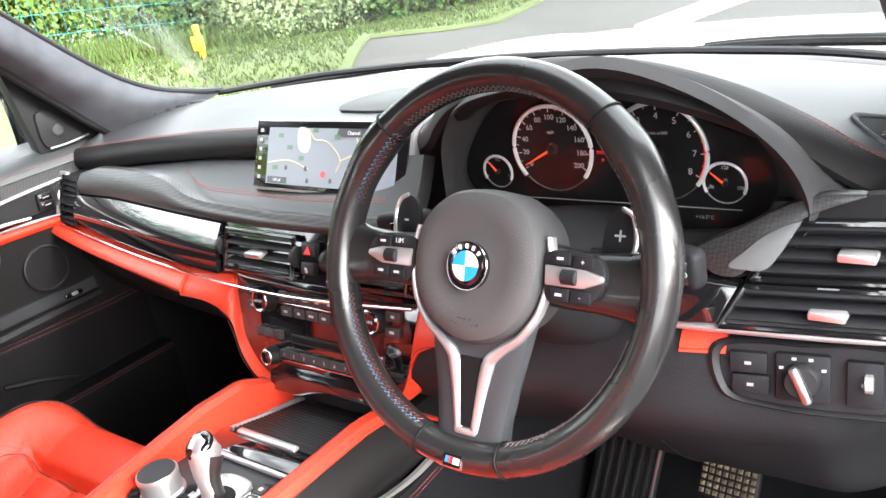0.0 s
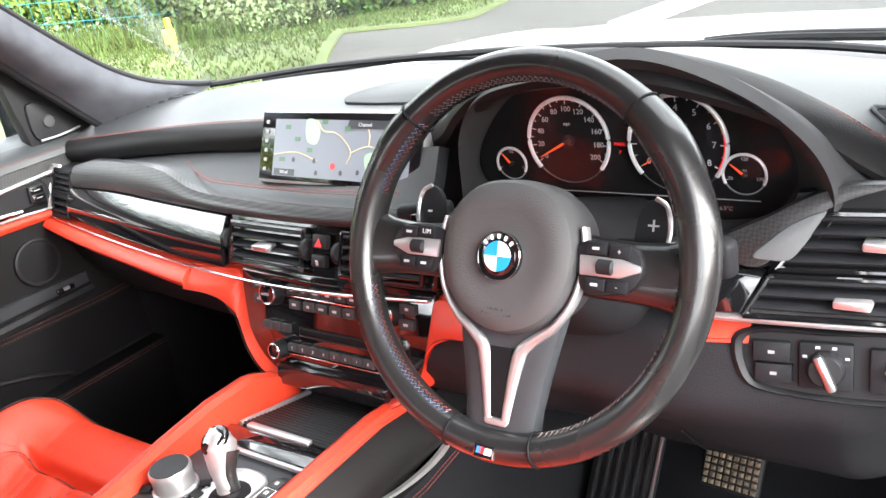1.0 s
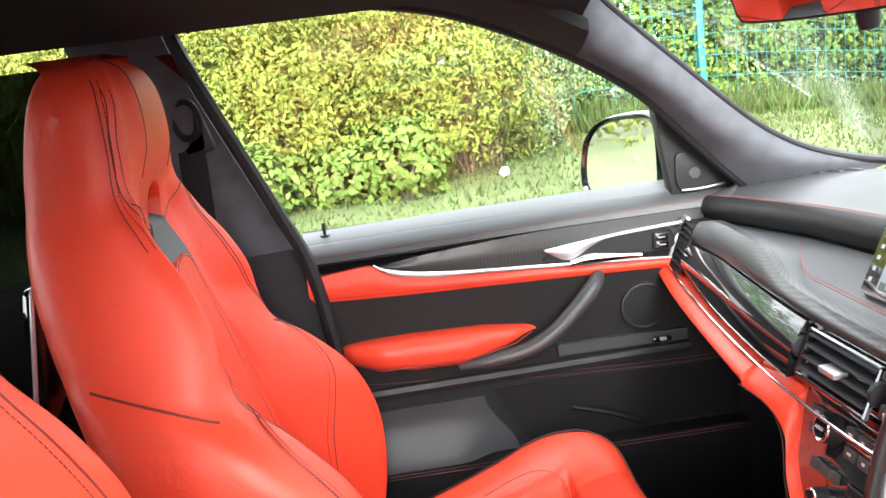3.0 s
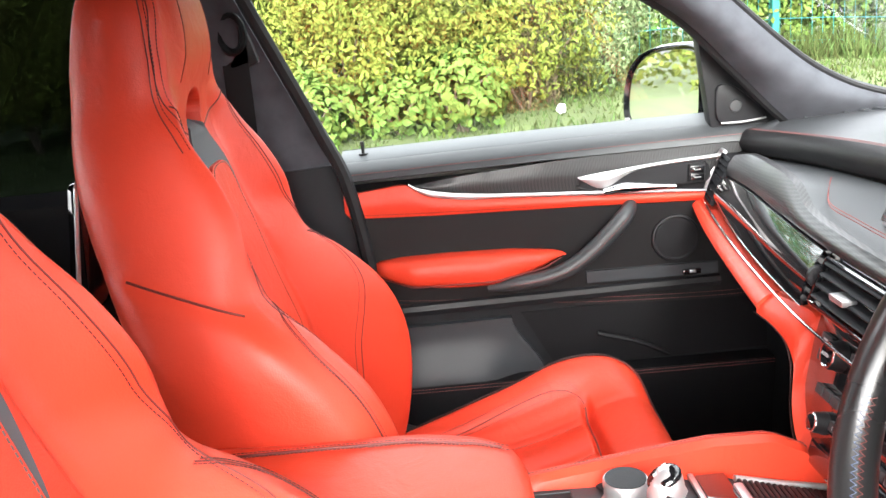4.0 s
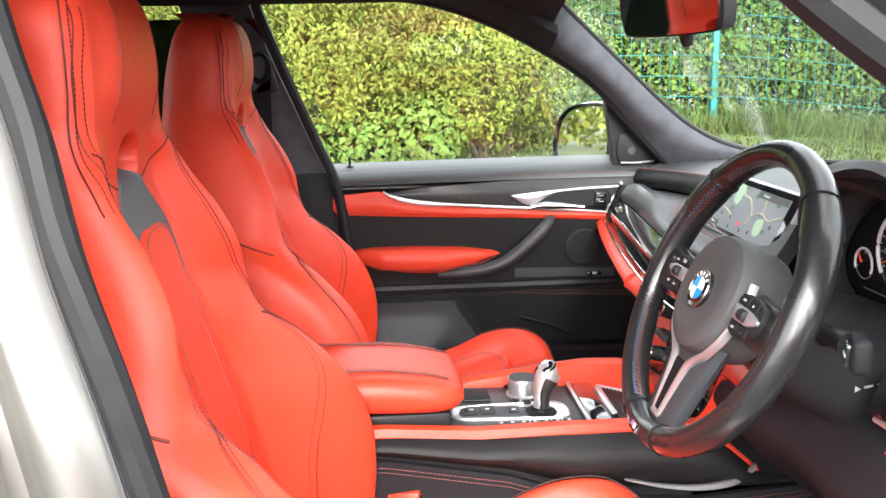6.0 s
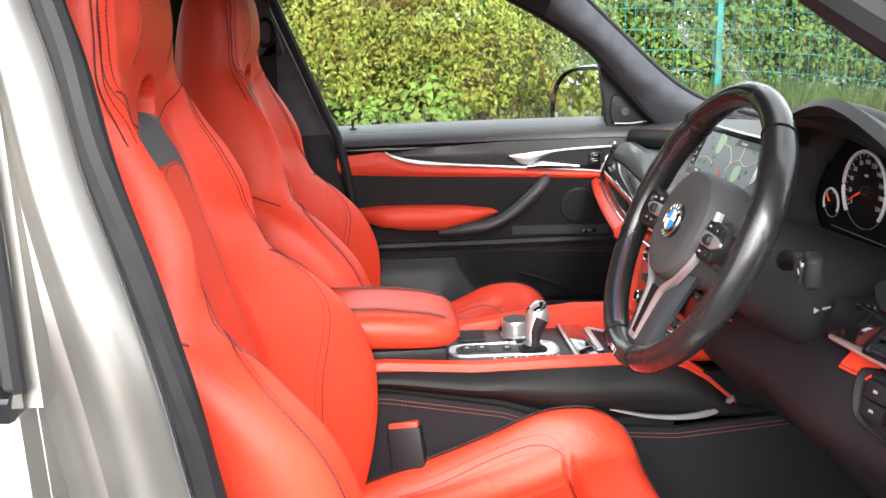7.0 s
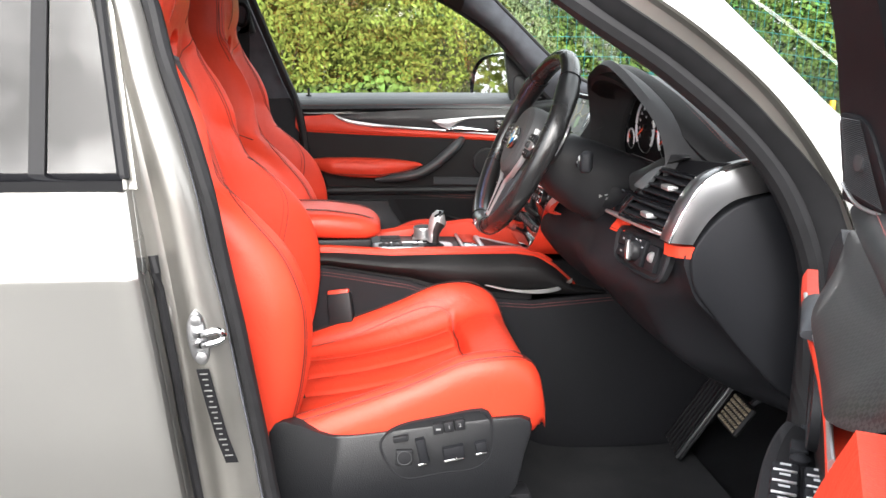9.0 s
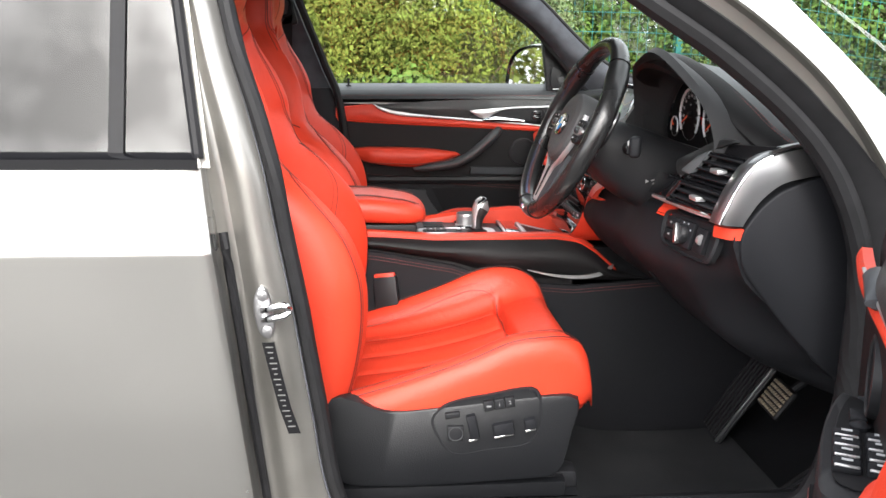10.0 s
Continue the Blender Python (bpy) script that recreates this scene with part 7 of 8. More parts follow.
for sg, z in ((-1, 1.062), (1, 1.052)):
    p = cr([(0.365 + sg * 0.055, 0.115, z - 0.01), (0.365 + sg * 0.095, 0.112, z - 0.002), (0.365 + sg * 0.135, 0.102, z + 0.004)], 14)
    st_ = part("stalk", tube([tuple(q) for q in p], np.interp(np.arange(14), (0, 4, 13), (0.014, 0.010, 0.013)), 12), PLASTIC, col, "black control stalk")
    hd = pose(0.365 + (0.160 if sg > 0 else -0.150), 0.096, z + 0.006, 0, 0, sg * -22)
    part("stalk_head", block((0.038 if sg > 0 else 0.062, 0.020, 0.036), 0.007, hd, 3), SOFT_PLASTIC, st_, "stalk head with switch marks")
    part("stalk_button", block((0.012, 0.006, 0.022), 0.002, hd @ pose(sg * 0.008, -0.011, 0)), PIANO, st_)
    for dz in (-0.007, 0.007):
        part("bar", block((0.007, 0.0006, 0.003), 0, hd @ pose(-sg * 0.009, -0.0103, dz)), WHITE_PRINT, st_)
    if sg > 0:
        part("text", lettering("AUTO", 0.006, hd @ pose(sg * 0.008, -0.0143, 0, 90, 0, 0)), WHITE_PRINT, st_)

# ---------------------------------------------------------------- pedals
pe = thing("brake_pedal", (0.44, 0.55, 0.42), "worn brake pedal with a diamond-patterned rubber pad", "pedal")
pm = pose(0.400, 0.472, 0.522, 56, 0, -4) @ Matrix.Scale(0.88, 4)
part("pad_plate", block((0.105, 0.080, 0.014), 0.010, pm, 3), RUBBER, pe, "black rubber pad")
kn_ = []
for i in range(8):
    for j in range(6):
        kn_.append(lathe([(0.0060, 0.0), (0.0056, 0.002), (0.0035, 0.0042), (0.001, 0.0046)], pm @ pose(-0.042 + 0.012 * i, -0.030 + 0.012 * j, 0.0068, 0, 0, 45), 4))
part("tread", join(*kn_), mk("worn_rubber", (0.13, 0.105, 0.07), 0.5, var=0.4, vscale=40, gscale=300, bump=0.2, spec=0.5), pe, "worn brassy diamonds")
part("pedal_arm", tube(cr([(0.409, 0.491, 0.538), (0.43, 0.56, 0.62), (0.43, 0.59, 0.75)], 12), 0.009, 8), SOFT_PLASTIC, pe, "black pedal arm")
ac = thing("accelerator_pedal", (0.625, 0.35, 0.42), "black floor-hinged accelerator with raised ribs", "pedal")
am = pose(0.625, 0.415, 0.435, 40, 0, -6)
part("treadle", block((0.066, 0.17, 0.014), 0.006, am), PLASTIC, ac)
for x in (-0.024, -0.008, 0.008, 0.024):
    part("rib", block((0.006, 0.165, 0.008), 0.002, am @ pose(x, 0, 0.009)), RUBBER, ac)
fs = thing("footrest", (0.22, 0.53, 0.42), "black ribbed driver's footrest", "footrest")
fm = basis((0.215, 0.488, 0.460), (0.123, -0.016, 0.0), (-0.012, 0.054, 0.084))
part("rest_plate", block((0.122, 0.25, 0.012), 0.006, fm), PLASTIC, fs)
for k in range(6):
    part("rib", block((0.008, 0.24, 0.008), 0.002, fm @ pose(-0.046 + 0.018 * k, 0, 0.008)), RUBBER, fs)
part("rest_edge", block((0.006, 0.245, 0.006), 0.002, fm @ pose(0.058, 0, 0.008)), STEEL, fs, "pale worn edge")

# ---------------------------------------------------------------- centre console
con = thing("centre_console", (0, -0.1, 0.42), "centre console in black leather with red edges and metal trim", "console")
ysn = np.linspace(-0.62, 0.135, 60)


def top_c(y):
    return float(np.interp(y, (-0.62, -0.24, -0.02, 0.05, 0.135), (0.800, 0.800, 0.795, 0.778, 0.760)))


def crest_r(y):
    return float(np.interp(y, (-0.62, -0.36, -0.22, -0.10, 0.06, 0.11, 0.15, 0.20), (0.822, 0.822, 0.812, 0.814, 0.814, 0.806, 0.780, 0.735)))


def crest_l(y):
    return float(np.interp(y, (-0.62, -0.30, -0.22, -0.10, -0.02, 0.05, 0.09, 0.12), (0.800, 0.806, 0.814, 0.829, 0.837, 0.835, 0.815, 0.775)))


part("console_top", shell([[(x, y, top_c(y)) for x in np.linspace(-0.088, 0.088, 12)] for y in ysn], (0, 0, -0.03)), GREY_PANEL, con, "dark grey console deck")
yr = np.linspace(-0.62, 0.20, 70)
edge_r = [[(x, y, z) for x, z in ((0.086, top_c(min(y, 0.13)) - 0.01), (0.090, crest_r(y) - 0.004), (0.098, crest_r(y)), (0.110, crest_r(y) - 0.002), (0.1165, crest_r(y) - 0.012), (0.112, crest_r(y) - 0.03))] for y in yr]
part("red_edge", shell(edge_r, (-0.006, 0, -0.012)), RED, con, "red leather console edge")
part("stitching", stitches([(0.1155, y, crest_r(y) - 0.0075) for y in yr], (0, 0, 0)), PALE_THREAD, con)
yl = np.linspace(-0.62, 0.12, 70)
edge_l = [[(x, y, z) for x, z in ((-0.086, min(crest_l(y) - 0.003, top_c(y) - 0.004)), (-0.091, crest_l(y) - 0.006), (-0.100, crest_l(y)), (-0.114, crest_l(y) - 0.003), (-0.124, crest_l(y) - 0.016), (-0.128, crest_l(y) - 0.05))] for y in yl]
part("red_wall", shell(edge_l, (-0.002, 0, -0.012)), RED, con, "red leather side wall")
part("stitching", stitches([(-0.104, y, crest_l(y) + 0.0012) for y in yl], (0, 0, 0)), BLACK_THREAD, con)
yb = np.linspace(-0.62, 0.62, 80)
side = []
for y in yb:
    zt = min(crest_r(min(y, 0.2)) - 0.010, 0.81) - 0.25 * max(0, y - 0.2)
    zb = float(np.interp(y, (-0.62, -0.36, -0.18, -0.07, 0.10, 0.30), (0.785, 0.775, 0.742, 0.704, 0.690, 0.705))) - 0.0
    zt = max(zt, zb + 0.004)
    side.append([(0.112 + 0.028 * math.sin(math.pi * min(1, t * 1.15)) * min(1, (zt - zb) / 0.05), y, zt * (1 - t) + zb * t) for t in np.linspace(0, 1, 10)])
part("side_pad", shell(side, (-0.02, 0, 0)), LEATHER, con, "black leather side pad")
low = []
for y in yb:
    zb = float(np.interp(y, (-0.62, -0.36, -0.18, -0.07, 0.10, 0.30), (0.785, 0.775, 0.742, 0.704, 0.690, 0.705)))
    low.append([(0.122 + 0.012 * t, y, zb * (1 - t) + 0.31 * t) for t in np.linspace(0, 1, 10)])
part("side_panel", shell(low, (-0.02, 0, 0)), SOFT_PLASTIC, con, "black lower side panel")
for k in (0.008, 0.015):
    part("stitching", stitches([(0.126, y, float(np.interp(y, (-0.62, -0.36, -0.18, -0.07, 0.10, 0.30), (0.785, 0.775, 0.742, 0.704, 0.690, 0.705))) - k) for y in yb], (0, 0, 0), 0.006, 0.004, 0.0006), RED_THREAD, con, "red double stitching")
part("side_panel_far", shell([[(-0.126, y, z) for z in np.linspace(0.78, 0.31, 6)] for y in np.linspace(-0.62, 0.18, 20)], (0.02, 0, 0)), SOFT_PLASTIC, con)
part("forward_wall", shell([[(x, y, z) for y, z in cr([(0.30, 0.31), (0.30, 0.715), (0.62, 0.66)], 10)] for x in (0.085, 0.105)], (-0.02, 0, 0)), CARPET, con)
part("tunnel_wall", shell([[(-0.137, y, z) for y in np.linspace(0.16, 0.62, 10)] for z in (0.90, 0.69, 0.55, 0.31)], (0.02, 0, 0)), CARPET, con, "dark carpet on the tunnel")
part("tunnel_wall", shell([[(0.112, y, z) for y in np.linspace(0.10, 0.62, 10)] for z in (0.78, 0.69, 0.55, 0.31)], (-0.02, 0, 0)), CARPET, con, "dark carpet on the tunnel")
tr = cr([(0.132, -0.010, 0.732), (0.138, 0.05, 0.720), (0.140, 0.11, 0.716), (0.138, 0.155, 0.722), (0.128, 0.190, 0.738)], 30)
part("metal_blade", shell([tr + np.array((0, 0, w)) * np.array((1, 1, 1)) * np.interp(np.arange(30), (0, 12, 24, 29), (0.2, 0.6, 1, 0.8))[:, None] for w in (-0.005, 0.0, 0.005)], (-0.006, 0, 0)), SATIN, con, "satin metal blade at the footwell")
# roller cover
for k in range(17):
    y = 0.004 + 0.0066 * k
    part("slat", block((0.160 - 0.0012 * k, 0.0052, 0.006), 0.0016, pose(0, y, top_c(y) + 0.003)), PLASTIC, con)
part("tray_lip", block((0.166, 0.034, 0.005), 0.002, pose(0.0, -0.028, 0.8000)), PIANO, con, "gloss black lip before the roller cover")
# Bright bar added for the reflection on the roller's front lip.
part("lip_glint", block((0.110, 0.011, 0.006), 0.003, pose(0.0, -0.006, 0.803)), TRIM, con, "satin bar for the silver reflection on the roller cover's front lip")
part("cross_strip", block((0.170, 0.007, 0.006), 0.002, pose(0.0, -0.050, 0.8015)), TRIM, con, "satin cross strip")
for sg in (-1, 1):
    part("tray_edge", tube([(sg * 0.081, y, top_c(y) + 0.004) for y in np.linspace(0.0, 0.125, 16)], 0.004, 8), SATIN, con, "satin tray edge")
# selector surround and buttons
sr = cr([(0.002, -0.252), (0.018, -0.257), (0.036, -0.255), (0.048, -0.240), (0.053, -0.16), (0.055, -0.085), (0.048, -0.074), (0.012, -0.072), (-0.006, -0.084), (-0.008, -0.14), (-0.004, -0.225)], 60, True)
sc = sr.mean(0)
part("selector_plate", rings([[(sc[0] + (x - sc[0]) * k, sc[1] + (y - sc[1]) * k, z) for x, y in sr] for z, k in ((0.796, 1.0), (0.8015, 1.0), (0.8028, 0.975), (0.8028, 0.955), (0.8012, 0.93), (0.8006, 0.5))]), TRIM, con, "satin metal selector plate")
part("selector_inset", prism([(x, y, 0.8012) for x, y in cr([(0.006, -0.236), (0.036, -0.240), (0.040, -0.20), (0.040, -0.135), (0.016, -0.128), (0.006, -0.16)], 36, True)], (0, 0, 0.0016), 0.0006), GREY_PANEL, con)
for y, w, x, d in ((-0.224, 0.020, 0.021, 0.027), (-0.199, 0.024, 0.021, 0.027), (-0.158, 0.015, 0.027, 0.014)):
    part("key", block((d, w, 0.004), 0.0015, pose(x, y, 0.8040)), PLASTIC, con, "black selector key")
    part("bar", block((0.005, 0.006, 0.0004), 0, pose(x, y, 0.8063)), WHITE_PRINT, con)
part("key_recess", prism([(x, y, 0.7992) for x, y in cr([(0.060, -0.245), (0.066, -0.252), (0.082, -0.250), (0.086, -0.235), (0.086, -0.075), (0.080, -0.066), (0.064, -0.066), (0.060, -0.075)], 40, True)], (0, 0, 0.0016), 0.0006), PLASTIC, con, "dark key strip")
for i in range(7):
    part("key", block((0.015, 0.0150, 0.005), 0.0014, pose(0.0735, -0.184 + 0.0172 * i, 0.8025)), BUTTON, con, "small console key")
    part("bar", block((0.005, 0.005, 0.0004), 0, pose(0.0735, -0.184 + 0.0172 * i, 0.8053)), WHITE_PRINT, con)
part("key_frame", tube([(0.0650, -0.1405, 0.8035), (0.0820, -0.1405, 0.8035), (0.0820, -0.0905, 0.8035), (0.0650, -0.0905, 0.8035)], 0.0011, 6, True), CHROME, con)
# No hollow here: a black slab on the deck paints the cubby's shade.
part("coin_tray", block((0.048, 0.045, 0.004), 0.002, pose(-0.050, -0.212, 0.8005)), DARK, con, "black slab for the shade of an open cubby")
part("tray_frame", tube([(-0.076, -0.236, 0.802), (-0.024, -0.236, 0.802), (-0.024, -0.188, 0.802), (-0.076, -0.188, 0.802)], 0.0014, 6, True), PLASTIC, con)

ar = thing("armrest", (0, -0.42, 0.82), "red leather centre armrest with stitched edge", "armrest")
rows = []
for y, w, zt, zb in ((-0.64, 0.100, 0.892, 0.845), (-0.62, 0.104, 0.896, 0.842), (-0.45, 0.102, 0.890, 0.838), (-0.36, 0.103, 0.889, 0.834), (-0.29, 0.098, 0.880, 0.831), (-0.262, 0.090, 0.872, 0.831), (-0.246, 0.078, 0.863, 0.834), (-0.238, 0.058, 0.853, 0.840)):
    c = cr([(-w, (zt + zb) / 2), (-w * 0.97, zt - 0.014), (-w * 0.86, zt - 0.002), (0, zt + 0.003), (w * 0.86, zt - 0.002), (w * 0.97, zt - 0.014), (w, (zt + zb) / 2), (w * 0.95, zb + 0.006), (w * 0.8, zb), (-w * 0.8, zb), (-w * 0.95, zb + 0.006)], 60, True)
    rows.append([(x, y, z) for x, z in c])
rr_ = np.array(rows)
fine = np.stack([cr(rr_[:, j], 50) for j in range(rr_.shape[1])], 1)
part("lid", rings(fine), RED, ar, angle=60)
for x in (-0.062, 0.062):
    part("seam", tube([(x, y, float(np.interp(y, (-0.62, -0.45, -0.36, -0.29, -0.25), (0.897, 0.895, 0.8925, 0.8825, 0.871)))) for y in np.linspace(-0.62, -0.262, 30)], 0.0015, 6), RED_DARK, ar)
    for o_ in (-0.005, 0.005):
        part("stitching", stitches([(x + o_, y, float(np.interp(y, (-0.62, -0.45, -0.36, -0.29, -0.25), (0.897, 0.895, 0.8925, 0.8825, 0.871))) + 0.0008) for y in np.linspace(-0.62, -0.252, 30)], (0, 0, 0)), BLACK_THREAD, ar)
part("hinge_box", block((0.17, 0.36, 0.03), 0.006, pose(0, -0.44, 0.815)), PLASTIC, ar)

rc = thing("rotary_controller", (-0.046, -0.132, 0.80), "satin rotary controller with a black touch top", "controller")
m = pose(-0.046, -0.132, 0.799)
part("controller_ring", lathe([(0.027, 0.0), (0.027, 0.004), (0.0245, 0.006), (0.0238, 0.020), (0.0250, 0.024), (0.0250, 0.029), (0.0235, 0.0315), (0.0235, 0.0312), (0.001, 0.0300)], m, 44), SATIN, rc)
part("touch_top", lathe([(0.0230, 0.0305), (0.0225, 0.0322), (0.001, 0.0328)], m, 40), PLASTIC, rc, "black touch surface")
for k, a in enumerate((150, 180, 210, -30, 0, 30)):
    part("menu_key", block((0.014, 0.012, 0.004), 0.001, m @ pose(0.037 * math.cos(radians(a)), 0.037 * math.sin(radians(a)), 0.003, 0, 0, a)), SOFT_PLASTIC, rc, "small menu key")

gs = thing("gear_selector", (0.030, -0.112, 0.80), "chrome and black gear selector leaning forward", "gear selector")
pth = cr([(0.030, -0.116, 0.797), (0.030, -0.117, 0.815), (0.029, -0.116, 0.832), (0.027, -0.111, 0.848), (0.024, -0.104, 0.860), (0.021, -0.096, 0.868), (0.020, -0.090, 0.870)], 34)
rad = np.interp(np.arange(34), (0, 6, 13, 19, 24, 29, 32, 33), (0.0110, 0.0098, 0.0108, 0.0145, 0.0182, 0.0172, 0.011, 0.003))
part("lever", tube([tuple(p) for p in pth], rad, 24, flat=1.12), SATIN, gs, "satin metal lever")
part("lever_front", tube([tuple(p + np.array((0.004, 0.0045, 0.0))) for p in pth[:24]], rad[:24] * 0.94, 20), RIM_LEATHER, gs, "black leather face of the lever")
bm = bmesh.new()
bmesh.ops.create_uvsphere(bm, u_segments=24, v_segments=12, radius=1.0, matrix=pose(0.0245, -0.1085, 0.8700, 30, 10, 0) @ Matrix.Diagonal((0.0160, 0.0190, 0.0085, 1)))
part("selector_cap", bm, PIANO, gs, "gloss black cap with shift marks")
for x, y in ((-0.005, 0.005), (0.005, 0.005), (0.0, -0.005)):
    part("bar", block((0.003, 0.005, 0.0006), 0, pose(0.0245 + x, -0.1125 + y, 0.8775 + 0.55 * y - 0.18 * x, 30, 10, 0)), WHITE_PRINT, gs)
part("boot", lathe([(0.026, 0.0), (0.024, 0.003), (0.016, 0.006), (0.014, 0.010)], pose(0.030, -0.116, 0.800), 28), DARK, gs, "black boot")

# ---------------------------------------------------------------- front doors
def build_door(sg, y1, name, label):
    """A front door lining in its closed place; sg -1 the passenger's, 1 the driver's."""
    top = thing(name, (sg * 0.85, 0.42, 0.45), label, "car door", "front doors")
    # the driver's door swells inward towards its front
    S = lambda x, y, z: (sg * (x - (0.020 * float(smooth(-0.15, 0.28, y)) * float(smooth(1.10, 1.04, z)) + 0.010 * float(smooth(1.045, 1.005, z)) * float(smooth(0.92, 0.965, z)) if sg > 0 else 0.0)), y, z)
    y0 = -0.468 if sg < 0 else -0.425
    ys = np.linspace(y0, y1, 40)
    # Passenger cap and ledge use paler leather than the driver's, for sky light.
    cap = [[S(x, y, z + 0.004 * math.sin((y - y0) * 3)) for x, z in cr([(0.800, 1.045), (0.798, 1.076), (0.784, 1.087), (0.764, 1.089), (0.742, 1.078), (0.7315, 1.066), (0.729, 1.060), (0.74, 1.056), (0.79, 1.05)] if sg < 0 else [(0.800, 1.045), (0.798, 1.076), (0.784, 1.087), (0.770, 1.089), (0.756, 1.082), (0.748, 1.070), (0.748, 1.060), (0.758, 1.052), (0.79, 1.046)], 26, True)] for y in ys]
    part("armrest_cap", rings(cap), DASH_LEATHER if sg < 0 else CAP_LEATHER, top, "black leather door top")
    for x_, z_ in (((0.7345, 1.0705),) if sg < 0 else ((0.7545, 1.0815), (0.7605, 1.0860))):
        part("stitching", stitches([S(x_, y, z_ + 0.004 * math.sin((y - y0) * 3)) for y in ys], (0, 0, 0.0004), 0.006, 0.0045, 0.00055), RED_THREAD, top, "red stitching along the door top")
    part("sill_ledge", rings([[S(x, y, z + 0.004 * math.sin((y - y0) * 3)) for x, z in ((0.768, 1.060), (0.766, 1.0895), (0.772, 1.0925), (0.812, 1.1045), (0.818, 1.103), (0.818, 1.06))] for y in ys]), SHEEN_GREY if sg < 0 else CAP_LEATHER, top, "soft leather ledge below the window")
    part("window_strip", rings([[S(x, y, z) for x, z in ((0.8185, 1.05), (0.8185, 1.098), (0.826, 1.104), (0.835, 1.098), (0.835, 1.05))] for y in ys]), RUBBER, top, "black rubber glass strip")
    # carrier
    rows = [[S((0.738 if sg < 0 else 0.748) + (0.02 * float(smooth(0.66, 0.5, z))), y, z) for y in np.linspace(y0 + (0.02 if sg > 0 else 0.0), y1, 20)] for z in np.linspace(1.04, 0.47, 24)]
    part("door_lining", shell(rows, (sg * 0.07, 0, 0)), SOFT_PLASTIC, top, "black soft door lining")
    # carbon trim
    up = cr([(-0.343, 1.040), (-0.32, 1.043), (-0.266, 1.049), (-0.168, 1.055), (-0.067, 1.060), (0.034, 1.062), (y1, 1.062)] if sg < 0 else [(-0.262, 1.058), (-0.22, 1.059), (-0.10, 1.061), (0.05, 1.062), (0.23, 1.062)], 50)
    lo = cr([(-0.343, 1.038), (-0.30, 1.022), (-0.22, 1.010), (-0.10, 1.002), (y1, 0.990)] if sg < 0 else [(-0.260, 1.052), (-0.22, 1.020), (-0.15, 1.006), (0.0, 1.003), (0.12, 1.020), (0.225, 1.054)], 50)
    rows = [[S((0.7295 + 0.004 * abs(2 * t - 1)) if sg < 0 else 0.752 - 0.034 * t * float(smooth(0.26, 0.04, a[0])) * float(smooth(-0.27, -0.16, a[0])) - 0.006 * math.sin(math.pi * t), (1 - t) * a[0] + t * b[0], (1 - t) * a[1] + t * b[1]) for a, b in zip(up, lo)] for t in np.linspace(0, 1, 8)]
    part("carbon_trim", shell(rows, (sg * 0.008, 0, 0)), CARBON if sg < 0 else DOOR_CARBON, top, "lacquered carbon fibre strip")
    # chrome line and handle
    lo2 = cr([(-0.350, 1.046), (-0.335, 1.035), (-0.305, 1.024), (-0.25, 1.014), (-0.173, 1.008), (-0.07, 1.000), (0.02, 0.993), (0.12, 0.986), (0.2, 0.979)] if sg < 0 else [(-0.236, 1.002), (-0.20, 0.999), (-0.05, 0.996), (0.10, 0.994), (0.2, 0.993)], 70)
    w = np.interp(lo2[:, 0], (-0.347, -0.32, -0.25, -0.18, 0.03, 0.2), (0.002, 0.006, 0.0065, 0.004, 0.004, 0.002))
    part("chrome_strip", rings([[S(0.7205 + 0.008 * (0.5 - 0.5 * math.cos(a)) * 0.6, y, z + ww * math.sin(a)) for a in np.linspace(0, 2 * math.pi, 10, endpoint=False)] for (y, z), ww in zip(lo2, w)]), SATIN, top, "satin chrome strip")
    rec = cr([(-0.05, 1.010), (0.0, 1.026), (0.05, 1.034), (0.12, 1.036), (0.185, 1.034), (0.195, 1.015), (0.19, 0.997), (0.10, 0.997), (0.0, 0.998)], 50, True)
    if sg < 0:
        part("handle_recess", rings([[S(x, 0.09 + (y - 0.09) * k, 1.012 + (z - 1.012) * k) for y, z in rec] for x, k in ((0.7275, 1.0), (0.7265, 0.99), (0.7275, 0.96), (0.733, 0.9))]), PLASTIC, top, "black door handle recess")
    sup = cr([(-0.046, 1.027), (0.032, 1.034), (0.11, 1.040), (0.215, 1.044)] if sg < 0 else [(-0.088, 1.013), (-0.02, 1.024), (0.06, 1.036), (0.20, 1.044)], 30)
    slo = cr([(-0.045, 1.024), (-0.009, 1.003), (0.012, 1.006), (0.036, 1.020), (0.064, 1.030), (0.12, 1.0345), (0.215, 1.037)] if sg < 0 else [(-0.086, 1.010), (-0.048, 0.999), (-0.018, 1.003), (0.03, 1.019), (0.09, 1.029), (0.20, 1.037)], 30)
    if sg < 0:
        part("handle_surround", shell([[S(0.7255 - 0.002 * math.sin(math.pi * t), (1 - t) * a_[0] + t * b_[0], (1 - t) * a_[1] + t * b_[1]) for a_, b_ in zip(sup, slo)] for t in np.linspace(0, 1, 6)], (sg * 0.006, 0, 0)), SATIN, top, "satin metal handle surround")
    if sg < 0:
      part("door_handle", rings([[S(0.716 + 0.006 * math.cos(a), y, z + ww * math.sin(a)) for a in np.linspace(0, 2 * math.pi, 12, endpoint=False)] for (y, z), ww in zip(cr([(-0.004, 0.998), (0.03, 1.001), (0.08, 0.999), (0.127, 0.996)], 20), np.concatenate([np.linspace(0.005, 0.0095, 6), np.linspace(0.0095, 0.004, 14)]))]), CHROME, top, "chrome inner door handle")
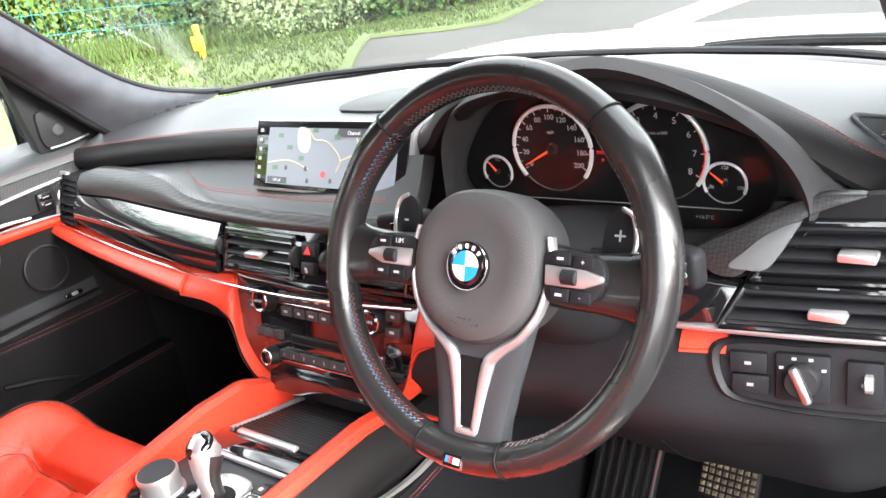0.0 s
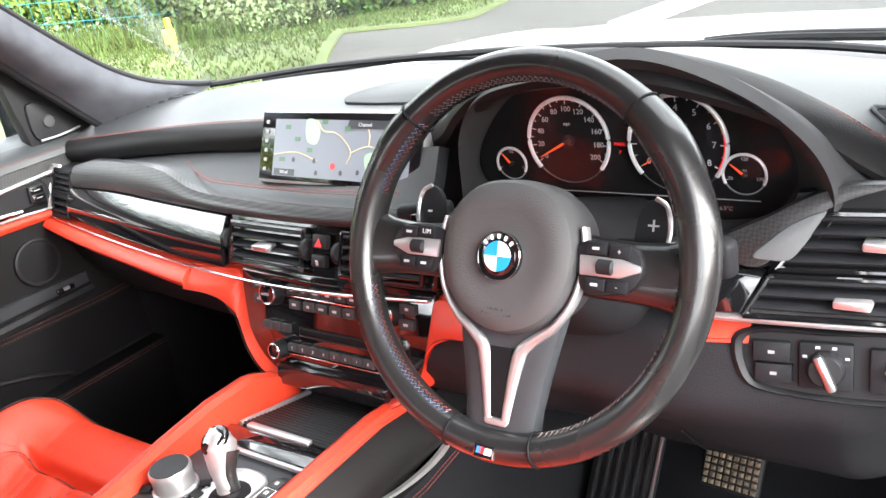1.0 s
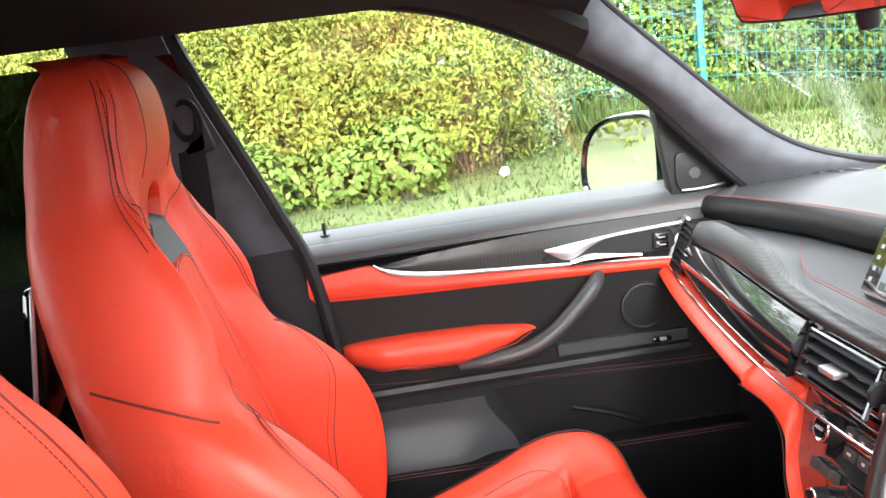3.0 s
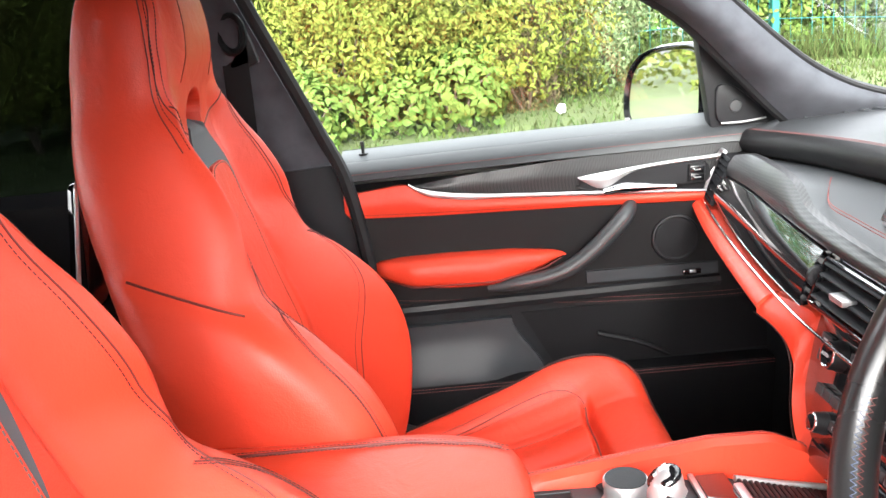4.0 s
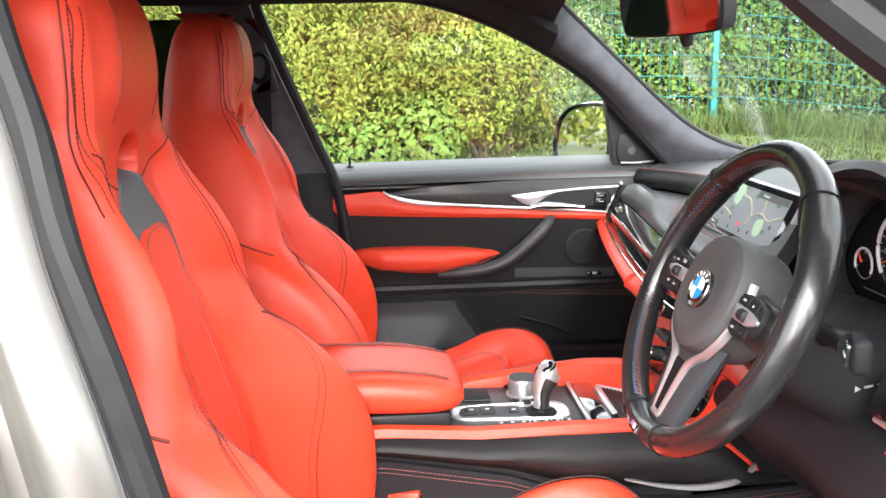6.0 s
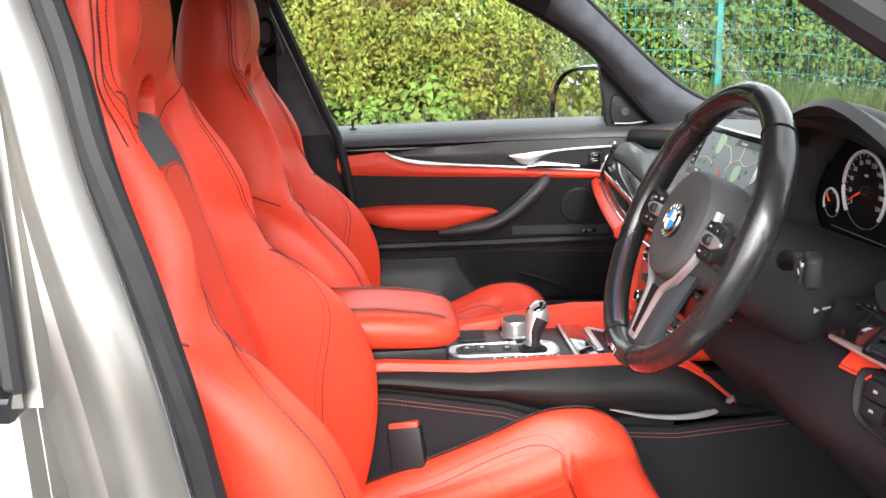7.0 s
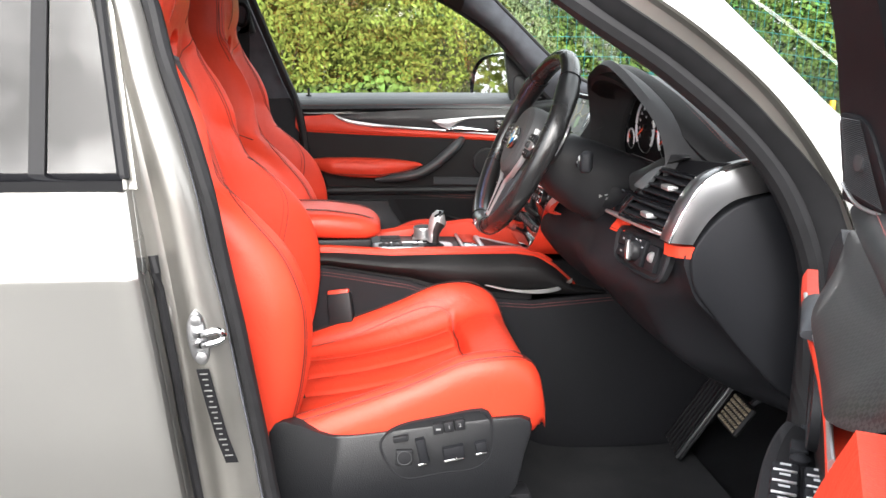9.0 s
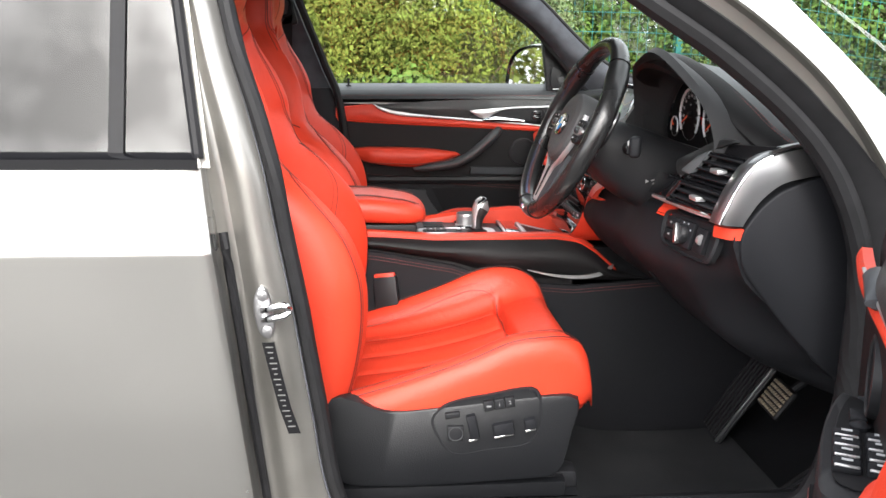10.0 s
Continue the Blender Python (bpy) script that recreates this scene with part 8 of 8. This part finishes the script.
    sw = part("lock_switch", block((0.008, 0.030, 0.030), 0.002, pose(sg * 0.724, 0.168, 1.014, -6, 0, 0)), PLASTIC, top, "black lock buttons")
    for dz in (-0.007, 0.007):
        part("button", block((0.003, 0.024, 0.0115), 0.001, pose(sg * 0.7195, 0.168, 1.014 + dz, -6, 0, 0)), PIANO, sw)
        part("bar", block((0.001, 0.012, 0.002), 0, pose(sg * 0.7178, 0.168, 1.014 + dz)), GREY_PRINT, sw)
    # red strip under the chrome
    a = cr([(y0, 1.036), (-0.40, 1.042), (-0.354, 1.044), (-0.335, 1.030), (-0.30, 1.017), (-0.20, 1.004), (0.0, 0.991), (y1, 0.970)] if sg < 0 else [(y0, 1.030), (-0.40, 1.031), (-0.352, 1.031), (-0.33, 1.016), (-0.28, 1.000), (-0.20, 0.994), (0.0, 0.990), (y1, 0.988)], 70)
    b = cr([(y0, 0.994), (-0.30, 0.984), (-0.043, 0.973), (0.186, 0.962), (max(y1, 0.19), 0.960)], 70)
    rows = [[S(0.726 - 0.005 * math.sin(math.pi * t), (1 - t) * p[0] + t * q[0], (1 - t) * p[1] + t * q[1]) for p, q in zip(a, b)] for t in np.linspace(0, 1, 8)]
    part("red_band", shell(rows, (sg * 0.012, 0, 0)), RED, top, "red leather band")
    part("stitching", stitches([S(0.7225, y, z + 0.006) for y, z in b], (0, 0, 0)), BLACK_THREAD, top)
    # middle black panel
    c = cr([(y0, 0.83), (-0.38, 0.812), (-0.20, 0.798), (-0.038, 0.781), (0.205, 0.768), (max(y1, 0.21), 0.768)], 60)
    rows = [[S(0.728 + 0.006 * t, (1 - t) * p[0] + t * q[0], (1 - t) * (p[1] - 0.001) + t * q[1]) for p, q in zip(cr(b, 60), c)] for t in np.linspace(0, 1, 8)]
    part("middle_panel", shell(rows, (sg * 0.012, 0, 0)), LEATHER, top, "black leather middle panel")
    for k in (0.004, -0.004):
        part("stitching", stitches([S(0.7325, y, z + 0.010 + k) for y, z in c], (0, 0, 0), 0.006, 0.004, 0.0005), RED_THREAD, top, "dark red stitching")
    # red arm pad
    pad = []
    for y in np.concatenate([np.linspace(-0.432, -0.40, 8), np.linspace(-0.39, -0.14, 24), np.linspace(-0.13, -0.075, 10)]):
        hi = float(np.interp(y, (-0.432, -0.42, -0.38, -0.30, -0.17, -0.10, -0.075), (0.898, 0.908, 0.912, 0.912, 0.907, 0.898, 0.890)))
        lw = float(np.interp(y, (-0.432, -0.42, -0.38, -0.30, -0.22, -0.14, -0.075), (0.888, 0.880, 0.866, 0.853, 0.850, 0.866, 0.884)))
        dp = float(np.interp(y, (-0.432, -0.41, -0.36, -0.20, -0.12, -0.075), (0.012, 0.035, 0.06, 0.06, 0.04, 0.012)))
        pad.append([S(x, y, z) for x, z in cr([(0.74, hi - 0.004), (0.74 - 0.5 * dp, hi), (0.74 - 0.9 * dp, hi - 0.006), (0.74 - dp, (hi + lw) / 2 - 0.002), (0.74 - 0.85 * dp, lw + 0.004), (0.74 - 0.4 * dp, lw), (0.74, lw + 0.002)], 22, True)])
    part("arm_pad", rings(pad), RED, top, "red leather arm pad")
    part("seam", tube([S(0.741 - float(np.interp(y, (-0.432, -0.41, -0.36, -0.20, -0.12, -0.075), (0.012, 0.035, 0.06, 0.06, 0.04, 0.012))), y, float(np.interp(y, (-0.43, -0.36, -0.22, -0.12, -0.08), (0.884, 0.866, 0.862, 0.872, 0.884)))) for y in np.linspace(-0.425, -0.085, 40)], 0.0015, 6), RED_DARK, top)
    # pull handle
    if sg < 0:
        path = cr([(0.70, -0.225, 0.846), (0.688, -0.16, 0.853), (0.682, -0.10, 0.864), (0.684, -0.05, 0.888), (0.69, 0.0, 0.928), (0.70, 0.03, 0.954), (0.722, 0.045, 0.966), (0.745, 0.05, 0.968)], 40)
        part("pull_handle", tube([S(*p) for p in path], np.interp(np.arange(40), (0, 6, 20, 32, 39), (0.008, 0.013, 0.015, 0.016, 0.010)), 14), DASH_LEATHER, top, "black leather pull handle")
        part("stitching", stitches([S(p[0] - 0.015, p[1] + 0.004, p[2] + 0.002) for p in path[4:34]], (0, 0, 0), 0.006, 0.004, 0.0005), RED_THREAD, top)
    # loudspeaker
    m = basis(S(0.727, 0.128, 0.896), (0, -sg, 0), (0, 0, 1))
    sp = part("loudspeaker", lathe([(0.001, 0.002), (0.038, 0.001), (0.0405, 0.004), (0.0435, 0.003), (0.045, -0.004), (0.045, -0.012)], m, 40), PLASTIC, top, "round black loudspeaker grille")
    holes = []
    for i in range(-12, 13):
        for j in range(-12, 13):
            if i * i + j * j < 140:
                holes.append(lathe([(0.0009, 0.0), (0.0009, 0.0012)], m @ pose(0.003 * i, 0.003 * j, 0.0012), 4))
    part("grille_dots", join(*holes), DARK, sp, "fine perforation")
    # pocket strip with its switch
    part("pocket_strip", shell([[S(0.724, y, z + k) for y, z in ((-0.04, 0.8375), (0.05, 0.836), (0.14, 0.834), (0.205, 0.832))] for k in (-0.011, 0.011)], (sg * 0.01, 0, 0)), GREY_PANEL, top, "grey gloss pull pocket strip")
    ps = part("window_switch", block((0.012, 0.035, 0.010), 0.003, pose(sg * 0.722, 0.155, 0.830)), PIANO, top, "black window switch")
    part("switch_key", block((0.006, 0.012, 0.006), 0.001, pose(sg * 0.7155, 0.155, 0.832)), SATIN, ps)
    part("lower_ledge", rings([[S(x, y, z) for x, z in ((0.735, 0.818), (0.724, 0.815), (0.7205, 0.806), (0.725, 0.796), (0.737, 0.792))] for y in np.linspace(y0, min(y1, 0.21), 24)]), PLASTIC, top, "black ledge below the pocket")
    # lower part: ramp, map pocket, stitched line
    rows = []
    for z in np.linspace(0.775, 0.66, 12):
        rows.append([S(0.722 - 0.03 * float(smooth(0.75, 0.66, z)) * float(smooth(-0.17, -0.24, y)), y, z) for y in np.linspace(y0, -0.130 - 0.055 * float(smooth(0.66, 0.775, z)), 16)])
    part("lower_ramp", shell(rows, (sg * 0.02, 0, 0)), GREY_PANEL, top, "grey moulded lower panel")
    rows = [[S(0.690 + 0.012 * float(smooth(0.64, 0.55, z)), y, z - 0.05 * (y - y0) * 0.3) for y in np.linspace(y0, y1, 20)] for z in np.linspace(0.668, 0.47, 10)]
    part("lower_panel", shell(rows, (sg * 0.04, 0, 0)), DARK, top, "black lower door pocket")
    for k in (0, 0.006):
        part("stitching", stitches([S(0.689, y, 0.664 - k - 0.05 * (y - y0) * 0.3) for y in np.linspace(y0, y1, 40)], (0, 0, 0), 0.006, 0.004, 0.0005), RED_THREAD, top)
    # Pocket depth is painted: a black sheet close to the lining.
    part("map_pocket", shell([[S(0.7355 - 0.004 * t, y, z) for y in np.linspace(-0.165 + 0.06 * t, y1, 12)] for t, z in ((0, 0.778), (0.5, 0.72), (1, 0.662))], (sg * 0.006, 0, 0)), DARK, top, "black sheet for the shade of a deep map pocket")
    part("pocket_rib", tube([S(x, y, z) for x, y, z in cr([(0.70, -0.03, 0.735), (0.69, 0.04, 0.715), (0.69, 0.10, 0.685)], 16)], 0.005, 6), DARK, top)
    # mirror triangle with tweeter
    tri = [S(0.752, 0.182, 1.250), S(0.752, 0.352, 1.082), S(0.752, 0.205, 1.082)] if sg < 0 else None
    if sg > 0:
        # the open door's triangle leans in with the window frame and turns to the seat
        fr_ = cr([(0.723, 0.305, 1.082), (0.721, 0.292, 1.11), (0.711, 0.25, 1.173), (0.693, 0.15, 1.266), (0.675, 0.08, 1.322), (0.645, -0.03, 1.42)], 30)
        bk_ = cr([(0.786, 0.13, 1.072), (0.775, 0.13, 1.10), (0.748, 0.13, 1.202), (0.728, 0.06, 1.266), (0.709, 0.0, 1.318), (0.680, -0.10, 1.42)], 30)
        at_ = lambda u, v, o=0.0: tuple(np.array([np.interp(v, np.linspace(0, 1, 30), (fr_ * (1 - u) + bk_ * u)[:, c]) for c in range(3)]) + o * np.array((-0.9, -0.4, 0)))
        part("mirror_triangle", shell([[at_(u, v) for u in np.linspace(0, 1, 5)] for v in np.linspace(0, 1, 24)], (0.03, 0.004, 0)), SOFT_PLASTIC, top, "black mirror triangle")
        tw = part("tweeter", prism([at_(u, v, 0.004) for u, v in cr([(0.08, 0.04), (0.04, 0.10), (0.04, 0.23), (0.10, 0.25), (0.55, 0.23), (0.70, 0.15), (0.78, 0.04), (0.70, 0.025)], 28, True)], (0.008, 0.003, 0), 0.002), SOFT_PLASTIC, top, "tweeter grille with a metal edge")
        part("tweeter_edge", tube([at_(u, v, 0.006) for u, v in cr([(0.08, 0.05), (0.3, 0.015), (0.74, 0.025)], 12)], 0.0022, 6), SATIN, tw)
        for k in range(40):
            v = 0.04 + 0.005 * k
            part("grille_line", tube([at_(u, v, 0.0068) for u in (0.14, 0.50 + 0.2 * (1 - k / 40))], 0.0006, 4), GREY_PANEL, tw)
        part("tweeter_core", lathe([(0.001, 0.004), (0.009, 0.003), (0.011, 0)], basis(at_(0.42, 0.13, 0.006), (0.4, -0.9, 0), (0, 0, 1)), 16), BUTTON, tw)
    else:
        part("mirror_triangle", prism(tri, (sg * 0.03, 0, 0), 0.004), PLASTIC, top, "black mirror triangle")
        tw = part("tweeter", prism([S(0.745, y, z) for y, z in cr([(0.220, 1.096), (0.213, 1.155), (0.220, 1.164), (0.244, 1.160), (0.300, 1.110), (0.302, 1.098)], 28, True)], (sg * 0.012, 0, 0), 0.003), PLASTIC, top, "tweeter grille with a metal edge")
        part("tweeter_edge", tube([S(0.744, y, z) for y, z in cr([(0.221, 1.095), (0.26, 1.094), (0.302, 1.098)], 12)], 0.002, 6), SATIN, tw)
        part("tweeter_core", lathe([(0.001, 0.004), (0.010, 0.003), (0.012, 0)], basis(S(0.744, 0.246, 1.124), (0, -sg, 0), (0, 0, 1)), 16), BUTTON, tw)
    part("lock_pin", lathe([(0.0035, 0.022), (0.0042, 0.018), (0.003, 0.006), (0.003, 0.0), (0.009, 0.0), (0.009, -0.004)], pose(sg * 0.792, -0.428, 1.100), 12), PLASTIC, top, "small black lock pin")
    return top


pd = build_door(-1, 0.30, "passenger_door", "closed passenger door with red leather, carbon strip and black pull handle")
pw = part("pane", shell([[(-0.822 + 0.13 * t, y0_ + (y1_ - y0_) * u, 1.085 + 0.375 * t) for u in np.linspace(0, 1, 8)] for t, y0_, y1_ in ((0, -0.47, 0.33), (0.35, -0.51, 0.23), (0.7, -0.56, 0.06), (1.0, -0.60, -0.13))], (-0.004, 0, 0)), GLASS, pd, "clear side window")
pw.visible_shadow = False
part("outer_sill", shell([[(x, y, z) for y in np.linspace(-0.48, 0.35, 10)] for x, z in ((-0.835, 1.078), (-0.86, 1.07), (-0.88, 1.03))], (0, 0, -0.02)), PAINT, pd, "silver door edge below the glass")

# passenger side door mirror
dm = thing("door_mirror", (-0.92, 0.22, 1.03), "black door mirror reflecting the verge", "mirror")
gm = basis((-0.945, 0.175, 1.137), (0.897, 0.442, 0.0), (-0.029, 0.036, 1))
o = cr([(-0.098, -0.045), (-0.075, -0.072), (0.0, -0.082), (0.085, -0.080), (0.098, -0.06), (0.098, 0.05), (0.088, 0.078), (0.03, 0.084), (-0.05, 0.068), (-0.088, 0.03)], 60, True)
part("housing", rings([[gm @ Vector((x * k, y * k, d)) for x, y in o] for d, k in ((0.0, 1.06), (0.012, 1.11), (0.004, 1.16), (-0.03, 1.16), (-0.07, 1.0), (-0.10, 0.6))]), PIANO, dm, "gloss black mirror shell")
part("mirror_glass", prism([gm @ Vector((x * 1.0, y * 1.0, 0.004)) for x, y in o], gm.to_3x3() @ Vector((0, 0, -0.003))), MIRROR, dm, "silvered mirror glass")
part("foot", block((0.14, 0.05, 0.05), 0.012, pose(-0.84, 0.25, 1.09, 0, 0, 15)), PIANO, dm, "mirror foot")

dd = build_door(1, 0.34, "driver_door", "open driver's door with red leather, carbon strip and stitched black top")
part("outer_skin", shell([[(0.885, y, z) for y in np.linspace(-0.56, 0.40, 12)] for z in (1.07, 0.95, 0.7, 0.40)], (-0.03, 0, 0)), PAINT, dd, "silver outer door skin")
part("door_edge", block((0.125, 0.05, 0.66), 0.015, pose(0.8275, -0.475, 0.75)), RUBBER, dd, "dark rubber-sealed rear door edge")
part("window_frame", tube(cr([(0.805, -0.475, 1.06), (0.775, -0.49, 1.20), (0.745, -0.53, 1.34), (0.735, -0.59, 1.43), (0.74, -0.54, 1.462), (0.76, -0.30, 1.475), (0.762, -0.12, 1.44), (0.775, 0.05, 1.31), (0.80, 0.22, 1.16), (0.815, 0.30, 1.08)], 70), 0.022, 10, flat=0.8, up=(1, 0, 0)), RUBBER, dd, "black window frame")
fe = cr([(0.772, -0.478, 1.05), (0.753, -0.48, 1.143), (0.738, -0.49, 1.21), (0.718, -0.50, 1.281), (0.69, -0.53, 1.38), (0.67, -0.56, 1.43)], 30)
part("frame_edge", rings([[fe[k] + np.array(o) for o in ((0.010, 0, 0), (0.016, 0.008, 0), (0.080, 0.010, 0), (0.092, 0.0, 0), (0.090, -0.03, 0), (0.014, -0.02, 0))] for k in range(30)]), FRAME_BLACK, dd, "dark grey rear edge of the window frame")
po = cr([(0.690, 0.215), (0.672, 0.12), (0.668, 0.0), (0.675, -0.06), (0.735, -0.06), (0.738, 0.06), (0.728, 0.14), (0.705, 0.205)], 40, True)
pc_ = po.mean(0)
part("red_rear_panel", shell([[(0.722 - 0.012 * math.sin(math.pi * t) - 0.03 * t, y, 1.034 - 0.16 * t) for y in np.linspace(-0.43, -0.25, 10)] for t in np.linspace(0, 1, 10)], (0.02, 0, 0)), RED, dd, "red leather rear part of the lining")
swp = part("switch_plinth", rings([[(pc_[0] + (x - pc_[0]) * k, pc_[1] + (y - pc_[1]) * k, z) for x, y in po] for z, k in ((0.76, 1.0), (0.832, 1.0), (0.842, 0.97), (0.844, 0.90), (0.842, 0.3))]), PLASTIC, dd, "grey switch plinth on the arm rest")
inn = part("switch_inset", prism([(pc_[0] + 0.005 + (x - pc_[0]) * 0.78, pc_[1] + 0.004 + (y - pc_[1]) * 0.82, 0.8445) for x, y in po], (0, 0, 0.002), 0.001), DARK, swp, "black switch surround")
part("mirror_switch", block((0.018, 0.026, 0.008), 0.002, pose(0.704, 0.128, 0.849)), SOFT_PLASTIC, swp, "mirror selector")
part("mirror_knob", lathe([(0.010, 0.0), (0.010, 0.006), (0.004, 0.010), (0.001, 0.010)], pose(0.705, 0.100, 0.845), 18), SOFT_PLASTIC, swp, "mirror knob")
for y, w in ((0.068, 0.018), (0.046, 0.020), (0.022, 0.020), (-0.002, 0.018)):
    for x in (0.692, 0.722):
        k_ = part("window_switch", block((0.026, w, 0.011), 0.003, pose(x, y, 0.849, 8, 0, 0)), SOFT_PLASTIC, swp, "window switch with bright edge")
        part("switch_edge", block((0.022, 0.003, 0.003), 0.001, pose(x, y - w * 0.4, 0.853)), SATIN, k_)
        part("bar", block((0.010, 0.003, 0.0006), 0, pose(x, y + 0.002, 0.8556, 8, 0, 0)), WHITE_PRINT, k_)
part("pull_grip", rings([[(0.705 + 0.014 * math.cos(a), y, z + w * math.sin(a)) for a in np.linspace(0, 2 * math.pi, 14, endpoint=False)] for y, z, w in ((0.145, 0.998, 0.006), (0.13, 1.000, 0.013), (0.09, 1.000, 0.014), (0.06, 0.997, 0.012), (0.05, 0.994, 0.005))]), GREY_PANEL, dd, "grey inner door pull")
dd.matrix_basis = pose(0.95, -0.53, 0, 0, 0, 60.6) @ dd.matrix_basis
